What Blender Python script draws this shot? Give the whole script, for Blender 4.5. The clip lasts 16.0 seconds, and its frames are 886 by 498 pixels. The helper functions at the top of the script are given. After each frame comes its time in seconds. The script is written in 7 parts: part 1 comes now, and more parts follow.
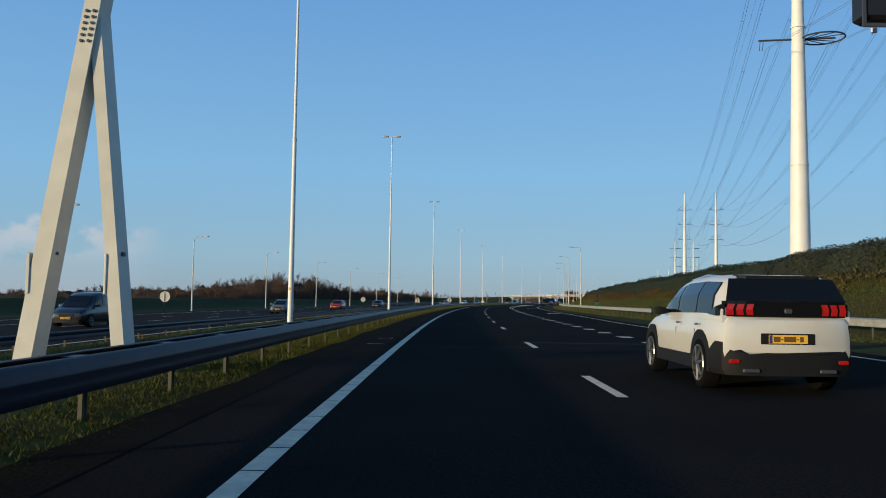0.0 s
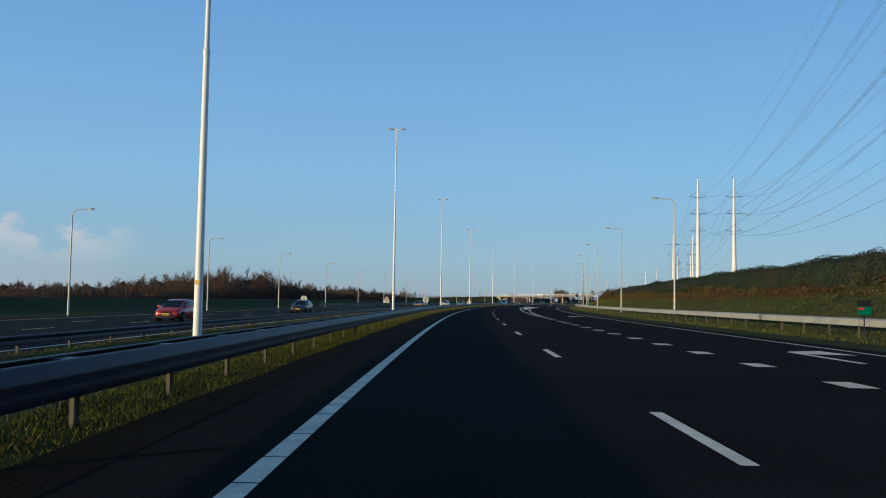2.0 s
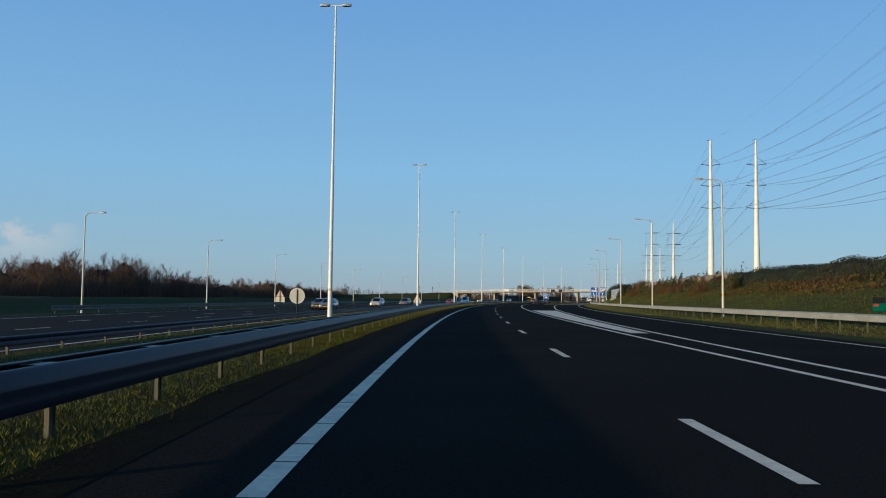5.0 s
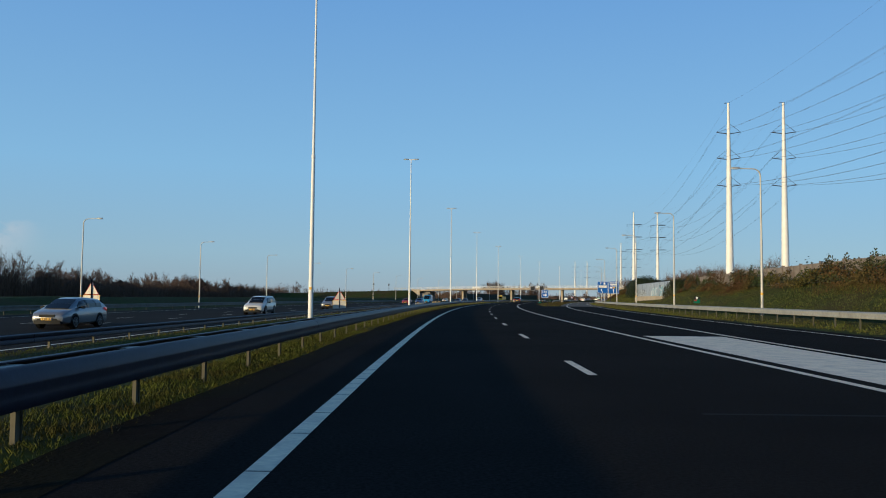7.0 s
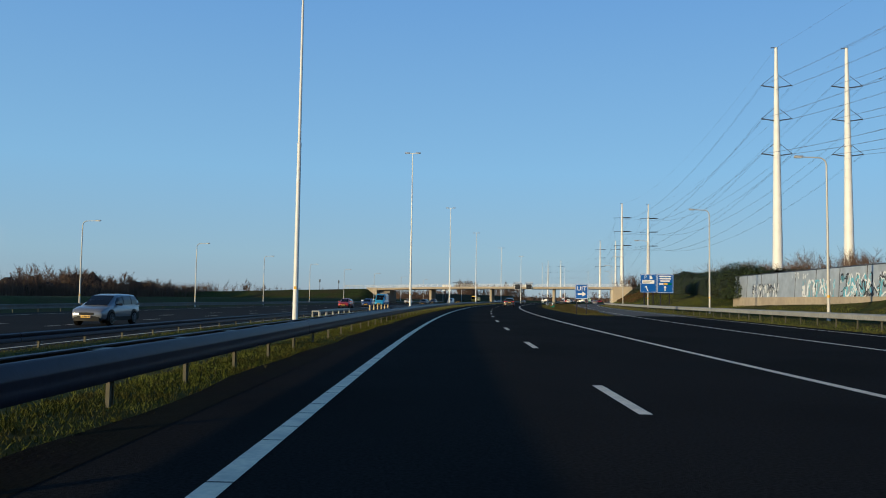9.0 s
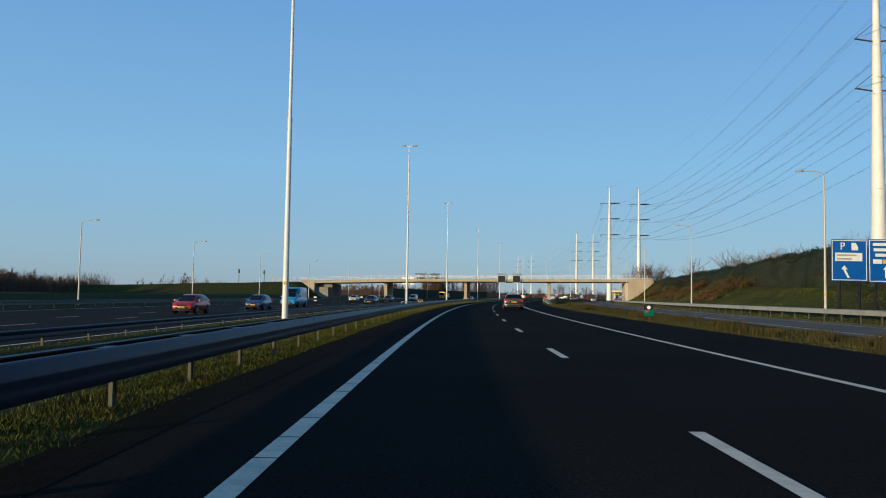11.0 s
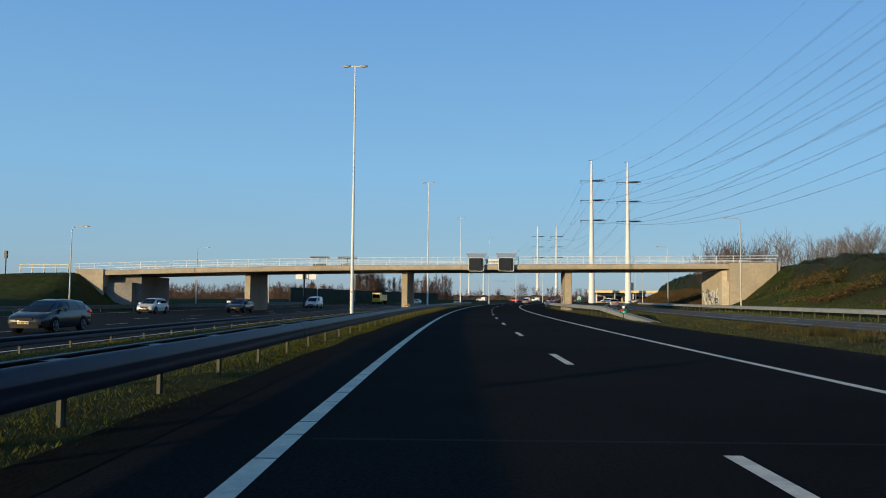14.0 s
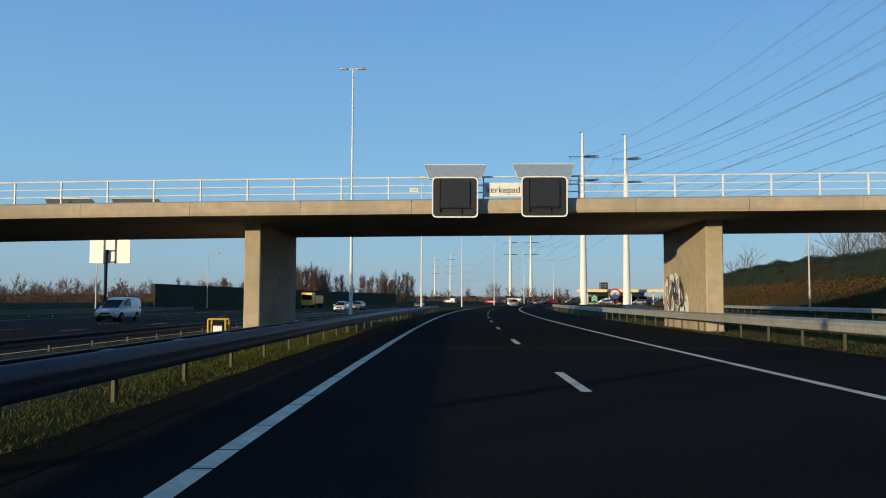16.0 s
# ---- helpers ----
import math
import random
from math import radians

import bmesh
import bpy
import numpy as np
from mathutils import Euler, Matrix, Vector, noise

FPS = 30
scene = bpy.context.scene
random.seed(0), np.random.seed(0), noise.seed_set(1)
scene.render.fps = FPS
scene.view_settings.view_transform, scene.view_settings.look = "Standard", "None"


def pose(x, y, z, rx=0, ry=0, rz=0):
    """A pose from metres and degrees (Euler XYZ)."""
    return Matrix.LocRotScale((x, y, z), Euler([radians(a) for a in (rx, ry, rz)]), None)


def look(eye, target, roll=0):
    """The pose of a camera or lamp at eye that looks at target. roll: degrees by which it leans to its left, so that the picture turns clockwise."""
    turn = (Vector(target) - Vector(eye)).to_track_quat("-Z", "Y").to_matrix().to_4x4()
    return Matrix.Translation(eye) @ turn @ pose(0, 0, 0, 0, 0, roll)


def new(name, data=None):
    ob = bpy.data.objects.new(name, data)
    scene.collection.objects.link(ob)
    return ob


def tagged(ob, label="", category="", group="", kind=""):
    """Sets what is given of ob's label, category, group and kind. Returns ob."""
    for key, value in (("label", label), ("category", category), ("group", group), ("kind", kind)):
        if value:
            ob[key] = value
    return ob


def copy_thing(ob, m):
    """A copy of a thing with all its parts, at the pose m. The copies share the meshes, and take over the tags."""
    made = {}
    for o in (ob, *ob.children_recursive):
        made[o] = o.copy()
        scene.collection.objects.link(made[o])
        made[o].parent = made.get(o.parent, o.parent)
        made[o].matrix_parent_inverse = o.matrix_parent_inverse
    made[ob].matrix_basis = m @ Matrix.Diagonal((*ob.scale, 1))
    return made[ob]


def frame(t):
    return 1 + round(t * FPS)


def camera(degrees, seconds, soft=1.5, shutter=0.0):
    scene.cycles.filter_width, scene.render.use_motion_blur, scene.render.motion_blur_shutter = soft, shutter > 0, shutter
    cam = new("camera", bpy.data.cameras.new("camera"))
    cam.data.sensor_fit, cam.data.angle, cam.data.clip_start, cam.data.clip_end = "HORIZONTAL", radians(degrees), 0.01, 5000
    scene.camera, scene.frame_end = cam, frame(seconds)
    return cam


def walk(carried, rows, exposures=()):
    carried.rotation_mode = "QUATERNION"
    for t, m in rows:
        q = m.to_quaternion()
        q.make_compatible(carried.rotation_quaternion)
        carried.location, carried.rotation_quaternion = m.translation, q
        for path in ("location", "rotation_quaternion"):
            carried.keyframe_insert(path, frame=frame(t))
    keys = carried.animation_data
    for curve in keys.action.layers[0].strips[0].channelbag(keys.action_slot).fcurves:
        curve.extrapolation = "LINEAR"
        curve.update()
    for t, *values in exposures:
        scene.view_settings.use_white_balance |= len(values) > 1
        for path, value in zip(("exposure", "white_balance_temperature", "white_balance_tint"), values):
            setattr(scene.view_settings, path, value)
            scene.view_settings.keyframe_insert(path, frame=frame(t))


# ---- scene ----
cam = camera(56.13, 16.0, soft=1.0)
PATH = [
    (0.0, pose(1.357, 11.724, 1.207, 93.52, -0.83, 0.12)),
    (0.5, pose(1.459, 26.677, 1.207, 93.43, -0.68, -0.33)),
    (1.0, pose(1.621, 42.628, 1.207, 93.36, -0.78, -0.60)),
    (1.5, pose(1.937, 59.144, 1.207, 93.22, -0.83, -1.05)),
    (2.0, pose(2.438, 76.019, 1.207, 93.54, -0.90, -1.26)),
    (2.5, pose(2.996, 92.547, 1.207, 93.42, -0.88, -1.65)),
    (3.0, pose(3.661, 108.602, 1.207, 93.49, -0.89, -2.30)),
    (3.5, pose(4.509, 124.608, 1.207, 93.36, -0.75, -2.84)),
    (4.0, pose(5.513, 140.593, 1.207, 93.37, -0.73, -3.39)),
    (4.5, pose(6.672, 156.557, 1.207, 93.38, -0.71, -4.00)),
    (5.0, pose(7.999, 172.515, 1.207, 93.40, -0.70, -4.65)),
    (5.5, pose(9.508, 188.483, 1.207, 93.41, -0.68, -5.34)),
    (6.0, pose(11.200, 204.476, 1.207, 93.42, -0.67, -5.98)),
    (6.5, pose(13.109, 220.474, 1.207, 93.42, -0.63, -6.64)),
    (7.0, pose(15.153, 236.360, 1.207, 93.35, -0.59, -7.16)),
    (7.5, pose(17.363, 252.297, 1.207, 93.48, -0.69, -7.64)),
    (8.0, pose(19.669, 268.163, 1.207, 93.52, -0.75, -8.22)),
    (8.5, pose(22.101, 284.039, 1.207, 93.40, -1.04, -8.83)),
    (9.0, pose(24.745, 299.927, 1.207, 93.42, -0.86, -9.37)),
    (9.5, pose(27.470, 315.765, 1.207, 93.35, -0.87, -9.95)),
    (10.0, pose(30.366, 331.535, 1.207, 93.30, -0.88, -10.54)),
    (10.5, pose(33.447, 347.280, 1.207, 93.25, -0.90, -11.16)),
    (11.0, pose(36.718, 363.045, 1.207, 93.20, -0.91, -11.72)),
    (11.5, pose(40.178, 378.878, 1.207, 92.65, -0.93, -12.25)),
    (12.0, pose(43.886, 394.723, 1.207, 93.61, -0.68, -12.96)),
    (12.5, pose(47.684, 410.447, 1.207, 93.52, -0.68, -13.39)),
    (13.0, pose(51.563, 426.048, 1.207, 93.43, -0.68, -14.10)),
    (13.5, pose(55.666, 441.654, 1.207, 93.55, -0.55, -14.80)),
    (14.0, pose(59.975, 457.205, 1.207, 93.42, -0.51, -15.33)),
    (14.5, pose(64.433, 472.640, 1.207, 93.49, -0.43, -16.14)),
    (15.0, pose(69.076, 488.019, 1.207, 93.35, -0.25, -16.88)),
    (15.5, pose(73.996, 503.391, 1.207, 93.56, -0.26, -17.41)),
    (16.0, pose(78.976, 518.705, 1.207, 93.54, -0.21, -17.67)),
]
EXPO, KELVIN, TINT = 0.0, 5250.0, 2.0
SKY_STRENGTH, SUN_STRENGTH = 0.10, 5.0
HAZE = ((0.320, 0.345, 0.370), (0.345, 0.435, 0.470), (0.310, 0.475, 0.600), (0.215, 0.368, 0.585), (0.075, 0.150, 0.29), (0.030, 0.075, 0.16))
walk(cam, PATH, [(0.0, EXPO, KELVIN, TINT), (16.0, EXPO, KELVIN, TINT)])

# ---- world and sun ----
SUN_EL, SUN_YAW = radians(6.0), radians(-57.0)   # low winter sun from behind on the left
world = bpy.data.worlds.new("sky")
scene.world = world
world.use_nodes = True
wn, wl = world.node_tree.nodes, world.node_tree.links
wn.clear()
sky = wn.new("ShaderNodeTexSky")
sky.sky_type = "NISHITA"
sky.sun_disc = False
sky.sun_elevation = radians(24.0)
sky.sun_rotation = math.pi - SUN_YAW
sky.altitude = 0
sky.air_density, sky.dust_density, sky.ozone_density = 1.0, 0.1, 3.0
back = wn.new("ShaderNodeBackground")
back.inputs["Strength"].default_value = SKY_STRENGTH
wout = wn.new("ShaderNodeOutputWorld")
# low cumulus and haze bank along the horizon
tc = wn.new("ShaderNodeTexCoord")
sep = wn.new("ShaderNodeSeparateXYZ")
wl.new(tc.outputs["Generated"], sep.inputs[0])
mapn = wn.new("ShaderNodeMapping")
mapn.inputs["Scale"].default_value = (9, 9, 16)
wl.new(tc.outputs["Generated"], mapn.inputs[0])
nz = wn.new("ShaderNodeTexNoise")
nz.inputs["Scale"].default_value = 2.4
nz.inputs["Detail"].default_value = 7
wl.new(mapn.outputs[0], nz.inputs["Vector"])


def wmath(op, a, b, clamp=False):
    n = wn.new("ShaderNodeMath")
    n.operation, n.use_clamp = op, clamp
    for i, v in enumerate((a, b)):
        if isinstance(v, (int, float)):
            n.inputs[i].default_value = v
        else:
            wl.new(v, n.inputs[i])
    return n.outputs[0]


def wramp(src, lo, hi, a=0.0, b=1.0):
    n = wn.new("ShaderNodeMapRange")
    n.interpolation_type = "SMOOTHSTEP"
    for i, v in enumerate((lo, hi, a, b)):
        n.inputs[i + 1].default_value = v
    wl.new(src, n.inputs[0])
    return n.outputs[0]


low = wramp(wmath("ADD", sep.outputs[2], wmath("MULTIPLY", wmath("SUBTRACT", 0.5, nz.outputs["Fac"]), 0.16)), 0.050, 0.076, 1.0, 0.0)
side = wramp(sep.outputs[0], -0.31, -0.38, 0.0, 1.0)
cloud = wmath("MULTIPLY", low, side, True)
mixc = wn.new("ShaderNodeMix")
mixc.data_type = "RGBA"
wl.new(wmath("MULTIPLY", wmath("MULTIPLY", cloud, wramp(sep.outputs[2], 0.030, 0.072, 0.25, 1.0)), 0.9), mixc.inputs[0])
# haze: the clear sky pales and greys towards the horizon
ramp = wn.new("ShaderNodeValToRGB")
stops = ((0.0, HAZE[0]), (0.05, HAZE[1]), (0.15, HAZE[2]), (0.34, HAZE[3]), (0.6, HAZE[4]), (1.0, HAZE[5]))
while len(ramp.color_ramp.elements) < len(stops):
    ramp.color_ramp.elements.new(0.5)
for e, (p, c) in zip(ramp.color_ramp.elements, stops):
    e.position, e.color = p, (*c, 1)
wl.new(sep.outputs[2], ramp.inputs[0])
scl = wn.new("ShaderNodeVectorMath")
scl.operation = "SCALE"
scl.inputs["Scale"].default_value = 1.0 / SKY_STRENGTH
wl.new(ramp.outputs[0], scl.inputs[0])
hz = wn.new("ShaderNodeMix")
hz.data_type = "RGBA"
hz.inputs[0].default_value = 0.85
wl.new(sky.outputs[0], hz.inputs[6])
wl.new(scl.outputs[0], hz.inputs[7])
wl.new(hz.outputs[2], mixc.inputs[6])
mixc.inputs[7].default_value = (5.9, 5.4, 5.0, 1)
wl.new(mixc.outputs[2], back.inputs["Color"])
wl.new(back.outputs[0], wout.inputs["Surface"])

sun_data = bpy.data.lights.new("sun", "SUN")
sun_data.energy, sun_data.angle, sun_data.color = SUN_STRENGTH, radians(0.55), (1.0, 0.68, 0.33)
sun_ob = new("sun", sun_data)
ldir = Vector((-math.sin(SUN_YAW) * math.cos(SUN_EL), math.cos(SUN_YAW) * math.cos(SUN_EL), -math.sin(SUN_EL)))
sun_ob.matrix_world = look((0, 0, 60), Vector((0, 0, 60)) + ldir)

# ---- materials ----
MATS = {}


def mat(name, base, rough=0.8, metal=0.0, scale=6.0, vary=0.25, bump=0.0, bscale=None, stain=0.0, stain_scale=0.6,
        stain_col=None, emit=None, coat=0.0, island=0.0, spec=0.5, coord="Object"):
    """A surface with fine grain, broad stains and relief."""
    if name in MATS:
        return MATS[name]
    m = bpy.data.materials.new(name)
    m.use_nodes = True
    nt, ln = m.node_tree.nodes, m.node_tree.links
    b = nt["Principled BSDF"]
    b.inputs["Roughness"].default_value = rough
    b.inputs["Metallic"].default_value = metal
    b.inputs["Specular IOR Level"].default_value = spec
    if coat:
        b.inputs["Coat Weight"].default_value = coat
        b.inputs["Coat Roughness"].default_value = 0.06
    col = nt.new("ShaderNodeRGB")
    col.outputs[0].default_value = (*base, 1)
    out = col.outputs[0]
    tcn = nt.new("ShaderNodeTexCoord")
    if vary:
        n = nt.new("ShaderNodeTexNoise")
        n.inputs["Scale"].default_value, n.inputs["Detail"].default_value = scale, 5
        ln.new(tcn.outputs[coord], n.inputs["Vector"])
        mr = nt.new("ShaderNodeMapRange")
        mr.inputs[1].default_value, mr.inputs[2].default_value = 0.25, 0.75
        mr.inputs[3].default_value, mr.inputs[4].default_value = 1 - vary, 1 + vary
        ln.new(n.outputs["Fac"], mr.inputs[0])
        mx = nt.new("ShaderNodeMix")
        mx.data_type, mx.blend_type = "RGBA", "MULTIPLY"
        mx.inputs[0].default_value = 1
        ln.new(out, mx.inputs[6])
        ln.new(mr.outputs[0], mx.inputs[7])
        out = mx.outputs[2]
    if stain:
        n = nt.new("ShaderNodeTexNoise")
        n.inputs["Scale"].default_value, n.inputs["Detail"].default_value = stain_scale, 4
        ln.new(tcn.outputs[coord], n.inputs["Vector"])
        mr = nt.new("ShaderNodeMapRange")
        mr.inputs[1].default_value, mr.inputs[2].default_value = 0.42, 0.68
        mr.inputs[3].default_value, mr.inputs[4].default_value = 0, stain
        ln.new(n.outputs["Fac"], mr.inputs[0])
        mx = nt.new("ShaderNodeMix")
        mx.data_type = "RGBA"
        sc = stain_col or tuple(c * 0.45 for c in base)
        mx.inputs[7].default_value = (*sc, 1)
        ln.new(mr.outputs[0], mx.inputs[0])
        ln.new(out, mx.inputs[6])
        out = mx.outputs[2]
    if island:
        g = nt.new("ShaderNodeNewGeometry")
        mr = nt.new("ShaderNodeMapRange")
        mr.inputs[3].default_value, mr.inputs[4].default_value = 1 - island, 1 + island
        ln.new(g.outputs["Random Per Island"], mr.inputs[0])
        mx = nt.new("ShaderNodeMix")
        mx.data_type, mx.blend_type = "RGBA", "MULTIPLY"
        mx.inputs[0].default_value = 1
        ln.new(out, mx.inputs[6])
        ln.new(mr.outputs[0], mx.inputs[7])
        out = mx.outputs[2]
    ln.new(out, b.inputs["Base Color"])
    if bump:
        n = nt.new("ShaderNodeTexNoise")
        n.inputs["Scale"].default_value, n.inputs["Detail"].default_value = bscale or scale * 3, 4
        ln.new(tcn.outputs[coord], n.inputs["Vector"])
        bp = nt.new("ShaderNodeBump")
        bp.inputs["Strength"].default_value, bp.inputs["Distance"].default_value = bump, 0.02
        ln.new(n.outputs["Fac"], bp.inputs["Height"])
        ln.new(bp.outputs[0], b.inputs["Normal"])
    if emit:
        b.inputs["Emission Color"].default_value = (*emit[0], 1)
        b.inputs["Emission Strength"].default_value = emit[1]
    MATS[name] = m
    return m


ASPHALT = mat("asphalt", (0.0200, 0.0188, 0.0178), 0.92, scale=32, vary=0.6, bump=0.5, bscale=90, stain=0.6, stain_scale=0.22, stain_col=(0.0115, 0.0110, 0.0106), spec=0.010)
ASPHALT_OLD = mat("asphalt_worn", (0.030, 0.027, 0.024), 0.9, scale=30, vary=0.4, bump=0.25, bscale=110, stain=0.5, stain_scale=0.18, stain_col=(0.020, 0.018, 0.016), spec=0.03)
EXIT_ASPHALT = mat("pale_exit_asphalt", (0.190, 0.165, 0.132), 0.9, scale=30, vary=0.3, bump=0.25, bscale=110, stain=0.5, stain_scale=0.18, stain_col=(0.160, 0.140, 0.115), spec=0.05)
# near-black for bitumen joints and for one painted shadow streak
TAR_SHADOW = mat("tar_and_shadow_band", (0.005, 0.005, 0.005), 0.7, scale=20, vary=0.2, spec=0.05)
PAINT = mat("road_paint", (0.88, 0.75, 0.54), 0.7, scale=14, vary=0.14, bump=0.1, stain=0.45, stain_scale=2.5, stain_col=(0.42, 0.38, 0.31))
# zinc far below its own tone: blue shade put into the base colour
GALV_SHADED = mat("galvanised_steel_shaded", (0.018, 0.0187, 0.034), 0.46, 0.35, scale=9, vary=0.22, bump=0.05, stain=0.5, stain_scale=1.4, stain_col=(0.013, 0.013, 0.020), spec=0.1)
SOIL = mat("dark_verge_soil", (0.010, 0.008, 0.006), 0.95, scale=5, vary=0.4, bump=0.6, bscale=20, stain=0.5, stain_scale=0.7, stain_col=(0.015, 0.016, 0.006), spec=0.03)
GALV_OLD = mat("weathered_steel_rail", (0.40, 0.39, 0.34), 0.6, 0.35, scale=7, vary=0.2, bump=0.05, stain=0.55, stain_scale=1.1, stain_col=(0.27, 0.26, 0.22))
POST = mat("rail_post_steel", (0.095, 0.088, 0.060), 0.7, 0.1, scale=12, vary=0.25, stain=0.4, stain_scale=3)
POLEM = mat("lamp_pole_zinc", (0.50, 0.49, 0.46), 0.5, 0.1, scale=3, vary=0.1, stain=0.4, stain_scale=0.9, stain_col=(0.36, 0.34, 0.30))
MASTM = mat("mast_paint", (0.74, 0.74, 0.72), 0.45, 0.0, scale=3, vary=0.08, stain=0.3, stain_scale=0.9, stain_col=(0.55, 0.54, 0.5))
LAMPGREY = mat("lamp_head_grey", (0.42, 0.43, 0.44), 0.5, 0.2, scale=8, vary=0.15)
LENS = mat("lamp_lens", (0.7, 0.72, 0.74), 0.15, scale=8, vary=0.05)
YELLOWBAND = mat("yellow_band", (0.72, 0.42, 0.04), 0.5, scale=9, vary=0.12)
PYLONM = mat("pylon_steel", (0.78, 0.77, 0.74), 0.5, 0.0, scale=0.7, vary=0.06, stain=0.35, stain_scale=0.25, stain_col=(0.62, 0.61, 0.57))
DARKSTEEL = mat("dark_steel", (0.06, 0.065, 0.075), 0.55, 0.3, scale=6, vary=0.2)
WIREM = mat("conductor", (0.17, 0.18, 0.20), 0.6, 0.3, scale=1, vary=0.1)
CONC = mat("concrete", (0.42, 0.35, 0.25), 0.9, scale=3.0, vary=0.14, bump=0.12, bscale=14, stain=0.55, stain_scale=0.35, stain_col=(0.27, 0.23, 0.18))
# brighter copy of the concrete, with sunlight put into the base colour
CONC_SUNLIT = mat("concrete_painted_sunlit", (0.58, 0.50, 0.38), 0.9, scale=3.0, vary=0.14, bump=0.12, bscale=14, stain=0.5, stain_scale=0.5, stain_col=(0.40, 0.34, 0.25))
RUSTGRASS = mat("rusty_bracken", (0.072, 0.042, 0.020), 0.9, scale=0.3, vary=0.4, island=0.4, stain=0.6, stain_scale=0.12, stain_col=(0.060, 0.070, 0.016), spec=0.05)
# darker copy of the concrete, with underside and abutment shade put into the colour
CONC_DARK = mat("concrete_shade_tone", (0.24, 0.22, 0.20), 0.92, scale=2.5, vary=0.18, bump=0.1, stain=0.5, stain_scale=0.3)
WHITERAIL = mat("white_rail_paint", (0.78, 0.78, 0.77), 0.45, scale=5, vary=0.1, stain=0.35, stain_scale=2, stain_col=(0.55, 0.53, 0.5))
BLACKBOX = mat("signal_black", (0.010, 0.010, 0.011), 0.5, scale=5, vary=0.2)
SCREEN = mat("signal_screen", (0.018, 0.018, 0.02), 0.32, scale=30, vary=0.25)
SIGNWHITE = mat("sign_white", (0.80, 0.80, 0.78), 0.45, scale=4, vary=0.06)
SIGNBLUE = mat("sign_blue", (0.012, 0.10, 0.42), 0.4, scale=3, vary=0.1)
SIGNGREEN = mat("sign_green", (0.0, 0.13, 0.075), 0.4, scale=5, vary=0.12)
SIGNRED = mat("sign_red", (0.55, 0.02, 0.02), 0.4, scale=5, vary=0.1)
SIGNBACK = mat("sign_back_aluminium", (0.50, 0.48, 0.42), 0.5, 0.3, scale=4, vary=0.12, stain=0.3, stain_scale=2)
SOLAR = mat("solar_glass", (0.30, 0.36, 0.44), 0.25, 0.1, scale=10, vary=0.15)
GANTRYM = mat("gantry_paint", (0.62, 0.60, 0.53), 0.5, 0.0, scale=3, vary=0.08, stain=0.35, stain_scale=0.8, stain_col=(0.46, 0.44, 0.38))
GLASSWALL = mat("barrier_panel", (0.36, 0.40, 0.45), 0.35, 0.0, scale=2, vary=0.15, stain=0.4, stain_scale=0.8)
OLDWALL = mat("weathered_wall_panel", (0.20, 0.17, 0.145), 0.85, scale=2.2, vary=0.3, bump=0.2, stain=0.8, stain_scale=0.7, stain_col=(0.085, 0.062, 0.045))
SPRAY_W = mat("spray_white", (0.78, 0.80, 0.80), 0.6, scale=9, vary=0.12)
SPRAY_B = mat("spray_blue", (0.20, 0.50, 0.62), 0.6, scale=9, vary=0.2)
SPRAY_K = mat("spray_black", (0.03, 0.03, 0.035), 0.6, scale=9, vary=0.2)
GROUND = mat("grass_ground", (0.040, 0.052, 0.012), 0.95, scale=1.4, vary=0.45, bump=0.6, bscale=9, stain=0.7, stain_scale=0.16, stain_col=(0.060, 0.044, 0.020), spec=0.05)
TURF = mat("mossy_turf", (0.078, 0.080, 0.014), 0.95, scale=9, vary=0.55, bump=0.9, bscale=34, stain=0.7, stain_scale=1.3, stain_col=(0.050, 0.034, 0.011), spec=0.03)
VERGEM = mat("verge_grass_blades", (0.060, 0.070, 0.013), 0.8, scale=0.9, vary=0.45, island=0.35, stain=0.7, stain_scale=0.8, stain_col=(0.045, 0.032, 0.012), spec=0.03)
GRASSM = mat("grass_blades", (0.100, 0.116, 0.020), 0.7, scale=0.5, vary=0.4, island=0.35, stain=0.5, stain_scale=0.2, stain_col=(0.085, 0.062, 0.022), spec=0.08)
DRYGRASS = mat("dry_grass_blades", (0.066, 0.054, 0.022), 0.8, scale=0.5, vary=0.35, island=0.25, stain=0.5, stain_scale=0.3, stain_col=(0.045, 0.048, 0.014), spec=0.05)
LEAF = mat("ivy_leaves", (0.026, 0.037, 0.009), 0.55, scale=0.35, vary=0.5, island=0.55, stain=0.45, stain_scale=0.10, stain_col=(0.055, 0.032, 0.011), spec=0.2)
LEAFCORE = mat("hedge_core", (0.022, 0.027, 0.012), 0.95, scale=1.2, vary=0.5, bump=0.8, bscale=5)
BARK = mat("bare_wood", (0.105, 0.064, 0.040), 0.9, scale=1.0, vary=0.3, island=0.3)
BARK_PALE = mat("pale_bare_wood", (0.135, 0.105, 0.080), 0.9, scale=1.0, vary=0.25, island=0.3)
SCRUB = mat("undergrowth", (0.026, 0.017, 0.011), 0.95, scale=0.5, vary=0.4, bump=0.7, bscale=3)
TYRE = mat("tyre_rubber", (0.005, 0.005, 0.005), 0.9, scale=30, vary=0.25, spec=0.05)
RIM = mat("alloy_rim", (0.20, 0.20, 0.20), 0.3, 0.8, scale=20, vary=0.15)
GLASS = mat("tinted_car_glass", (0.006, 0.007, 0.009), 0.05, scale=3, vary=0.05, spec=0.35)
CLAD = mat("black_cladding", (0.009, 0.009, 0.009), 0.65, scale=20, vary=0.2, spec=0.25)
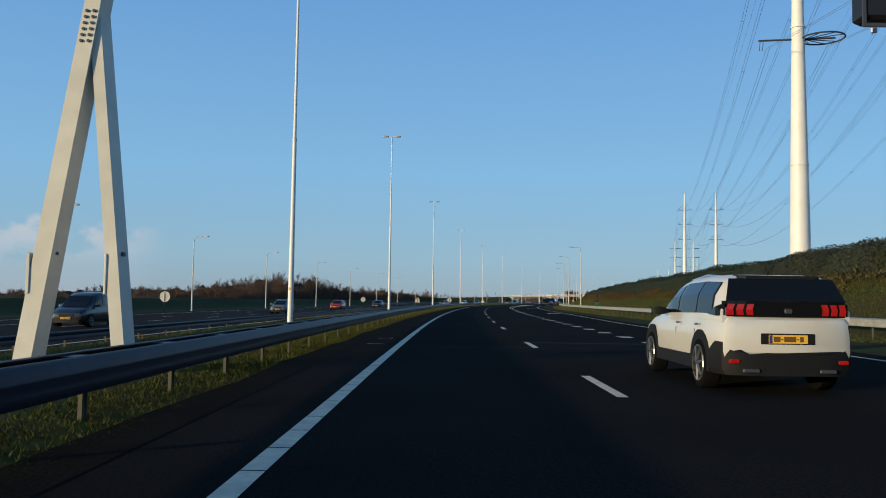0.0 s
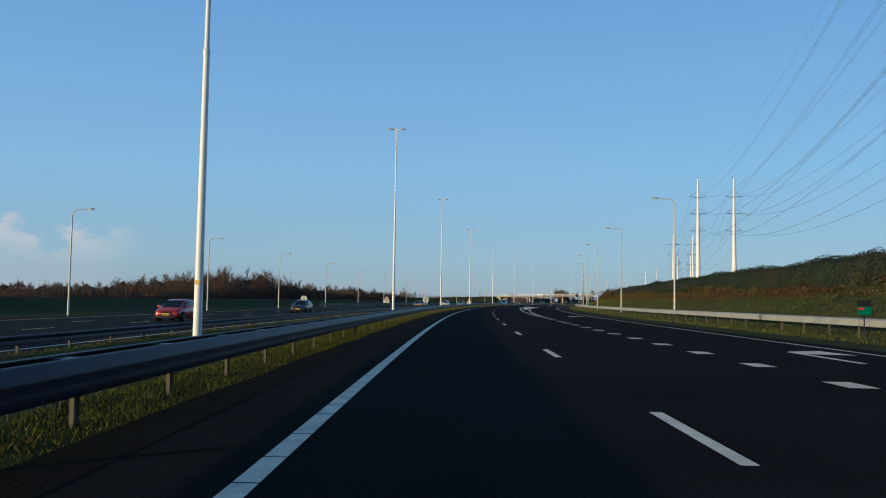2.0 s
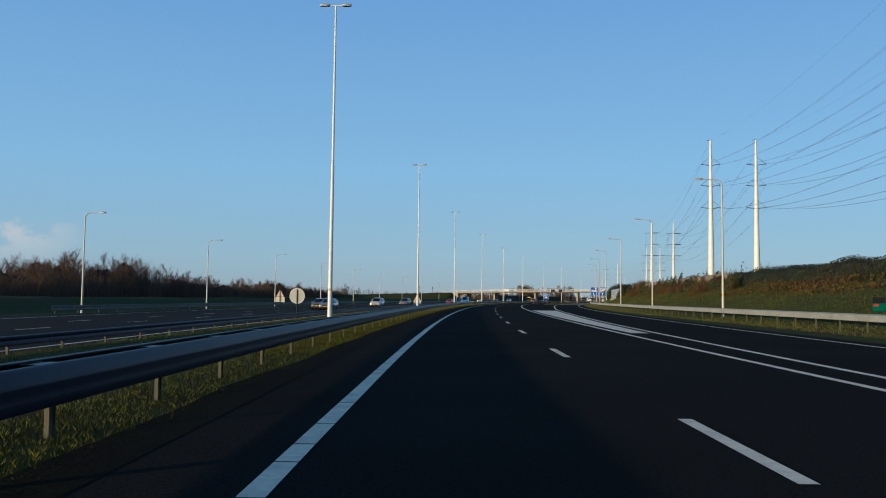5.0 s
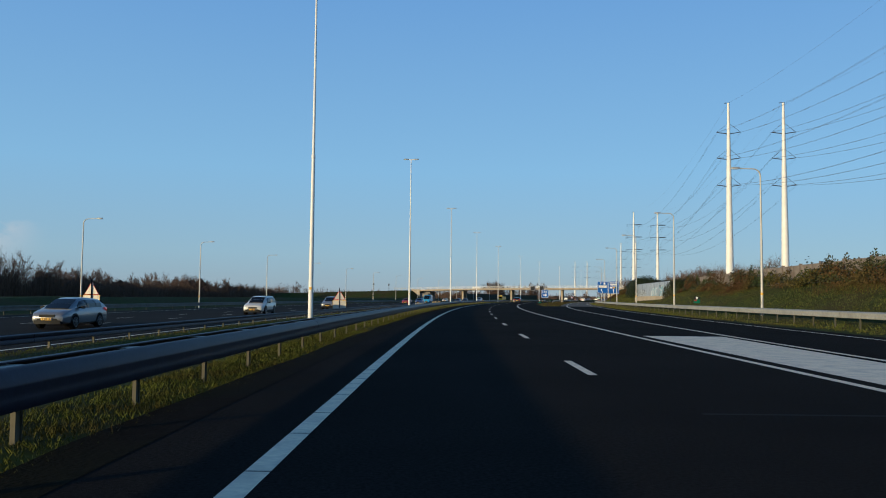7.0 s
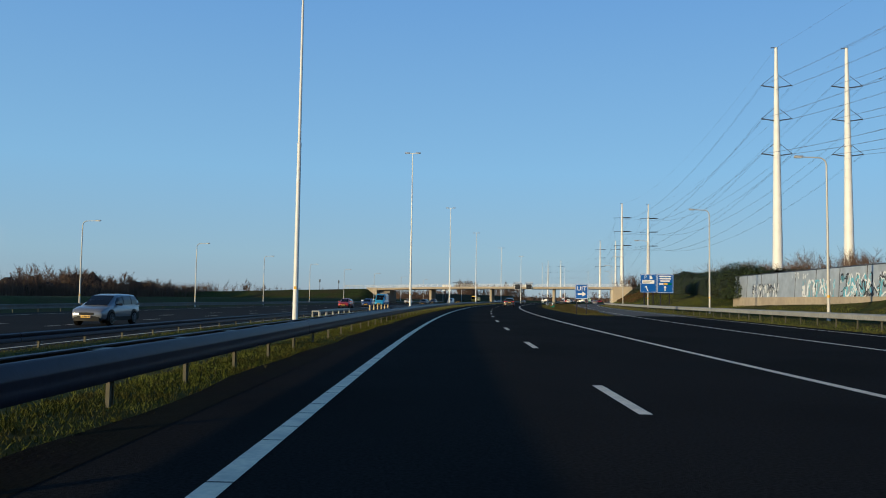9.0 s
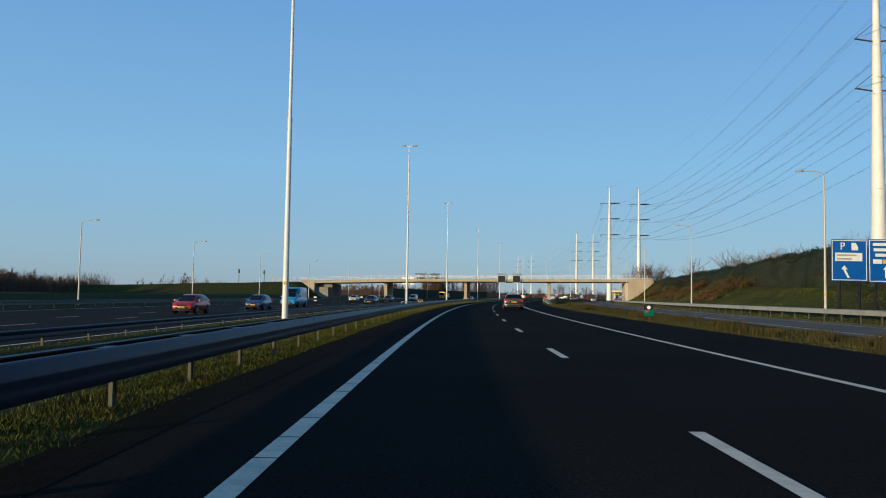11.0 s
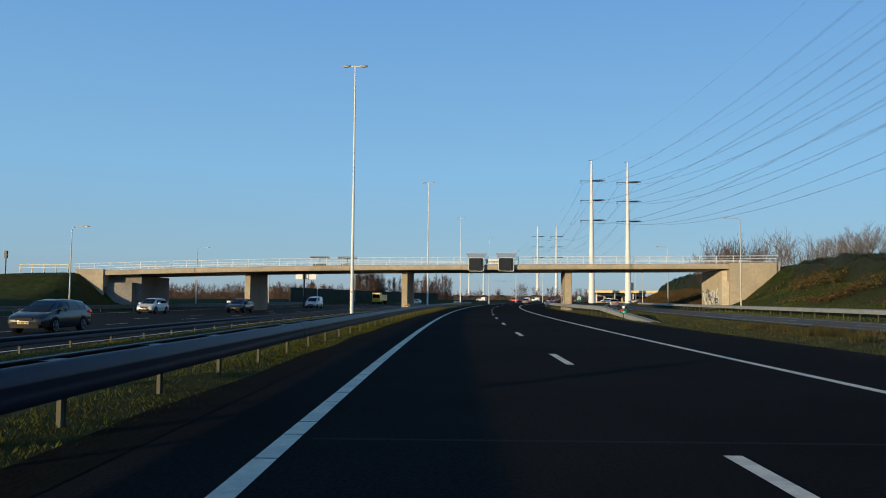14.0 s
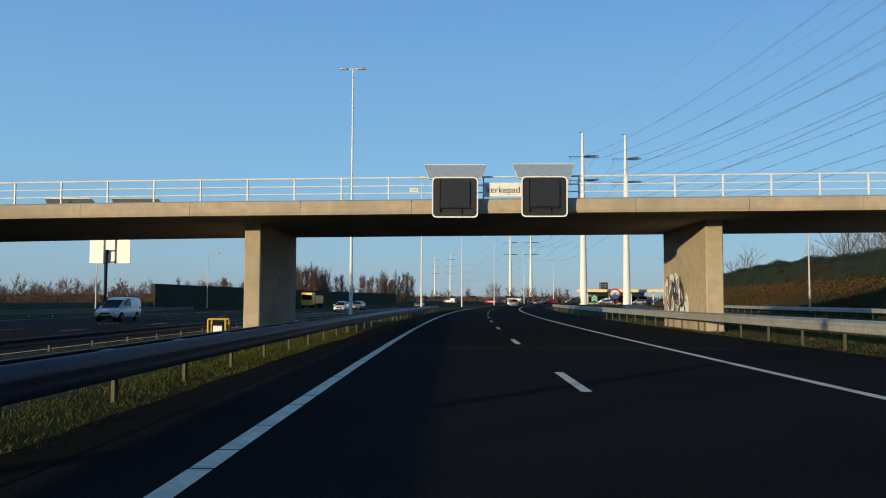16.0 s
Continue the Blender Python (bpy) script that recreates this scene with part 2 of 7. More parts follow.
TAIL = mat("tail_lamp", (0.20, 0.004, 0.004), 0.12, scale=26, vary=0.5, emit=((1.0, 0.02, 0.012), 0.15), coat=0.5, spec=0.4)
HEAD = mat("head_lamp", (0.65, 0.67, 0.7), 0.12, scale=8, vary=0.1, emit=((1.0, 0.93, 0.8), 0.6))
PLATE = mat("yellow_plate", (0.78, 0.44, 0.03), 0.5, scale=20, vary=0.06)
PLATEINK = mat("plate_bars", (0.12, 0.07, 0.015), 0.6, scale=20, vary=0.1)
CHROME = mat("chrome_trim", (0.6, 0.6, 0.62), 0.15, 0.9, scale=20, vary=0.1)


def carpaint(name, c, rough=0.35, metal=0.15):
    return mat("paint_" + name, c, rough, metal, scale=2.0, vary=0.05, stain=0.3, stain_scale=1.1, stain_col=tuple(v * 0.75 for v in c), coat=0.6)


P_WHITE = carpaint("pearl_white", (0.64, 0.62, 0.57), 0.3, 0.1)
P_TAUPE = carpaint("taupe", (0.115, 0.100, 0.085), 0.24, 0.7)
P_SILVER = carpaint("silver", (0.22, 0.23, 0.25), 0.3, 0.4)
P_BLACK = carpaint("black", (0.015, 0.016, 0.018))
P_RED = carpaint("red", (0.35, 0.022, 0.02))
P_BLUE = carpaint("blue", (0.03, 0.06, 0.20))
P_SKY = carpaint("light_blue", (0.05, 0.30, 0.55))
P_GREY = carpaint("grey", (0.12, 0.125, 0.13))
P_YELLOW = carpaint("yellow", (0.70, 0.42, 0.03))

# ---- the line of the road: left edge line of the carriageway, by station s and offset l to the right ----
KN = [12.3, -10.7, -34.6, -60.5, -44.6, -60.5, -72.9, -57.8, -53.2, -66.7, -73.9, -60.4, -60.9, -68.7, -60.1, -62.5, -70.7, -79.5, -87.1, -93.5, -99.1, -103.9, -108.2, -112.3, -116.1]   # bend of the road, 1e-5 per metre
KS0, KSTEP = -60.0, 40.0
DASH0, LANE = 22.44, 3.58
SG = np.arange(-300.0, 1402.0, 2.0)
_k = np.interp(SG, KS0 + KSTEP * np.arange(len(KN)), np.array(KN) * 1e-5)
_th = np.concatenate([[0], np.cumsum((_k[1:] + _k[:-1]) * 0.5 * 2.0)])
_j = int(round((0 - SG[0]) / 2.0))
_th -= _th[_j]
_m = (_th[1:] + _th[:-1]) * 0.5
_x = np.concatenate([[0], np.cumsum(-np.sin(_m) * 2.0)])
_y = np.concatenate([[0], np.cumsum(np.cos(_m) * 2.0)])
_x -= _x[_j]
_y -= _y[_j]


def yaw_at(s):
    return float(np.interp(s, SG, _th))


def P(s, l, z=0.0):
    a = np.interp(s, SG, _th)
    return (float(np.interp(s, SG, _x) + l * math.cos(a)), float(np.interp(s, SG, _y) + l * math.sin(a)), float(z))


def PA(s, l, z):
    a = np.interp(s, SG, _th)
    return np.stack([np.interp(s, SG, _x) + l * np.cos(a), np.interp(s, SG, _y) + l * np.sin(a), z], -1)


def at(s, l, z=0.0, turn=0.0):
    """Pose of a thing that faces along the road at station s."""
    x, y, z = P(s, l, z)
    return pose(x, y, z, 0, 0, math.degrees(yaw_at(s)) + turn)


RAIL_R = ((-300, 16.0), (0, 16.2), (145, 16.8), (262, 18.7), (292, 19.5), (321, 20.5), (351, 21.5), (465, 25.2), (508, 26.4), (551, 27.9), (600, 29.5), (700, 33), (900, 40))
EXIT_L = ((120, 7.45), (145, 7.55), (158, 7.7), (190, 8.3), (220, 9.05), (240, 9.8), (262, 10.5), (280, 11.2), (300, 12.2), (320, 12.9), (338, 13.5), (370, 15.0), (410, 17.0), (450, 18.6), (500, 19.6), (560, 21.0), (640, 24.5), (760, 31))
EXIT_R = ((-300, 10.9), (60, 11.0), (97, 11.9), (160, 12.1), (230, 13.7), (247, 14.3), (265, 15.0), (281, 15.7), (298, 16.4), (315, 17.1), (335, 18.0), (350, 18.8), (400, 20.8), (465, 23.2), (508, 24.5), (551, 26.0), (640, 29), (760, 35))


def tab(rows, s):
    return np.interp(s, [r[0] for r in rows], [r[1] for r in rows])


def rail_r(s):
    return tab(RAIL_R, s)


def ground_z(s, l):
    """Height of the land beside the road."""
    s, l = np.broadcast_arrays(np.asarray(s, float), np.asarray(l, float))
    left = np.interp(l, (-320, -140, -60, -46, -40.5, -33, -10.9, -9.8, -9.0, -7, -4.5, -2.9, -1.6, -0.9),
                     (-1.2, -1.0, 0.7, 0.8, -0.5, -0.6, -0.6, -0.3, -0.20, -0.14, -0.08, -0.06, -0.05, -0.06))
    r = rail_r(s)
    d = l - r
    near = np.interp(s, (0, 120, 175, 260, 345, 352, 390, 420, 470, 560), (3.0, 2.2, 2.4, 2.5, 2.5, 1.0, 1.0, 1.9, 2.6, 2.9))
    top = np.interp(s, (0, 120, 200, 330, 400, 470, 560, 700), (3.4, 3.2, 3.0, 3.0, 3.0, 3.4, 3.6, 3.2))
    dd = np.interp(s, (0, 345, 352, 385, 420, 900), (7.2, 7.2, 5.4, 5.4, 7.5, 8.0))
    right = np.where(d < 1.2, np.interp(d, (-1.5, 0, 1.2), (-0.05, -0.02, 0.15)),
                     np.where(d < dd, 0.15 + (near - 0.15) * (d - 1.2) / (dd - 1.2),
                              np.where(d < 14, near + (top - near) * np.clip((d - dd) / 3.0, 0, 1), top)))
    right = np.where(d > 30, np.maximum(top - (d - 30) * 0.12, 0.2), right)
    fade = np.clip((s - 720) / 60, 0, 1)
    right = right * (1 - fade) + np.interp(d, (0, 10), (-0.02, 0.3)) * fade
    z = np.where(l < 3, left, np.where(d < -1.5, -0.05, right))
    # approach bank of the crossing road on both sides
    bl = np.interp(l, (-320, -160, -100, -45.8, -41.2), (-1.0, 1.0, 2.4, 4.0, -0.4))
    ds = np.abs(s - 566)
    zl = bl - np.maximum(ds - 7, 0) * 0.5
    z = np.where(l < -40.5, np.maximum(z, zl), z)
    zr = np.interp(l, (31.0, 31.3, 36.8), (-0.5, 0.5, 5.4)) - np.maximum(ds - 7, 0) * 0.5
    z = np.where(l > 31.2, np.maximum(z, zr), z)
    return z


# ---- mesh helpers ----
def mesh_of(name, verts, faces, material, smooth=False, sharp=0.7):
    me = bpy.data.meshes.new(name)
    me.from_pydata([tuple(map(float, v)) for v in verts], [], [tuple(map(int, f)) for f in faces])
    me.materials.append(material)
    if smooth:
        me.polygons.foreach_set("use_smooth", [True] * len(me.polygons))
        me.set_sharp_from_angle(angle=sharp)
    me.validate()
    me.update()
    return me


def part(name, geo, material, parent=None, label="", m=None, smooth=False):
    """Links a (verts, faces) pair, or a ready mesh, as one mesh object under a thing."""
    me = geo if isinstance(geo, bpy.types.Mesh) else mesh_of(name, geo[0], geo[1], material, smooth)
    ob = new(name, me)
    if parent is not None:
        ob.parent = parent
    if m is not None:
        ob.matrix_basis = m
    if label:
        tagged(ob, label)
    return ob


def thing(name, m, label, category, group="", kind=""):
    e = new(name)
    e.empty_display_size = 0.3
    e.matrix_basis = m
    return tagged(e, label, category, group, kind)


def join(*geos):
    v, f = [], []
    for a, b in geos:
        o = len(v)
        v += list(a)
        f += [tuple(i + o for i in q) for q in b]
    return v, f


def moved(geo, m):
    return [tuple(m @ Vector(v)) for v in geo[0]], geo[1]


def box(x0, x1, y0, y1, z0, z1, c=0.0):
    """A box, its four upright and eight flat edges chamfered by c."""
    if c <= 0:
        v = [(x, y, z) for z in (z0, z1) for x, y in ((x0, y0), (x1, y0), (x1, y1), (x0, y1))]
        return v, [(3, 2, 1, 0), (4, 5, 6, 7), (0, 1, 5, 4), (1, 2, 6, 5), (2, 3, 7, 6), (3, 0, 4, 7)]

    def ring(i, z):
        a, b, cc, d = x0 + i, x1 - i, y0 + i, y1 - i
        return [(a + c, cc, z), (b - c, cc, z), (b, cc + c, z), (b, d - c, z), (b - c, d, z), (a + c, d, z), (a, d - c, z), (a, cc + c, z)]
    v = ring(c, z0) + ring(0, z0 + c) + ring(0, z1 - c) + ring(c, z1)
    f = [tuple(range(7, -1, -1)), tuple(range(24, 32))]
    for r in range(3):
        for i in range(8):
            j = (i + 1) % 8
            f.append((r * 8 + i, r * 8 + j, r * 8 + 8 + j, r * 8 + 8 + i))
    return v, f


def tube(points, radii, n=10, caps=True):
    """A round bar along points, with a radius at each."""
    v, f = [], []
    pts = [Vector(p) for p in points]
    if isinstance(radii, (int, float)):
        radii = [radii] * len(pts)
    ref = None
    for i, p in enumerate(pts):
        d = (pts[min(i + 1, len(pts) - 1)] - pts[max(i - 1, 0)]).normalized()
        if ref is None:
            ref = Vector((0, 0, 1)) if abs(d.z) < 0.9 else Vector((1, 0, 0))
        a = d.cross(ref).normalized()
        b = d.cross(a).normalized()
        ref = a.cross(d).normalized() if abs(a.cross(d).length) > 0.1 else ref
        for k in range(n):
            t = 2 * math.pi * k / n
            v.append(tuple(p + (a * math.cos(t) + b * math.sin(t)) * radii[i]))
    for i in range(len(pts) - 1):
        for k in range(n):
            j = (k + 1) % n
            f.append((i * n + k, i * n + j, i * n + n + j, i * n + n + k))
    if caps:
        f.append(tuple(range(n - 1, -1, -1)))
        f.append(tuple(range((len(pts) - 1) * n, len(pts) * n)))
    return v, f


def loft(rings, close=True):
    n = len(rings[0])
    v = [p for r in rings for p in r]
    f = []
    for i in range(len(rings) - 1):
        for k in range(n):
            j = (k + 1) % n
            f.append((i * n + k, i * n + j, i * n + n + j, i * n + n + k))
    if close:
        f.append(tuple(range(n - 1, -1, -1)))
        f.append(tuple(range((len(rings) - 1) * n, len(rings) * n)))
    return v, f


def prism(poly, y0, y1):
    """A flat outline in x, z given thickness along y."""
    n = len(poly)
    v = [(x, y0, z) for x, z in poly] + [(x, y1, z) for x, z in poly]
    f = [tuple(range(n)), tuple(range(2 * n - 1, n - 1, -1))]
    for i in range(n):
        j = (i + 1) % n
        f.append((i, n + i, n + j, j))
    return v, f


def ribbon(ss, l0, l1, z0, z1=None):
    """A sheet between two lines beside the road."""
    ss = np.asarray(ss, float)
    l0, l1 = np.broadcast_to(l0, ss.shape), np.broadcast_to(l1, ss.shape)
    z1 = z0 if z1 is None else z1
    z0, z1 = np.broadcast_to(z0, ss.shape), np.broadcast_to(z1, ss.shape)
    v = np.concatenate([PA(ss, l0, z0), PA(ss, l1, z1)])
    n = len(ss)
    return v.tolist(), [(i, n + i, n + i + 1, i + 1) for i in range(n - 1)]


def sweep(section, ss, lf, zf=0.0, caps=True):
    """A rail: a section of (l, z) points carried along the road."""
    rings = []
    for s in ss:
        l, z = (lf(s) if callable(lf) else lf), (zf(s) if callable(zf) else zf)
        rings.append([P(s, l + a, z + b) for a, b in section])
    return loft(rings, caps)


def steps(a, b, d):
    n = max(2, int(round((b - a) / d)) + 1)
    return np.linspace(a, b, n)


def lettering(text, size, material, parent, m, name="lettering"):
    cu = bpy.data.curves.new(name, "FONT")
    cu.body, cu.size, cu.align_x, cu.align_y, cu.extrude = text, size, "CENTER", "CENTER", 0.004
    tmp = bpy.data.objects.new(name, cu)
    scene.collection.objects.link(tmp)
    dg = bpy.context.evaluated_depsgraph_get()
    me = bpy.data.meshes.new_from_object(tmp.evaluated_get(dg))
    bpy.data.objects.remove(tmp)
    bpy.data.curves.remove(cu)
    me.materials.clear()
    me.materials.append(material)
    ob = new(name, me)
    ob.parent = parent
    ob.matrix_basis = m
    return ob

# ---- ground ----
def build_ground():
    ss = np.concatenate([np.arange(-250, -20, 23.0), np.arange(-20, 640, 5.0), np.arange(640, 1300, 22.0)])
    ll = np.array([-300, -240, -190, -160, -140, -120, -100, -85, -72, -60, -52, -48, -46, -44.5, -43.2, -42.3, -42.1, -39, -36, -33, -30, -25, -18, -10.95, -10.4, -9.8, -9.0, -8, -7, -5.5, -4.5, -3.6, -2.9, -2.2,
                   -1.6, -0.9, 0.5, 3.5, 7, 10, 13, 15, 16, 17, 18, 19, 20, 21, 22, 23, 24, 25, 26, 27, 28, 29, 30, 31, 32.3, 32.5, 34, 36, 38, 40, 43, 47, 52, 60, 70, 85, 105, 130, 170, 210])
    S, L = np.meshgrid(ss, ll, indexing="ij")
    z = ground_z(S, L)
    bumpy = np.array([[noise.noise(Vector((s * 0.11, l * 0.23, 3.0))) + 0.5 * noise.noise(Vector((s * 0.4, l * 0.7, 8.0))) for l in ll] for s in ss])
    off = (L < -9.5) & (L > -34)
    road = off | ((L > -1.2) & (L < rail_r(S) - 1.6))
    z = z + np.where(road, -0.04, 0.05 * bumpy + np.where((L > 25) | (L < -45), 0.10 * bumpy, 0))
    v = PA(S, L, z).reshape(-1, 3)
    a, b = len(ss), len(ll)
    f = [(i * b + j, i * b + j + 1, (i + 1) * b + j + 1, (i + 1) * b + j) for i in range(a - 1) for j in range(b - 1)]
    rim = [j for j in range(b)] + [i * b + b - 1 for i in range(1, a)] + [(a - 1) * b + j for j in range(b - 2, -1, -1)] + [i * b for i in range(a - 2, 0, -1)]
    c = np.array((60.0, 420.0))
    base = len(v)
    rings = [v]
    for q, (reach, hz) in enumerate(((1500.0, -1.2), (4500.0, -1.2))):
        out = []
        for i in rim:
            d = v[i, :2] - c
            out.append([*(c + d / np.linalg.norm(d) * reach), hz])
        rings.append(np.array(out))
    allv = np.concatenate(rings)
    n = len(rim)
    for i in range(n):
        j = (i + 1) % n
        f.append((rim[j], rim[i], base + i, base + j))
        f.append((base + j, base + i, base + n + i, base + n + j))
    me = mesh_of("ground", allv, f, GROUND, True, 3.0)
    tagged(new("ground", me), "rough winter grassland with brown patches beside the motorway", "ground", kind="structure")


build_ground()

# ---- carriageways ----
RS = steps(-200, 1000, 4)
OPP_FAR = ((-300, -30.0), (145, -30.2), (320, -33.5), (385, -35.2), (560, -36.5), (1000, -38))
tagged(part("road", ribbon(RS, -1.15, np.maximum(10.2, tab(EXIT_R, RS) * (RS < 372) + 10.2 * (RS >= 372)) + 1.0, 0.0), ASPHALT), "dark asphalt motorway carriageway with a hard shoulder", "road", kind="structure")
RS2 = steps(372, 900, 4)
tagged(part("road", ribbon(RS2, tab(EXIT_L, RS2) - 1.0, tab(EXIT_R, RS2) + 1.6, 0.004), EXIT_ASPHALT), "worn grey asphalt exit road", "road", kind="structure")
tagged(part("road", ribbon(RS, -10.6, tab(OPP_FAR, RS), -0.45), ASPHALT_OLD), "worn grey asphalt carriageway of the opposite traffic", "road", kind="structure")


for s0 in range(-40, 640, 40):
    a = steps(s0, s0 + 40, 2)
    w = np.array([0.22 * noise.noise(Vector((q * 0.23, 0.0, 2.0))) for q in a])
    tagged(part("verge", ribbon(a, -1.78 + w, -1.12, -0.012, 0.004), SOIL), "strip of dark bare soil between asphalt and grass", "verge", kind="structure")


def turf_strip(s0, s1):
    """Bumpy mossy turf under the near guard rail."""
    ss, ll = steps(s0, s1, 0.5), np.array((-3.3, -3.0, -2.8, -2.6, -2.45, -2.3, -2.15, -2.0, -1.88, -1.76, -1.64, -1.5))
    V = []
    for s in ss:
        e = 0.22 * noise.noise(Vector((s * 0.23, 0.0, 2.0)))
        for j, l in enumerate(ll):
            h = 0.035 * noise.noise(Vector((s * 0.9, l * 1.6, 4.0))) + 0.025 * noise.noise(Vector((s * 3.1, l * 4.0, 9.0)))
            V.append(P(s, l + (e * max(0.0, (l + 2.4) / 0.9)), float(np.interp(l, (-3.3, -3.0, -1.8, -1.5), (-0.14, -0.085, -0.070, -0.09))) + h))
    n = len(ll)
    F = [(i * n + j, i * n + j + 1, (i + 1) * n + j + 1, (i + 1) * n + j) for i in range(len(ss) - 1) for j in range(n - 1)]
    tagged(part("verge", (V, F), TURF, smooth=True), "mossy olive turf under the guard rail", "verge", kind="structure")


for s0 in range(-10, 620, 70):
    turf_strip(s0, s0 + 70)


def markings():
    def put(name, geo, label):
        tagged(part(name, geo, PAINT), label, "road marking", kind="structure")
    # left edge line, cut by drain slits
    rnd = random.Random(4)
    gs, s = [], -20.0
    while s < 640:
        d = rnd.choice((0.75, 0.9, 1.1, 1.3, 1.6))
        gs.append(ribbon((s, s + d - 0.03), -0.09, 0.09, 0.006))
        s += d
    gs.append(ribbon(steps(640, 900, 4), -0.09, 0.09, 0.006))
    put("edge_line", join(*gs), "solid white edge line with narrow drainage slits")
    for n in range(-2, 60):
        s = DASH0 + 12 * n + {1: -1.0, 2: 1.0}.get(n, 0.0)
        put("lane_dash", ribbon((s, s + 1.5, s + 3.0), LANE - 0.075, LANE + 0.075, 0.006), "white broken lane line dash")
    for n in range(-14, 14):
        s = 92.6 + 4 * n
        put("block_dash", ribbon((s, s + 1.0), 7.2, 7.65, 0.006), "broad white block mark between lane and exit lane")
    put("edge_line", ribbon(steps(146, 900, 4), 7.12, 7.30, 0.006), "solid white right edge line of the carriageway")
    a = steps(146, 372, 3)
    put("edge_line", ribbon(a, tab(EXIT_L, a) - 0.09, tab(EXIT_L, a) + 0.09, 0.006), "solid white left edge line of the exit lane")
    a = steps(372, 800, 4)
    put("edge_line", ribbon(a, tab(EXIT_L, a) - 0.07, tab(EXIT_L, a) + 0.07, 0.010), "white left edge line of the exit road")
    a = steps(-100, 372, 4)
    put("edge_line", ribbon(a, tab(EXIT_R, a) - 0.07, tab(EXIT_R, a) + 0.07, 0.006), "solid white right edge line of the exit lane")
    a = steps(372, 800, 4)
    put("edge_line", ribbon(a, tab(EXIT_R, a) - 0.07, tab(EXIT_R, a) + 0.07, 0.010), "white right edge line of the exit road")
    a = steps(204, 265, 2)
    l0 = np.full(len(a), 7.62)
    l1 = np.maximum(tab(EXIT_L, a) - 0.36, 7.7)
    put("painted_island", ribbon(a, l0, l1, 0.006), "white painted island between the main lanes and the exit lane")
    for n in range(12):
        s = 420 + 12 * n
        l = (tab(EXIT_L, s) + tab(EXIT_R, s)) / 2
        put("lane_dash", ribbon((s, s + 3.0), l - 0.07, l + 0.07, 0.010), "white broken lane line dash")
    # exit arrows in the exit lane
    for s0 in (94.0, 144.5):
        l0 = 10.0
        shaft = ribbon((s0, s0 + 2.0, s0 + 4.0), l0 - 0.1, l0 + 0.1, 0.006)
        head = ([P(s0 + 3.2, l0 + 0.1, 0.007), P(s0 + 4.8, l0 + 1.05, 0.007), P(s0 + 3.0, l0 + 1.25, 0.007), P(s0 + 4.3, l0 + 0.05, 0.007)], [(0, 2, 1, 3)])
        put("road_arrow", join(shaft, head), "white exit arrow painted on the asphalt")
    # opposite carriageway
    for off in (-11.7, ):
        put("edge_line", ribbon(RS, off - 0.08, off + 0.08, -0.444), "solid white edge line of the opposite carriageway")
    far = tab(OPP_FAR, RS) + 3.2
    put("edge_line", ribbon(RS, far - 0.08, far + 0.08, -0.444), "solid white outer edge line of the opposite carriageway")
    for lane in (-15.3, -18.9, -22.5):
        for n in range(-2, 54):
            s = 6 + 12 * n
            put("lane_dash", ribbon((s, s + 3.0), lane - 0.07, lane + 0.07, -0.444), "white broken lane line dash")
    # transverse detector loops and patches on the near shoulder
    for s0, l0, n in ((37.5, -0.7, 1), (34.3, -0.72, 1)):
        put("loop_cover", join(*[ribbon((s0 + 0.42 * k, s0 + 0.42 * k + 0.05), l0 - 0.18, l0 + 0.25, 0.006) for k in range(n)]), "row of thin pale detector loop strips")


markings()
# bitumen joints; the last row, at 548.5, is a cast shadow drawn as a strip
for s0, l0, l1, w in ((33.5, 0.2, 7.0, 0.12), (36.0, 3.7, 7.1, 0.5), (246, 4.0, 7.0, 0.1), (470, 0.2, 7.0, 0.08), (548.5, 1.6, 10.5, 0.35)):
    tagged(part("tar_and_shadow_band", ribbon((s0, s0 + w), l0, l1, 0.003), TAR_SHADOW), "dark band across the lane, bitumen joints and one painted shadow", "joint", kind="structure")

# ---- guard rails ----
W_BEAM = [(0.0, 0.30), (0.045, 0.33), (0.05, 0.38), (0.01, 0.44), (0.0, 0.50), (0.01, 0.56), (0.05, 0.62), (0.045, 0.68), (0.0, 0.72), (-0.03, 0.725),
          (-0.035, 0.715), (-0.01, 0.70), (0.03, 0.665), (0.035, 0.63), (-0.005, 0.57), (-0.015, 0.50), (-0.005, 0.43), (0.035, 0.375), (0.03, 0.34), (-0.012, 0.315)]
SIDE_BEAM = [(0.0, 0.300), (0.03, 0.292), (0.062, 0.300), (0.072, 0.330), (0.068, 0.395), (0.061, 0.440), (0.071, 0.490), (0.068, 0.512), (0.012, 0.612), (-0.012, 0.632), (-0.05, 0.636), (-0.09, 0.630), (-0.09, 0.616), (-0.05, 0.620), (-0.018, 0.612), (0.0, 0.595), (0.050, 0.495), (0.034, 0.442), (0.048, 0.395), (0.052, 0.335), (0.0, 0.318)]
LOW_BEAM = [(0.0, 0.40), (0.07, 0.42), (0.085, 0.47), (0.062, 0.53), (0.062, 0.56), (0.085, 0.61), (0.07, 0.665), (-0.05, 0.72), (-0.09, 0.715), (-0.09, 0.70), (0.04, 0.645), (0.06, 0.61), (0.04, 0.56), (0.04, 0.53), (0.06, 0.47), (0.05, 0.44), (0.0, 0.42)]
HALF_BEAM = [(0.0, 0.46), (0.05, 0.48), (0.05, 0.56), (0.03, 0.59), (0.05, 0.62), (0.045, 0.68), (0.0, 0.70), (-0.03, 0.705), (-0.03, 0.69), (0.03, 0.665), (0.015, 0.59), (0.035, 0.55), (0.035, 0.50), (-0.01, 0.475)]
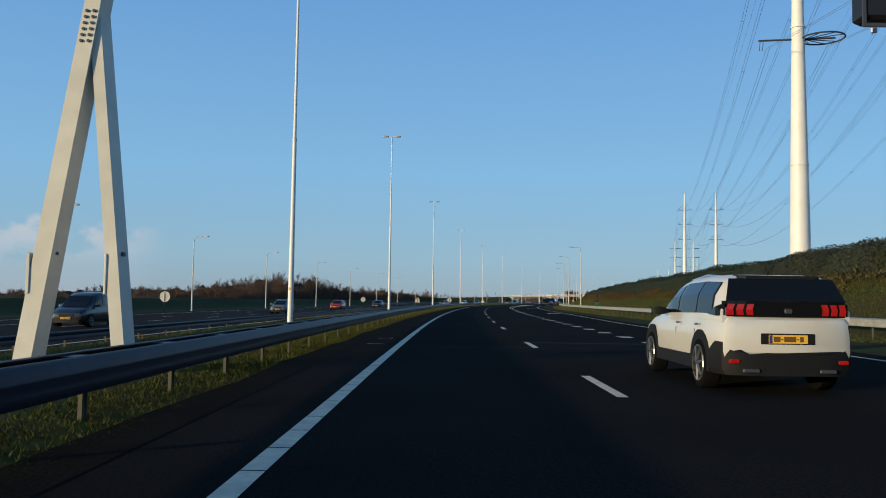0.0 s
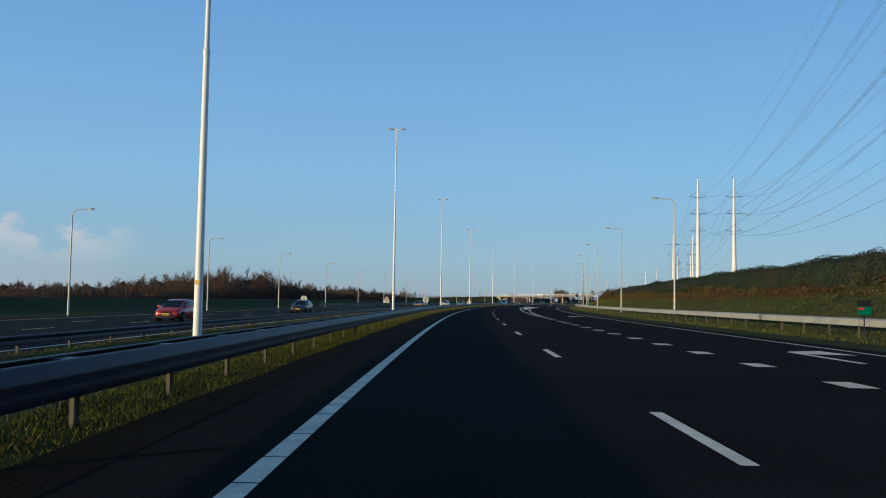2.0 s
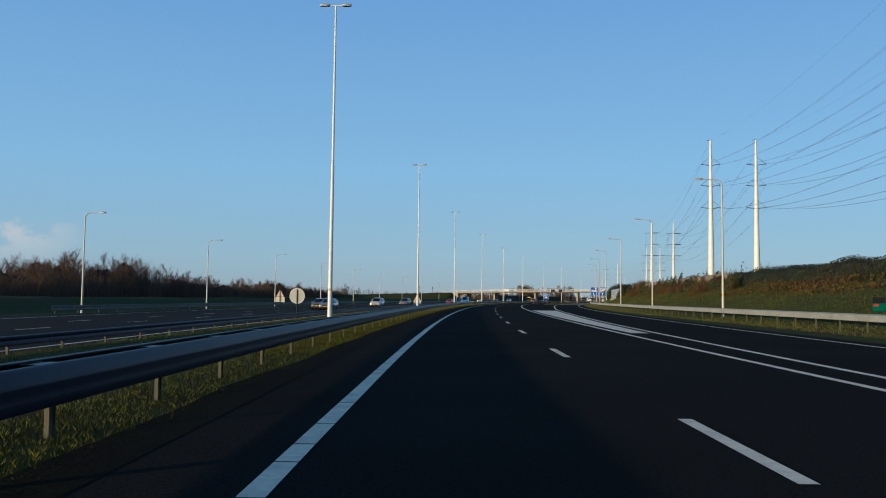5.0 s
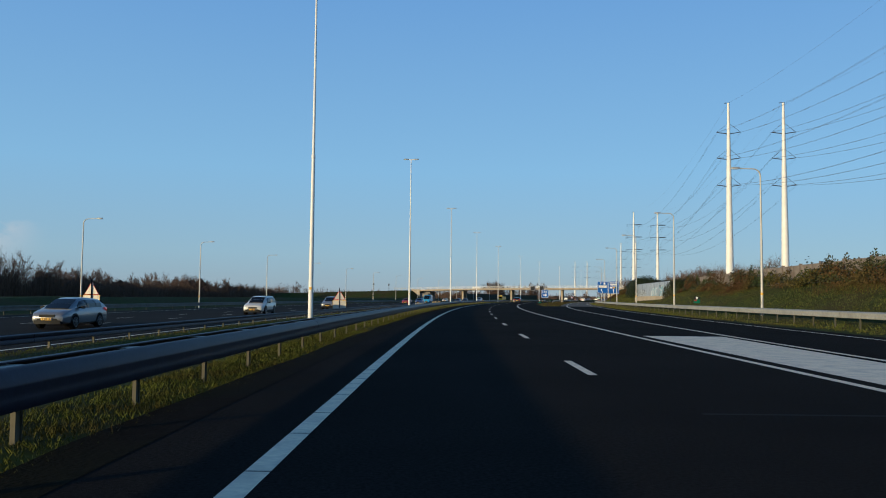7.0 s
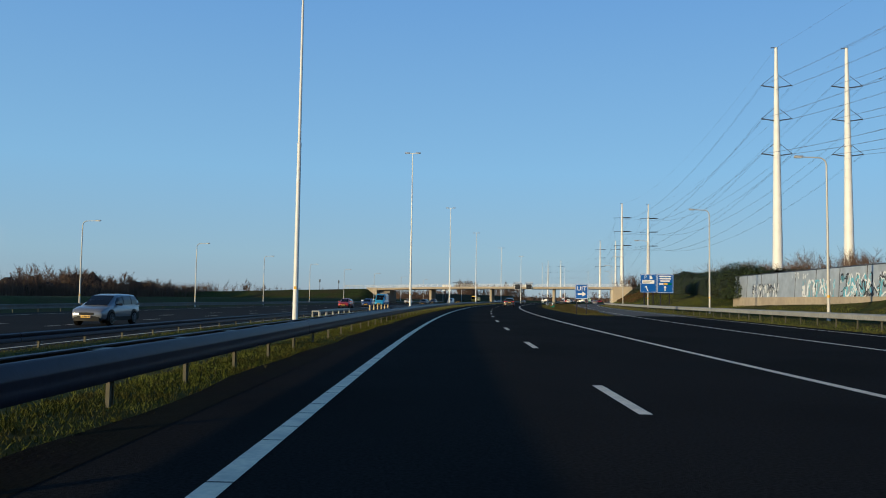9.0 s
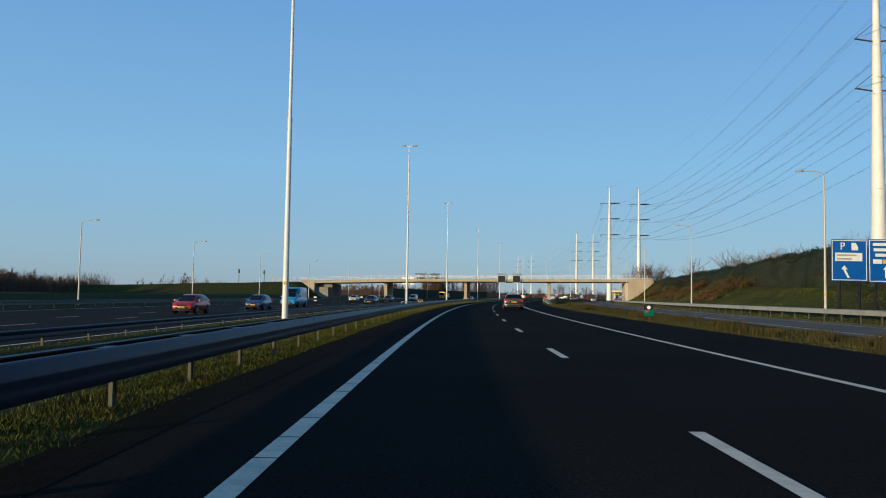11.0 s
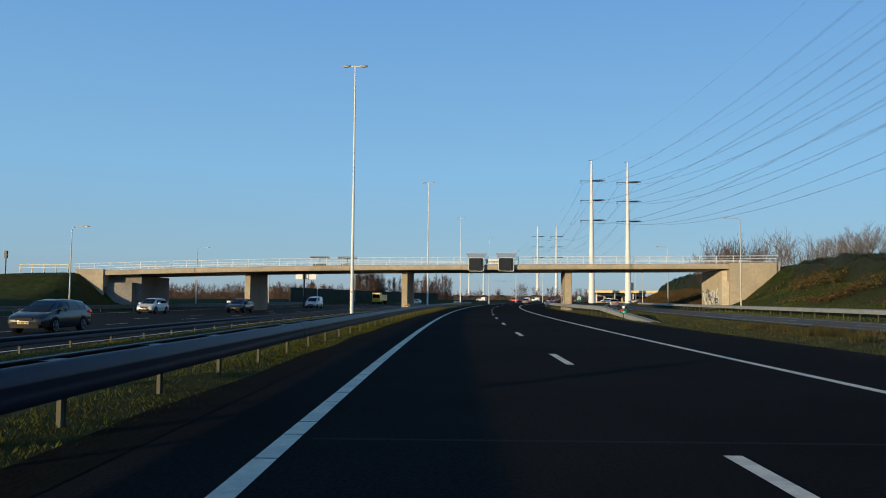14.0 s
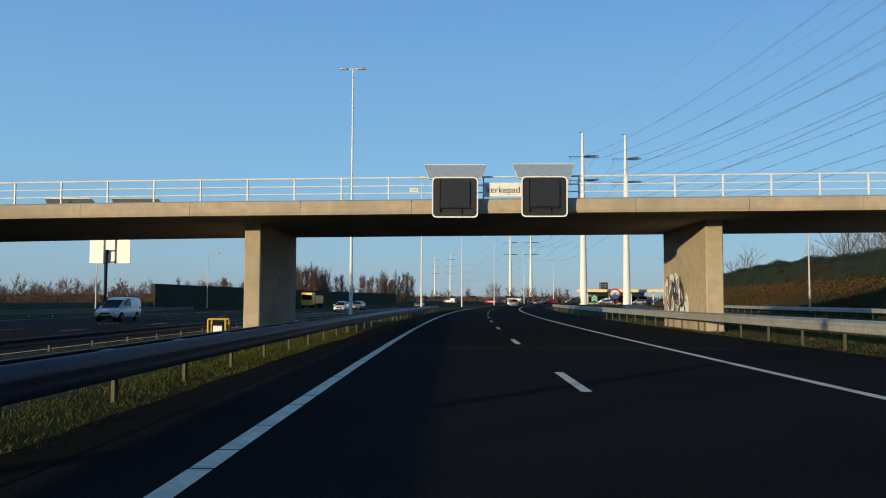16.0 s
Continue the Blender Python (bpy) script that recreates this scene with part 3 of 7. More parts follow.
MIRROR = lambda sec: [(-a, b) for a, b in sec][::-1]
SLIM_POST = join(box(-0.022, 0.022, -0.060, -0.052, -0.4, 0.60), box(-0.022, 0.022, 0.052, 0.060, -0.4, 0.60), box(-0.004, 0.004, -0.053, 0.053, -0.4, 0.60))
wide_post_mesh = mesh_of("post", *SLIM_POST, POST)
spacer_mesh = mesh_of("spacer", *join(box(-0.235, 0.235, -0.16, 0.16, 0.596, 0.604, 0.002), tube([(-0.15, 0.09, 0.600), (-0.15, 0.09, 0.618)], 0.016, 6), tube([(0.15, 0.09, 0.600), (0.15, 0.09, 0.618)], 0.016, 6)), GALV_OLD)
post_mesh = mesh_of("post", *join(box(-0.028, -0.020, -0.03, 0.03, -0.3, 0.57), box(0.020, 0.028, -0.03, 0.03, -0.3, 0.57), box(-0.021, 0.021, -0.026, -0.016, -0.3, 0.57), box(-0.033, 0.033, -0.035, 0.035, 0.55, 0.58)), POST)


def guardrail(name_label, a, b, lf, zf, sections, gap, material, post_dl=0.0, group="guard rails", first=0.6, wide=False):
    m = at((a + b) / 2, lf((a + b) / 2) if callable(lf) else lf, 0)
    t = thing("guard_rail", m, name_label, "guard rail", group)
    inv = m.inverted()
    s = a
    while s < b - 1:
        e = min(s + 16.0, b)
        for sec in sections:
            g = sweep(sec, steps(s, e - 0.02, 4), lf, zf)
            part("beam", moved(g, inv), material, t, smooth=True)
        s = e
    s = a + first
    while s < b:
        l, z = (lf(s) if callable(lf) else lf), (zf(s) if callable(zf) else zf)
        o = part("post", wide_post_mesh if wide else post_mesh, POST, t)
        o.matrix_basis = inv @ at(s, l + post_dl, z)
        if wide:
            part("spacer", spacer_mesh, GALV_OLD, o, "pale flat plate between the two beams")
        s += gap
    return t


# two-sided rail beside the fast lane, the shade on its face painted into the steel
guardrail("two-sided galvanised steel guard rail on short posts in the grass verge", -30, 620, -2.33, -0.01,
          [[(a + 0.22, z) for a, z in SIDE_BEAM], [(a - 0.22, z) for a, z in MIRROR(SIDE_BEAM)]], 8.0 / 3.0, GALV_SHADED, 0.0, first=2.15, wide=True)
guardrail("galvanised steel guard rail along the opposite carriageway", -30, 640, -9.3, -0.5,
          [[(a + 0.05, z) for a, z in HALF_BEAM], [(a - 0.12, z) for a, z in MIRROR(HALF_BEAM)]], 2.67, GALV_SHADED)
guardrail("long pale steel guard rail below the grass bank", 20, 640, lambda s: float(rail_r(s)), 0.06,
          [MIRROR(LOW_BEAM)], 2.67, GALV_OLD, 0.10)


def div_z(s):
    return float(np.interp(s, (511, 515, 527), (-0.70, -0.5, 0.03)))


guardrail("two-sided pale steel guard rail with a sunken end between the roads", 511, 640, lambda s: float(np.interp(s, (511, 528, 640), (12.5, 11.85, 11.85))), div_z,
          [[(a + 0.22, z) for a, z in LOW_BEAM], [(a - 0.22, z) for a, z in MIRROR(LOW_BEAM)]], 2.67, GALV_OLD)
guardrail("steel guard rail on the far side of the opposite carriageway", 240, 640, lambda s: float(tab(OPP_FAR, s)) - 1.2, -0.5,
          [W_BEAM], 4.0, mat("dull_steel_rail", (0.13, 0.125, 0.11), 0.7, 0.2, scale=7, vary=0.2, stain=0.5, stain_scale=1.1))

# ---- light masts in the median ----
def light_mast(m):
    t = thing("light_mast", m, "tall pale steel light mast with two lamp heads", "light mast", "median light masts")
    part("base", tube([(0, 0, -0.5), (0, 0, 0.0), (0, 0, 1.4), (0, 0, 9.0)], [0.142, 0.142, 0.134, 0.100], 14), MASTM, t, smooth=True)
    part("collar", tube([(0, 0, 8.95), (0, 0, 9.0), (0, 0, 9.14), (0, 0, 9.2)], [0.102, 0.112, 0.112, 0.084], 14), MASTM, t, smooth=True)
    part("pole", tube([(0, 0, 9.15), (0, 0, 14), (0, 0, 19.1)], [0.084, 0.070, 0.052], 12), MASTM, t, smooth=True)
    part("band", box(-0.07, 0.07, -0.15, -0.125, 1.58, 1.72, 0.004), YELLOWBAND, t, "small ochre number label")
    part("arm", tube([(-0.62, 0, 19.1), (0.62, 0, 19.1)], 0.045, 8), MASTM, t, smooth=True)
    for k in (-1, 1):
        head = loft([[(k * x, y * w, 19.08 + z) for y, z in ((-0.13, 0), (0.13, 0), (0.15, 0.06), (0.06, 0.13), (-0.06, 0.13), (-0.15, 0.06))][::k]
                     for x, w in ((0.35, 0.5), (0.45, 1.0), (0.85, 1.0), (0.98, 0.5))])
        h = part("lamp_head", head, LAMPGREY, t, smooth=True)
        part("lens", box(min(k * 0.48, k * 0.84), max(k * 0.48, k * 0.84), -0.1, 0.1, 19.055, 19.085), LENS, h)
    return t


first = None
for s, l in ((-9, -6.7), (52.5, -6.68), (102.2, -6.88), (162.4, -6.79), (222.7, -6.84), (283.4, -6.89), (344.0, -6.9), (403.0, -6.46), (464.6, -6.76), (526.0, -7.21), (590.5, -6.89), (646.3, -6.8), (707, -6.8), (768, -6.8), (829, -6.8), (890, -6.8)):
    m = at(s, l, 0.0)
    first = light_mast(m) if first is None else copy_thing(first, m) and first


# ---- street lamps on both sides ----
def street_lamp(m, h, reach, label, group, dia=1.0):
    t = thing("street_lamp", m, label, "street lamp", group)
    bend = [(0, 0, -0.4), (0, 0, 0.0), (0, 0, 1.2), (-0.0, 0, h * 0.55), (-0.02, 0, h - 0.45)]
    bend += [(-0.45 * (1 - math.cos(a)) - 0.02, 0, h - 0.45 + 0.45 * math.sin(a)) for a in (0.4, 0.8, 1.2, 1.5)]
    bend += [(-reach * 0.6, 0, h + 0.02), (-reach + 0.5, 0, h + 0.03)]
    rr = [0.10, 0.10, 0.09, 0.065, 0.05, 0.045, 0.042, 0.04, 0.038, 0.034, 0.03]
    part("pole", tube(bend, [r * dia for r in rr], 10), POLEM, t, smooth=True)
    part("band", tube([(0, 0, 1.45), (0, 0, 1.60)], 0.091 * dia, 12), YELLOWBAND, t, "ochre marking band")
    head = loft([[(x, y * w, h + 0.03 + z) for y, z in ((-0.12, -0.04), (0.12, -0.04), (0.13, 0.03), (0.05, 0.09), (-0.05, 0.09), (-0.13, 0.03))]
                 for x, w in ((-reach + 0.55, 0.4), (-reach + 0.45, 0.9), (-reach + 0.08, 1.0), (-reach, 0.6))])
    hd = part("lamp_head", head, LAMPGREY, t, smooth=True)
    part("lens", box(-reach + 0.1, -reach + 0.42, -0.09, 0.09, h - 0.03, h + 0.0), LENS, hd)
    return t


lamp = None
for s, l, h in ((145.2, 17.9, 9.9), (173.8, 17.95, 9.8), (202.1, 18.2, 9.7), (232.4, 18.9, 9.7), (262.8, 19.85, 9.75), (292.1, 20.6, 9.75), (321.3, 21.55, 9.85), (351.1, 22.6, 10.0), (380.5, 23.5, 9.9), (422, 24.9, 9.9),
                (465.6, 26.4, 9.9), (508.6, 27.5, 9.8), (551.1, 29.0, 9.9), (600, 30.6, 9.9), (650, 32.5, 9.9), (700, 34.5, 9.9)):
    m = at(s, l + 0.42, 0.15)
    if lamp is None:
        lamp = street_lamp(m, 9.72, 1.9, "slender steel street lamp with a curved arm on the grass bank", "street lamps on the bank")
    else:
        copy_thing(lamp, m)
lamp = None
for s, l in ((78, -31.6), (111.5, -32.1), (145.4, -32.6), (178.4, -32.3), (210.9, -32.6), (245.5, -33.4), (280.5, -34.6), (315.8, -35.9), (348.6, -36.4), (382.9, -37.7), (416.5, -38.7), (450.5, -39.7), (484, -40.6), (517, -41.4), (548.5, -41.0), (584, -41.0), (620, -41.5), (655, -42), (690, -42.5)):
    m = at(s, l, -0.5, 180)
    if lamp is None:
        lamp = street_lamp(m, 9.0, 1.9, "slender steel street lamp with a curved arm beside the opposite carriageway", "street lamps of the opposite carriageway")
    else:
        copy_thing(lamp, m)


# ---- gantry over the carriageway ----
def gantry():
    t = thing("sign_gantry", at(25.3, -4.4), "pale painted steel A-frame gantry spanning the carriageway", "gantry")

    def leg(x0, x1):
        rings = []
        for k in range(7):
            u = k / 6
            x, z = x0 + (x1 - x0) * u, -0.3 + 8.4 * u
            w, d = (0.150 if x0 < 0 else 0.108) - 0.02 * u, 0.24 - 0.03 * u
            rings.append([(x - w, -d, z), (x + w, -d, z), (x + w, d, z), (x - w, d, z)])
        return loft(rings)
    for x0, x1 in ((-1.17, 0.12), (0.486, -0.43)):
        y0 = 0.0 if x0 < 0 else 0.06
        lg = part("leg", leg(x0, x1), GANTRYM, t)
        lg.matrix_basis = pose(0, y0, 0)
        u = 0.22
        x, z = x0 + (x1 - x0) * u, -0.3 + 8.4 * u
        part("cover_plate", box(x - (0.20 if x0 < 0 else 0.135), x - (0.14 if x0 < 0 else 0.09), -0.255, 0.05, z - 0.33, z + 0.33, 0.01), GANTRYM, lg)
        part("socket", box(x + (0.16 if x0 < 0 else 0.07), x + (0.20 if x0 < 0 else 0.11), -0.1, 0.02, z + 0.30, z + 0.37, 0.01), DARKSTEEL, lg)
        if x0 < 0:
            for i in range(6):
                for j in range(2):
                    uu = 0.675 + 0.012 * i
                    xx, zz = x0 + (x1 - x0) * uu, -0.3 + 8.4 * uu
                    part("bolt", tube([(xx - 0.06 + 0.12 * j, -0.245, zz), (xx - 0.06 + 0.12 * j, -0.20, zz)], 0.028, 6), DARKSTEEL, lg)
    part("apex", box(-0.55, 0.35, -0.45, 1.05, 7.7, 8.5, 0.03), GANTRYM, t)
    for y in (-0.2, 0.8):
        for z in (8.1, 9.2):
            part("chord", tube([(0, y, z), (24.5, y, z + 0.1)], 0.10, 8), GANTRYM, t)
    for k in range(12):
        part("brace", join(tube([(k * 2.0, -0.2, 8.1), (k * 2.0 + 2.0, -0.2, 9.2)], 0.05, 6), tube([(k * 2.0, 0.8, 9.2), (k * 2.0 + 2.0, 0.8, 8.1)], 0.05, 6)), GANTRYM, t)
    for dx in (-1.0, 1.0):
        part("far_leg", tube([(24.4 + dx, 0.3, -0.2), (24.4, 0.3, 8.2)], 0.2, 8), GANTRYM, t)
    x = 13.05
    b = part("lane_signal", box(x - 0.85, x + 0.85, -0.7, -0.25, 5.72, 7.2, 0.06), BLACKBOX, t, "unlit black lane signal")
    part("rim", join(box(x - 0.88, x + 0.88, -0.73, -0.69, 5.58, 5.64), box(x - 0.88, x + 0.88, -0.73, -0.69, 7.18, 7.24), box(x - 0.88, x - 0.83, -0.73, -0.69, 5.64, 7.18), box(x + 0.83, x + 0.88, -0.73, -0.69, 5.64, 7.18)), DARKSTEEL, b)
    part("fitting", tube([(x - 0.6, -0.5, 5.56), (x - 0.6, -0.5, 5.63)], 0.05, 8), LENS, b)
    part("hanger", join(box(x - 0.5, x - 0.42, -0.45, -0.35, 7.2, 8.1), box(x + 0.42, x + 0.5, -0.45, -0.35, 7.2, 8.1)), GANTRYM, b)


gantry()


# ---- power line ----
def pylon(x, y, zg, h, levels, style, arm_dir, label):
    m = pose(x, y, zg, 0, 0, math.degrees(arm_dir))
    t = thing("power_pylon", m, label, "pylon", "tubular power pylons")
    rb = 1.35 if h > 50 else 1.2
    part("shaft", tube([(0, 0, -6), (0, 0, 0), (0, 0, h * 0.3), (0, 0, h * 0.65), (0, 0, h)], [rb * 1.08, rb * 1.03, rb * 0.82, rb * 0.56, 0.36], 20), PYLONM, t, smooth=True)
    for fz in (0.32, 0.62):
        r = rb * (1.03 - 0.66 * fz)
        part("flange", tube([(0, 0, h * fz - 0.08), (0, 0, h * fz + 0.08)], r + 0.10, 20), PYLONM, t, smooth=True)
    part("top_arm", tube([(-1.3, 0, h), (0.4, 0, h + 0.05)], 0.12, 6), DARKSTEEL, t)
    for z in levels:
        if style == "v":
            for k in (-1, 1):
                part("arm", join(tube([(0, 0, z), (k * 3.7, 0, z + 0.55)], 0.14, 6), tube([(0, 0, z + 3.6), (k * 3.7, 0, z + 0.55)], 0.06, 6)), DARKSTEEL, t)
        else:
            part("arm", join(tube([(-4.9, 0, z), (4.6, 0, z + 0.1)], 0.13, 6), tube([(-4.7, 0, z), (-4.8, 0, z - 1.3), (-4.4, 0, z - 1.3), (-4.3, 0, z)], 0.05, 5)), DARKSTEEL, t)
            ring = [(3.0 + 2.7 * math.cos(a), 2.7 * math.sin(a), z + 0.1) for a in np.linspace(0, 2 * math.pi, 22)]
            rg = part("ring", tube(ring, 0.11, 6), DARKSTEEL, t)
            for a in (-1.9, -1.2, -0.6, 0.6, 1.2, 1.9):
                part("spoke", tube([(0.8, 0, z), (3.0 + 2.7 * math.cos(a), 2.7 * math.sin(a), z + 0.1)], 0.06, 5), DARKSTEEL, rg)
    return t


def PW(s, l):
    return P(s, l)[:2]


PYL = [((PW(-260, 30), PW(-258, 47)), 64, (38, 46.8, 55), "ring"),
       ((PW(120.3, 43.7), PW(119.5, 61.0)), 60, (35.6, 44.2, 52.6), "ring"),
       ((PW(514.5, 68.0), PW(516.5, 85.1)), 64.5, (37.5, 46.2, 54.5), "v"),
       (((214.65, 782.1), (231.25, 781.2)), 61, (35.2, 43.8, 52.2), "ring"),
       (((312.0, 1087.0), (325.8, 1081.0)), 61, (35.2, 43.8, 52.2), "ring"),
       (((389.4, 1526.8), (402.8, 1505.5)), 61, (35.2, 43.8, 52.2), "ring")]
ATT = []
for i, (pair, h, lv, style) in enumerate(PYL):
    a = Vector(PYL[max(i - 1, 0)][0][0])
    b = Vector(PYL[min(i + 1, len(PYL) - 1)][0][0])
    d = b - a
    arm = math.atan2(d.y, d.x) - math.pi / 2
    row = []
    for (x, y) in pair:
        pylon(x, y, 0.0, h, lv, style, arm, "tall white tubular power pylon with dark steel arms" if style == "v" else "white tubular power pylon with ring-shaped dark insulator arms")
        ax = Vector((math.cos(arm), math.sin(arm), 0))
        for z in lv:
            for k in (-1, 1):
                row.append(Vector((x, y, 0)) + ax * (3.7 * k) + Vector((0, 0, z + (0.5 if style == "v" else -1.0))))
        row.append(Vector((x, y, h)))
    ATT.append(row)
for i in range(len(ATT) - 1):
    for j, (p, q) in enumerate(zip(ATT[i], ATT[i + 1])):
        span = (q - p).length
        side = (q - p).cross(Vector((0, 0, 1))).normalized()
        earth = j % 7 == 6
        offs = (0.0,) if earth else (-0.2, 0.2)
        gs = []
        for o in offs:
            pts = []
            for u in np.linspace(0, 1, 25):
                w = p.lerp(q, u) + side * o
                w.z -= (0.026 if earth else 0.032) * span * 4 * u * (1 - u)
                pts.append(w)
            gs.append(tube(pts, 0.016 if earth else 0.021, 4, False))
        if not earth and i < 3:
            for u in np.linspace(0.08, 0.92, 10):
                w = p.lerp(q, u)
                w.z -= 0.032 * span * 4 * u * (1 - u)
                gs.append(tube([w - side * 0.25, w + side * 0.25], 0.04, 5))
        tagged(part("power_line", join(*gs), WIREM), "sagging dark twin conductor between power pylons" if not earth else "thin sagging earth wire between pylon tops", "power line", "conductors")


# ---- bridge ----
BS, BROT = 560.0, yaw_at(562.0)
BM = at(BS, 0.0, 0.0)
BM = pose(*P(BS, 0.0, 0.0), 0, 0, math.degrees(BROT))


def slope(x):
    return 0.010 * x - (0.00035 * (x + 5) ** 2 if x < -5 else 0.0)


def bridge():
    t = thing("bridge", BM, "concrete road viaduct with white railings crossing the motorway", "bridge", kind="structure")

    def along(section, x0, x1, n=24):
        rings = []
        for x in np.linspace(x0, x1, n):
            rings.append([(x, y, z + slope(x)) for y, z in section])
        return loft(rings)
    # deck and girder: shade under the bridge is painted by the darker concrete
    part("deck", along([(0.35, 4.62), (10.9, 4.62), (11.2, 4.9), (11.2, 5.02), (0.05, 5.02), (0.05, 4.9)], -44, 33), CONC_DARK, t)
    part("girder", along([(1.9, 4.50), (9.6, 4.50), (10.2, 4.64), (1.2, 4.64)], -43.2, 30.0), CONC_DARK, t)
    edge = [(-0.12, 4.60), (0.32, 4.60), (0.32, 5.18), (0.02, 5.20), (-0.10, 5.14), (-0.16, 4.95), (-0.16, 4.72)]
    # edge beam in cast lengths
    x = -44.0
    while x < 33:
        e = min(x + 4.4, 33)
        part("edge_beam", along(edge, x + 0.008, e - 0.008, 3), CONC, t)
        part("edge_beam", along([(11.25 - y, z) for y, z in edge][::-1], x + 0.008, e - 0.008, 3), CONC, t)
        x = e
    part("carriageway", along([(0.5, 5.04), (10.8, 5.04), (10.8, 5.08), (0.5, 5.08)], -44, 33), ASPHALT_OLD, t)
    for y in (0.12, 11.1):
        r = part("railing", join(*[tube([(x, y, 5.15 + dz + slope(x)) for x in np.linspace(-47, 36, 30)], rr, 6) for dz, rr in ((0.925, 0.035), (0.605, 0.026), (0.305, 0.026))]), WHITERAIL, t, "white painted steel railing")
        for k in range(44):
            x = -46.16 + 1.885 * k
            pm = part("railing_post", box(x - 0.03, x + 0.03, y - 0.04, y + 0.04, 5.1 + slope(x), 6.08 + slope(x), 0.008), WHITERAIL, r)
    for x0, x1 in ((-26.55, -25.85), (-7.3, -6.6), (12.25, 12.98)):
        part("pier", box(x0, x1, 2.5, 10.0, -0.8, 4.54 + slope(x0), 0.04), CONC, t, "sunlit concrete wall pier")
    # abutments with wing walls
    # left blocks take the darker concrete in place of falling shade
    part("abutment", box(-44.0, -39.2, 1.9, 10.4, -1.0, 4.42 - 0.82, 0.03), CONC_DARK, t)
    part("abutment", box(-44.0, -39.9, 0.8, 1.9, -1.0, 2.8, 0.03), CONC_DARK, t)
    # right abutment: the sun on its face is painted by the brighter concrete
    part("abutment", box(30.0, 31.2, 0.8, 10.4, -0.5, 4.42 + 0.3), CONC_SUNLIT, t)
    for sgn, x0, z0 in ((-1, -43.0, -0.93), (1, 30.6, 0.3)):
        for y0, y1 in ((-0.35, 0.05), (11.15, 11.55)):
            reach = 5.6 if sgn > 0 else 3.4
            poly = [(x0, 4.5 + z0), (x0, 5.3 + z0), (x0 + sgn * reach, 5.35 + z0), (x0 + sgn * reach, 4.5 + z0), (x0 + sgn * 1.6, 0.5), (x0, -0.6)]
            if sgn < 0:
                poly = poly[::-1]
            part("wing_wall", prism(poly, y0, y1), CONC, t)
        part("bank_seat", box(min(x0, x0 + sgn * 3), max(x0, x0 + sgn * 3), 0.1, 11.1, 3.2 + z0, 5.02 + z0), CONC, t)
    return t


bridge_ob = bridge()


def tag_art(parent, mfun, seed, w, h, n, mats):
    """Sprayed letters that cannot be read: overlapping strokes on a wall."""
    rnd = random.Random(seed)
    for mi, mt in enumerate(mats):
        geo = []
        for k in range(n):
            x = rnd.uniform(0, w)
            z = rnd.uniform(0.1 * h, 0.85 * h)
            pts = [(x, z)]
            ang = rnd.uniform(0, 6.28)
            for _ in range(rnd.randint(3, 6)):
                ang += rnd.uniform(-1.4, 1.4)
                d = rnd.uniform(0.12, 0.34) * h
                x = min(max(x + math.cos(ang) * d * 0.6, 0), w)
                z = min(max(z + math.sin(ang) * d, 0), h)
                pts.append((x, z))
            wd = rnd.uniform(0.02, 0.05) * h * (1.8 if mi == 0 else 1.0)
            for (xa, za), (xb, zb) in zip(pts, pts[1:]):
                dx, dz = xb - xa, zb - za
                L = math.hypot(dx, dz) or 1
                nx, nz_ = -dz / L * wd, dx / L * wd
                e = 0.004 + 0.003 * mi + 0.0003 * k
                geo.append(([mfun(xa + nx, za + nz_, e), mfun(xb + nx, zb + nz_, e), mfun(xb - nx, zb - nz_, e), mfun(xa - nx, za - nz_, e)], [(0, 1, 2, 3)]))
        part("sprayed_lettering", join(*geo), mt, parent)


# sprayed tags on the right pier and abutment
tag_art(bridge_ob, lambda a, b, e: (12.25 - e, 9.7 - a, 0.5 + b), 5, 4.2, 1.9, 16, (SPRAY_W, SPRAY_K))
tag_art(bridge_ob, lambda a, b, e: (30.0 - e, 10.0 - a, 0.5 + b), 9, 8.0, 2.1, 26, (SPRAY_W, SPRAY_K))
tag_art(bridge_ob, lambda a, b, e: (-6.6 + e, 5.5 + a, 1.6 + b), 12, 1.4, 0.6, 5, (SPRAY_K,))


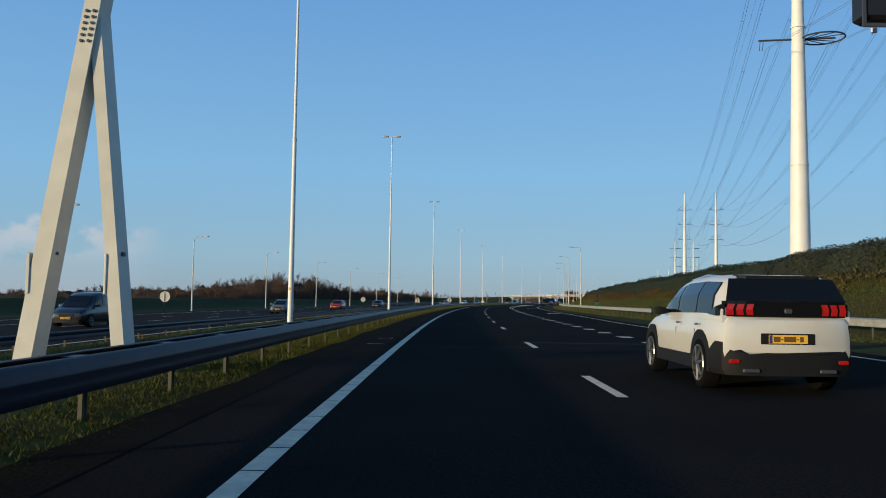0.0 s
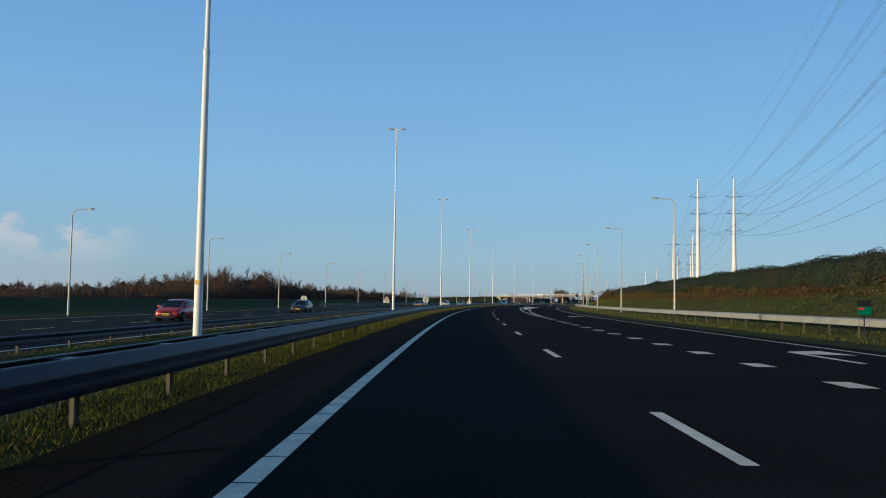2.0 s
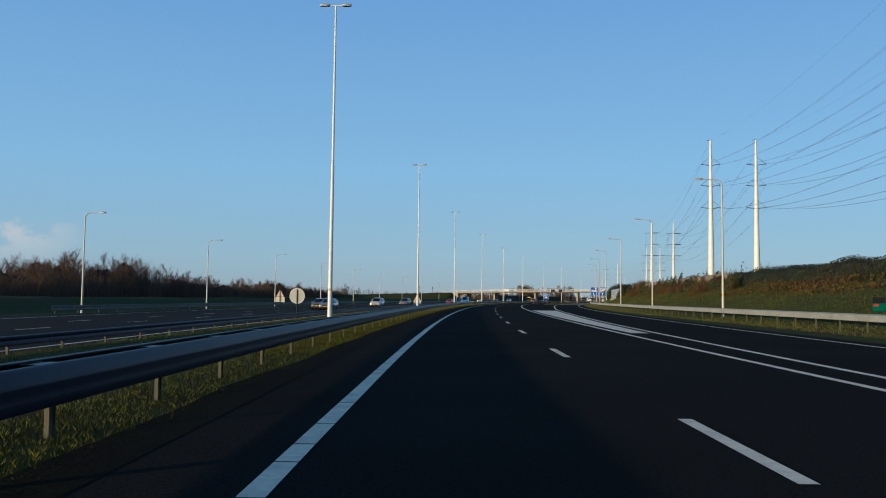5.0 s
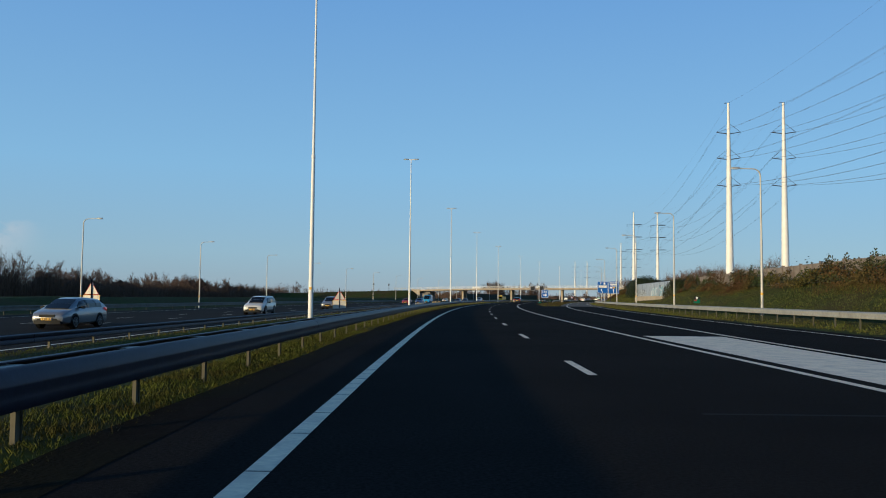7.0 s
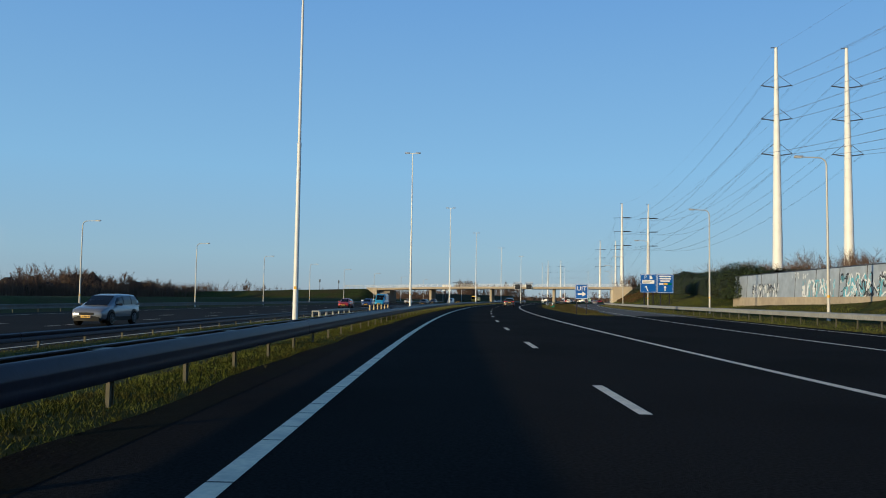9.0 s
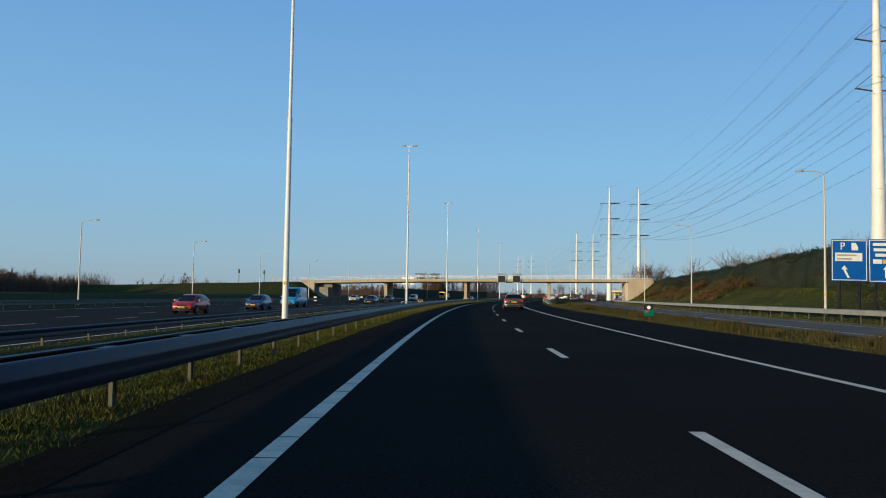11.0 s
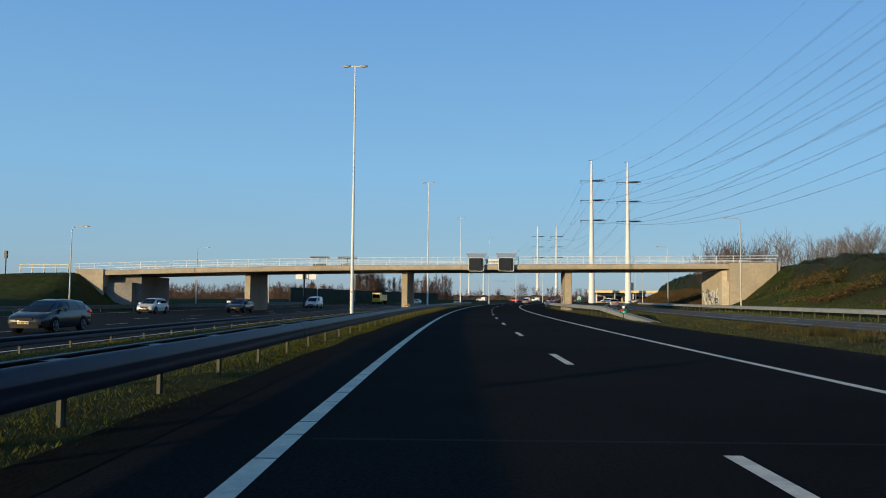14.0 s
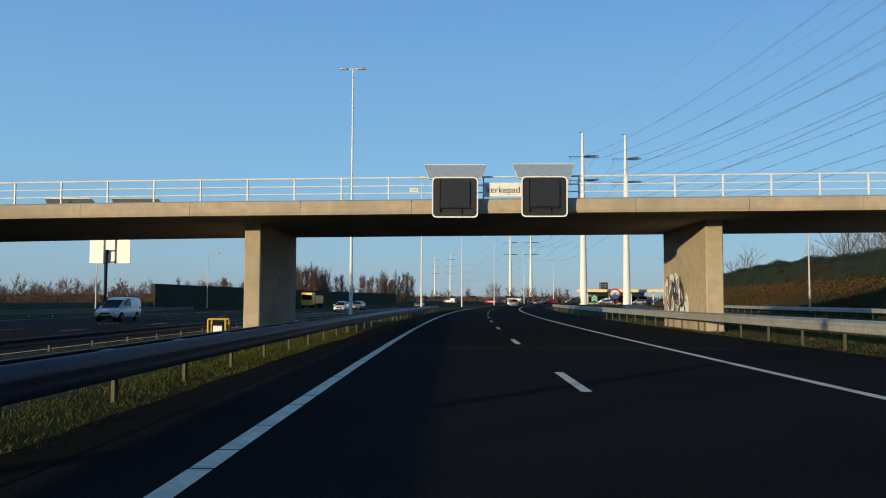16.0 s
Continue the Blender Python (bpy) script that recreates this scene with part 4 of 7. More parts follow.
def lane_signal(x):
    """Dark matrix signal with a white rim and a slanted solar panel, hung on the bridge edge."""
    t = thing("lane_signal", BM @ Matrix.Translation((x, 0, -0.18)), "unlit black lane signal with white rim on the bridge edge", "lane signal", "lane signals on the bridge")
    r = 0.14

    def rounded(hw, z0, z1, rr):
        pts = []
        for cx, cz, a0 in ((hw - rr, z0 + rr, -math.pi / 2), (hw - rr, z1 - rr, 0), (-hw + rr, z1 - rr, math.pi / 2), (-hw + rr, z0 + rr, math.pi)):
            for k in range(5):
                a = a0 + k * math.pi / 8
                pts.append((cx + rr * math.cos(a), cz + rr * math.sin(a)))
        return pts
    part("housing", prism(rounded(0.86, 4.62, 6.14, r), -0.62, -0.25), BLACKBOX, t)
    outer, inner = rounded(0.895, 4.585, 6.175, r + 0.03), rounded(0.845, 4.635, 6.125, r)
    n = len(outer)
    v = [(a, -0.66, b) for a, b in outer] + [(a, -0.66, b) for a, b in inner] + [(a, -0.60, b) for a, b in outer] + [(a, -0.60, b) for a, b in inner]
    f = []
    for i in range(n):
        j = (i + 1) % n
        f += [(i, j, n + j, n + i), (2 * n + i, i, j, 2 * n + j)[::-1], (n + i, n + j, 3 * n + j, 3 * n + i)]
    part("rim", (v, f), SIGNWHITE, t)
    part("screen", box(-0.58, 0.58, -0.70, -0.60, 4.98, 6.02, 0.02), SCREEN, t)
    part("shade_fin", join(box(-0.62, -0.59, -0.74, -0.60, 4.80, 6.05), box(-0.60, 0.60, -0.74, -0.60, 4.94, 4.97), box(0.22, 0.25, -0.70, -0.60, 4.75, 4.95)), BLACKBOX, t)
    part("bracket", join(box(-0.5, -0.42, -0.3, 0.1, 5.3, 5.4), box(0.42, 0.5, -0.3, 0.1, 5.3, 5.4), box(-0.03, 0.03, -0.3, 0.1, 5.9, 6.0)), GALV_SHADED, t)
    sp = part("solar_panel", ([(-1.02, -0.55, 6.12), (1.02, -0.55, 6.12), (1.21, -0.15, 6.72), (-1.21, -0.15, 6.72), (-1.02, -0.51, 6.09), (1.02, -0.51, 6.09), (1.21, -0.11, 6.69), (-1.21, -0.11, 6.69)],
              [(0, 1, 2, 3), (7, 6, 5, 4), (0, 4, 5, 1), (1, 5, 6, 2), (2, 6, 7, 3), (3, 7, 4, 0)]), SOLAR, t, "slanted grey service panel above the signal")
    part("panel_frame", tube([(-1.02, -0.56, 6.12), (1.02, -0.56, 6.12), (1.21, -0.16, 6.73), (-1.21, -0.16, 6.73), (-1.02, -0.56, 6.12)], 0.018, 5), SIGNWHITE, sp)
    return t


sig = lane_signal(1.73)
copy_thing(sig, BM @ Matrix.Translation((5.19, 0, -0.15)))
nm = thing("name_board", BM, "white board with the name of the viaduct in black letters", "name board")
part("board", box(2.88, 4.36, -0.06, -0.03, 5.30, 5.86, 0.01), SIGNWHITE, nm)
lettering("kerkepad", 0.36, SPRAY_K, nm, pose(3.62, -0.068, 5.56, 90, 0, 0))
part("bracket", join(box(3.0, 3.06, -0.03, 0.1, 5.3, 5.4), box(4.3, 4.36, -0.03, 0.1, 5.3, 5.4)), GALV_SHADED, nm)
pb = thing("parapet_plate", BM, "small white plate on the bridge railing", "plate")
part("plate", box(-0.08, 0.26, 0.05, 0.07, 5.50, 5.65, 0.005), SIGNWHITE, pb)
part("writing_bar", box(-0.02, 0.20, 0.044, 0.052, 5.555, 5.595), LAMPGREY, pb)
for k, x in enumerate((-19.3, -15.65)):
    r = thing("lane_signal", BM @ Matrix.Translation((x, 0, -0.15)), "back of a dark lane signal on the far bridge edge", "lane signal", "far lane signals")
    part("housing", box(-0.86, 0.86, 11.45, 11.85, 4.95, 5.85, 0.06), BLACKBOX, r)
    part("solar_panel", ([(-1.25, 11.3, 6.80), (1.25, 11.3, 6.80), (1.35, 11.75, 6.55), (-1.35, 11.75, 6.55), (-1.25, 11.3, 6.75), (1.25, 11.3, 6.75), (1.35, 11.75, 6.50), (-1.35, 11.75, 6.50)],
         [(0, 1, 2, 3), (7, 6, 5, 4), (0, 4, 5, 1), (1, 5, 6, 2), (2, 6, 7, 3), (3, 7, 4, 0)]), SOLAR, r)
    part("bracket", join(box(-0.5, -0.42, 11.15, 11.5, 5.3, 5.4), box(0.42, 0.5, 11.15, 11.5, 5.3, 5.4), box(-0.03, 0.03, 11.5, 11.56, 5.6, 6.75)), GALV_SHADED, r)


# ---- signs ----
def plate(w0, w1, z0, z1, y=-0.03, r=0.08):
    pts = []
    for cx, cz, a0 in ((w1 - r, z0 + r, -math.pi / 2), (w1 - r, z1 - r, 0), (w0 + r, z1 - r, math.pi / 2), (w0 + r, z0 + r, math.pi)):
        for k in range(4):
            a = a0 + k * math.pi / 6
            pts.append((cx + r * math.cos(a), cz + r * math.sin(a)))
    return prism(pts, y, y + 0.025)


def exit_sign():
    t = thing("exit_sign", at(377.4, 11.74, -0.02), "blue exit sign with white letters and arrow on two posts", "road sign")
    part("panel", plate(-0.58, 0.58, 1.38, 2.72), SIGNBLUE, t)
    rim = []
    for a, b, c, d in ((-0.55, 0.55, 1.41, 1.44), (-0.55, 0.55, 2.66, 2.69), (-0.55, -0.52, 1.44, 2.66), (0.52, 0.55, 1.44, 2.66)):
        rim.append(box(a, b, -0.036, -0.03, c, d))
    part("border", join(*rim), SIGNWHITE, t)
    lettering("UIT", 0.56, SIGNWHITE, t, pose(0, -0.037, 2.32, 90, 0, 0))
    part("arrow", prism([(-0.36, 1.75), (0.05, 1.75), (0.05, 1.60), (0.40, 1.83), (0.05, 2.06), (0.05, 1.91), (-0.36, 1.91)], -0.038, -0.03), SIGNWHITE, t)
    for x in (-0.45, 0.45):
        part("post", tube([(x, 0.05, -0.4), (x, 0.05, 2.6)], 0.04, 8), GALV_SHADED, t, smooth=True)


exit_sign()


def blue_board():
    t = thing("direction_sign", at(416.6, 25.65, 0.2, 4), "large blue direction board with two panels on posts", "road sign")
    part("panel", plate(-2.25, -0.03, 2.25, 4.75), SIGNBLUE, t)
    part("panel", plate(0.03, 2.25, 2.20, 4.80), SIGNBLUE, t)
    rim = []
    for a0, b0, c, d in ((-2.2, -0.08, 2.3, 4.7), (0.08, 2.2, 2.25, 4.75)):
        rim += [box(a0, b0, -0.036, -0.03, c, c + 0.04), box(a0, b0, -0.036, -0.03, d - 0.04, d), box(a0, a0 + 0.04, -0.036, -0.03, c, d), box(b0 - 0.04, b0, -0.036, -0.03, c, d)]
    part("border", join(*rim), SIGNWHITE, t)
    lettering("P", 0.62, SIGNWHITE, t, pose(-1.55, -0.037, 4.32, 90, 0, 0))
    part("symbol", prism([(-1.0, 4.1), (-0.6, 4.1), (-0.6, 4.3), (-0.75, 4.55), (-1.0, 4.55)], -0.038, -0.03), SIGNWHITE, t)
    part("writing_bar", box(-2.0, -0.35, -0.038, -0.03, 3.45, 3.95), SIGNWHITE, t)
    for z, w in ((3.80, 1.2), (3.58, 0.9)):
        part("writing_bar", box(-1.9, -1.9 + w, -0.043, -0.037, z - 0.05, z + 0.05), SIGNBACK, t)
    for z, a, b in ((4.48, 0.3, 1.95), (4.16, 0.35, 1.9), (3.84, 0.45, 1.75)):
        part("writing_bar", box(a, b, -0.038, -0.03, z - 0.09, z + 0.09), SIGNWHITE, t)
    for a, b, mt in ((0.3, 0.85, SIGNWHITE), (0.9, 1.45, YELLOWBAND), (1.5, 2.0, SIGNGREEN)):
        part("route_panel", box(a, b, -0.038, -0.03, 3.32, 3.58, 0.002), mt, t)
    for x, tilt in ((-1.2, -0.25), (1.1, 0.0)):
        part("arrow", prism([(x - 0.07, 2.45), (x + 0.07, 2.45), (x + 0.07 + tilt, 2.95), (x + 0.2 + tilt, 2.95), (x + tilt, 3.2), (x - 0.2 + tilt, 2.95), (x - 0.07 + tilt, 2.95)], -0.038, -0.03), SIGNWHITE, t)
    for x in (-1.7, -0.5, 0.5, 1.7):
        part("post", tube([(x, 0.06, -0.4), (x, 0.06, 4.6)], 0.07, 8), GALV_SHADED, t, smooth=True)


blue_board()


def hecto(s, l, z, txt, disc, k=0.75):
    t = thing("distance_marker", at(s, l, z) @ Matrix.Scale(k, 4), "small green distance marker" + (" with a round speed plate" if disc else ""), "distance marker", "distance markers")
    part("post", tube([(0, 0.03, -0.4), (0, 0.03, 1.15)], 0.03, 6), GALV_SHADED, t)
    part("panel", plate(-0.33, 0.33, 0.62, 1.02, -0.03, 0.03), SIGNGREEN, t)
    part("back_panel", plate(-0.33, 0.33, 1.04, 1.34, -0.03, 0.03), BLACKBOX, t)
    if disc:
        part("disc", prism([(0.13 * math.cos(a), 1.2 + 0.13 * math.sin(a)) for a in np.linspace(0, 6.283, 17)[:-1]], -0.04, -0.03), SIGNWHITE, t)
    if txt:
        lettering(txt, 0.22, SIGNWHITE, t, pose(0, -0.034, 0.73, 90, 0, 0))
    part("road_number", box(-0.28, -0.02, -0.036, -0.03, 0.86, 0.98), SIGNRED, t, "red road number field")


hecto(107.3, 16.3, 0.45, "", False)
hecto(206.5, 17.9, 0.45, "", False)
hecto(306.8, 20.6, 0.50, "", True)
hecto(410.0, 11.25, -0.15, "", True)
hecto(514.0, 11.24, 0.0, "54.0", True, 0.66)


def speed_sign():
    t = thing("speed_sign", at(597.0, 14.1), "round speed limit sign with a red rim on a post", "road sign")
    c = [(math.cos(a), math.sin(a)) for a in np.linspace(0, 6.283, 25)[:-1]]
    part("rim", prism([(0.5 * x, 1.75 + 0.5 * y) for x, y in c], -0.04, -0.02), SIGNRED, t)
    part("face", prism([(0.38 * x, 1.75 + 0.38 * y) for x, y in c], -0.046, -0.038), SIGNWHITE, t)
    lettering("70", 0.42, SPRAY_K, t, pose(0, -0.048, 1.74, 90, 0, 0))
    part("post", tube([(0, 0.03, -0.3), (0, 0.03, 2.2)], 0.04, 8), GALV_SHADED, t)
    a = thing("exit_nose_sign", at(670.0, 19.57, 0.35), "green and white chevron board at the exit nose", "road sign")
    part("panel", plate(-0.55, 0.55, 0.5, 1.9), SIGNGREEN, a)
    for k in (0.75, 1.2):
        part("chevron", prism([(-0.45, k), (0.0, k + 0.45), (0.45, k), (0.45, k + 0.2), (0.0, k + 0.62), (-0.45, k + 0.2)], -0.038, -0.03), SIGNWHITE, a)
    part("post", tube([(0, 0.03, -0.3), (0, 0.03, 1.8)], 0.05, 8), GALV_SHADED, a)


speed_sign()


def warning_sign(s, l, z, k, legs, label):
    """Back of a triangular warning sign with a plate under it."""
    t = thing("warning_sign", at(s, l, z) @ Matrix.Scale(k, 4), label, "road sign", "backs of warning signs")
    part("triangle", prism([(-0.62, 1.55), (0.62, 1.55), (0.05, 2.55), (-0.05, 2.55)], 0, 0.03), SIGNBACK, t)
    part("rim", join(*[tube([a, b], 0.022, 5) for a, b in (((-0.62, 0.01, 1.55), (0.62, 0.01, 1.55)), ((0.62, 0.01, 1.55), (0.0, 0.01, 2.58)), ((0.0, 0.01, 2.58), (-0.62, 0.01, 1.55)))]), SIGNRED, t)
    part("under_plate", box(-0.72, 0.72, 0, 0.03, 0.55, 1.48, 0.008), SIGNBACK, t)
    part("plate_rim", join(*[tube([a, b], 0.02, 5) for a, b in (((-0.72, 0, 0.55), (0.72, 0, 0.55)), ((-0.72, 0, 1.48), (0.72, 0, 1.48)), ((-0.72, 0, 0.55), (-0.72, 0, 1.48)), ((0.72, 0, 0.55), (0.72, 0, 1.48)))]), YELLOWBAND, t)
    part("post", tube([(0, -0.04, -0.4), (0, -0.04, 2.85)], 0.045, 8), GALV_SHADED, t)
    if legs:
        for x in (-0.4, 0.4):
            part("stay", tube([(0, -0.03, 0.5), (x, -0.25, -0.4)], 0.022, 6), DARKSTEEL, t)


warning_sign(316.2, -10.75, -0.45, 0.88, True, "back of a triangular warning sign on a tripod")
warning_sign(316.5, -35.2, -0.6, 1.15, False, "back of a triangular warning sign beside the opposite carriageway")


def round_back(s, l, z, r, label):
    t = thing("round_sign", at(s, l, z), label, "road sign", "backs of round signs")
    part("disc", prism([(r * math.cos(a), 1.75 + r * math.sin(a)) for a in np.linspace(0, 6.283, 25)[:-1]], 0, 0.03), SIGNBACK, t)
    part("rim", tube([(r * math.cos(a), 0.0, 1.75 + r * math.sin(a)) for a in np.linspace(0, 6.283, 25)], 0.02, 5, False), SIGNWHITE, t)
    part("post", tube([(0, -0.03, -0.5), (0, -0.03, 2.2)], 0.04, 8), GALV_SHADED, t)


round_back(229.8, -10.4, -0.5, 0.52, "back of a round sign on a post in the median")
round_back(231.5, -34.0, -0.7, 0.6, "back of a round sign beside the opposite carriageway")
round_back(101.5, -31.5, -0.6, 0.55, "back of a round sign with white boxes beside the opposite carriageway")


def sign_back(s, l):
    t = thing("sign_board", at(s, l, -0.5), "pale back of a high direction board on one post", "road sign")
    part("board", box(-1.65, 1.65, 0, 0.06, 4.55, 6.6, 0.01), SIGNWHITE, t)
    part("stiffener", join(box(-0.5, -0.42, -0.08, 0, 4.5, 6.6), box(0.42, 0.5, -0.08, 0, 4.5, 6.6)), DARKSTEEL, t)
    part("frame", join(box(-0.45, 0.45, -0.14, -0.06, 5.5, 5.6), box(-0.45, 0.45, -0.14, -0.06, 4.6, 4.7)), DARKSTEEL, t)
    part("post", tube([(-0.2, -0.2, -0.4), (-0.2, -0.2, 5.6)], 0.13, 10), GALV_SHADED, t, smooth=True)


sign_back(591.9, -26.4)


def rail_frame(s0, s1, l, w, top, gap, label):
    """A low steel guard round a pit: two long bars on pairs of legs."""
    t = thing("steel_frame", at(s0, l, 0), label, "frame", "steel frames in the median")
    L = s1 - s0
    for x in (-w, w):
        part("bar", tube([(x, 0, top), (x, L, top)], 0.042, 8), GALV_OLD, t, smooth=True)
    for y in (0.0, L):
        part("end_bar", tube([(-w, y, top), (w, y, top)], 0.042, 8), GALV_OLD, t, smooth=True)
    n = max(2, int(round(L / gap)) + 1)
    for y in np.linspace(0.0, L, n):
        for x in (-w, w):
            part("leg", tube([(x, y, -0.35), (x, y, top)], 0.04, 8), GALV_OLD, t, smooth=True)
    return t


rail_frame(345.4, 356.4, -6.1, 0.17, 0.44, 2.2, "long low pale steel frame in the median grass")
rail_frame(456.5, 461.4, -6.1, 0.30, 0.44, 4.9, "low pale steel frame beside a light mast")
mp = None
for k in range(6):
    m = at(367.0 + 2.4 * k, -6.05, -0.1)
    if mp is None:
        mp = thing("marker_post", m, "short pale yellow marker post in the median grass", "post", "marker posts in the median")
        part("shaft", box(-0.05, 0.05, -0.05, 0.05, -0.3, 0.70, 0.012), mat("faded_yellow_paint", (0.55, 0.42, 0.20), 0.6, scale=12, vary=0.2, stain=0.4, stain_scale=3), mp)
        part("cap", box(-0.056, 0.056, -0.056, 0.056, 0.70, 0.73, 0.01), GALV_OLD, mp)
    else:
        copy_thing(mp, m)
cab = None
for s, l in ((471.6, -5.8), (553.6, -5.7)):
    m = at(s, l, 0.0)
    if cab is not None:
        copy_thing(cab, m)
        continue
    cab = thing("cabinet", m, "small black cabinet inside a yellow hoop guard", "cabinet", "cabinets in the median")
    part("body", box(-0.19, 0.19, -0.12, 0.12, -0.2, 0.44, 0.015), CLAD, cab)
    part("label_plate", box(-0.14, 0.14, -0.132, -0.12, 0.16, 0.38), SIGNWHITE, cab)
    for y in (-0.2, 0.2):
        part("guard", tube([(-0.28, y, -0.3), (-0.28, y, 0.57), (-0.26, y, 0.59), (0.26, y, 0.59), (0.28, y, 0.57), (0.28, y, -0.3)], 0.032, 8), P_YELLOW, cab, "bent yellow tube")
for s, l in ((531.5, -40.0), (545, -38.4), (598, -41)):
    c = thing("roadside_cabinet", at(s, l, -0.5), "small white roadside cabinet", "cabinet", "roadside cabinets")
    part("body", box(-0.3, 0.3, -0.25, 0.25, 0, 1.0, 0.03), SIGNWHITE, c)
    part("roof", box(-0.34, 0.34, -0.29, 0.29, 1.0, 1.06, 0.02), SIGNBACK, c)
for s, l, z, h in ((560, -62, 3.9, 2.9), (561, -56, 4.0, 2.6)):
    c = thing("signal_post", at(s, l, z), "dark traffic signal on a post on the bank", "traffic signal", "signals on the bank")
    part("post", tube([(0, 0, -0.5), (0, 0, h - 0.8)], 0.07, 8), DARKSTEEL, c)
    part("head", box(-0.18, 0.18, -0.15, 0.15, h - 0.9, h, 0.03), BLACKBOX, c)
fe = thing("bank_fence", at(560, -50.5, 4.0), "low pale rail fence on the bank beside the viaduct", "fence")
for x in np.arange(-3, 3.1, 1.5):
    part("post", box(x - 0.06, x + 0.06, -0.06, 0.06, -0.3, 1.0), GALV_OLD, fe)
part("rail", join(box(-3.1, 3.1, -0.09, -0.06, 0.86, 0.95), box(-3.1, 3.1, -0.09, -0.06, 0.5, 0.58)), GALV_OLD, fe)
st = thing("bank_steps", at(478.0, 27.0, 0.3), "pale concrete steps up the grass bank", "steps")
for k in range(14):
    part("step", box(0.42 * k, 0.42 * k + 0.5, -0.45, 0.45, -0.5 + 0.17 * k, -0.08 + 0.17 * k, 0.02), CONC_DARK, st)


# ---- noise wall behind the bank, mostly overgrown ----
def noise_wall():
    w0 = float(rail_r(365)) + 5.55
    t = thing("noise_wall", at(358, 27.6, 0.0), "grey noise wall panels on a concrete plinth, sprayed with unreadable letters", "noise wall", kind="structure")
    inv = at(358, 27.6, 0.0).inverted()
    s = 352.4
    i = 0
    while s < 382:
        e = s + 4.2

        def wp(sa, la, z):
            return tuple(inv @ Vector(P(sa, la, z)))
        v = [wp(s, 27.6, 0.2), wp(e, 27.6, 0.2), wp(e, 27.6, 1.75), wp(s, 27.6, 1.75), wp(s, 27.9, 0.2), wp(e, 27.9, 0.2), wp(e, 27.9, 1.75), wp(s, 27.9, 1.75)]
        bf = [(3, 2, 1, 0), (4, 5, 6, 7), (0, 1, 5, 4), (1, 2, 6, 5), (2, 3, 7, 6), (3, 0, 4, 7)]
        part("plinth", (v, bf), CONC, t)
        v = [wp(s + 0.08, 27.66, 1.75), wp(e - 0.08, 27.66, 1.75), wp(e - 0.08, 27.78, 3.78), wp(s + 0.08, 27.78, 3.78), wp(s + 0.08, 27.78, 1.75), wp(e - 0.08, 27.78, 1.75), wp(e - 0.08, 27.90, 3.78), wp(s + 0.08, 27.90, 3.78)]
        part("panel", (v, bf), GLASSWALL, t)
        part("stud", tube([wp(s, 27.72, 1.7), wp(s, 27.84, 3.88)], 0.07, 6), DARKSTEEL, t)
        part("cap_rail", tube([wp(s, 27.84, 3.82), wp(e, 27.84, 3.82)], 0.05, 6), DARKSTEEL, t)
        s = e
        i += 1
    def on(a, b, ee):
        q = 27.655 + 0.059 * b / 1.0 - ee - 0.004
        return tuple(inv @ Vector(P(381.0 - a, q, 1.80 + b)))
    for k, (a0, w, h, ms) in enumerate(((1.0, 7.0, 1.1, (SPRAY_W, SPRAY_K)), (13.5, 6.0, 1.2, (SPRAY_W, SPRAY_B)), (20.5, 7.5, 1.5, (SPRAY_B, SPRAY_W, SPRAY_K)))):
        tag_art(t, lambda a, b, e, a0=a0: on(a0 + a, b, e), 20 + k, w, h, 26, ms)
    tag_art(t, lambda a, b, e: on(10.0 + a, 1.4 + b, e), 40, 5.0, 0.5, 14, (SPRAY_W,))


noise_wall()
for s0, l0 in [(258 + 4.2 * k, float(rail_r(258 + 4.2 * k)) + 7.55) for k in range(22)] + [(447, 34.2), (451.2, 34.35), (468, 34.9)]:
    t = thing("noise_wall_panel", at(s0, l0, 0), "weathered grey noise wall panel showing between ivy", "noise wall", "bare noise wall panels")
    part("panel", box(-0.05, 0.1, -2.06, 2.06, 1.2, 4.0, 0.02), OLDWALL, t)
    part("stud", box(-0.1, 0.12, 2.03, 2.17, 1.2, 4.1), OLDWALL, t)


# ---- vehicles ----
def mirror_ring(half):
    return half + [(-x, y, z) for x, y, z in reversed(half)]


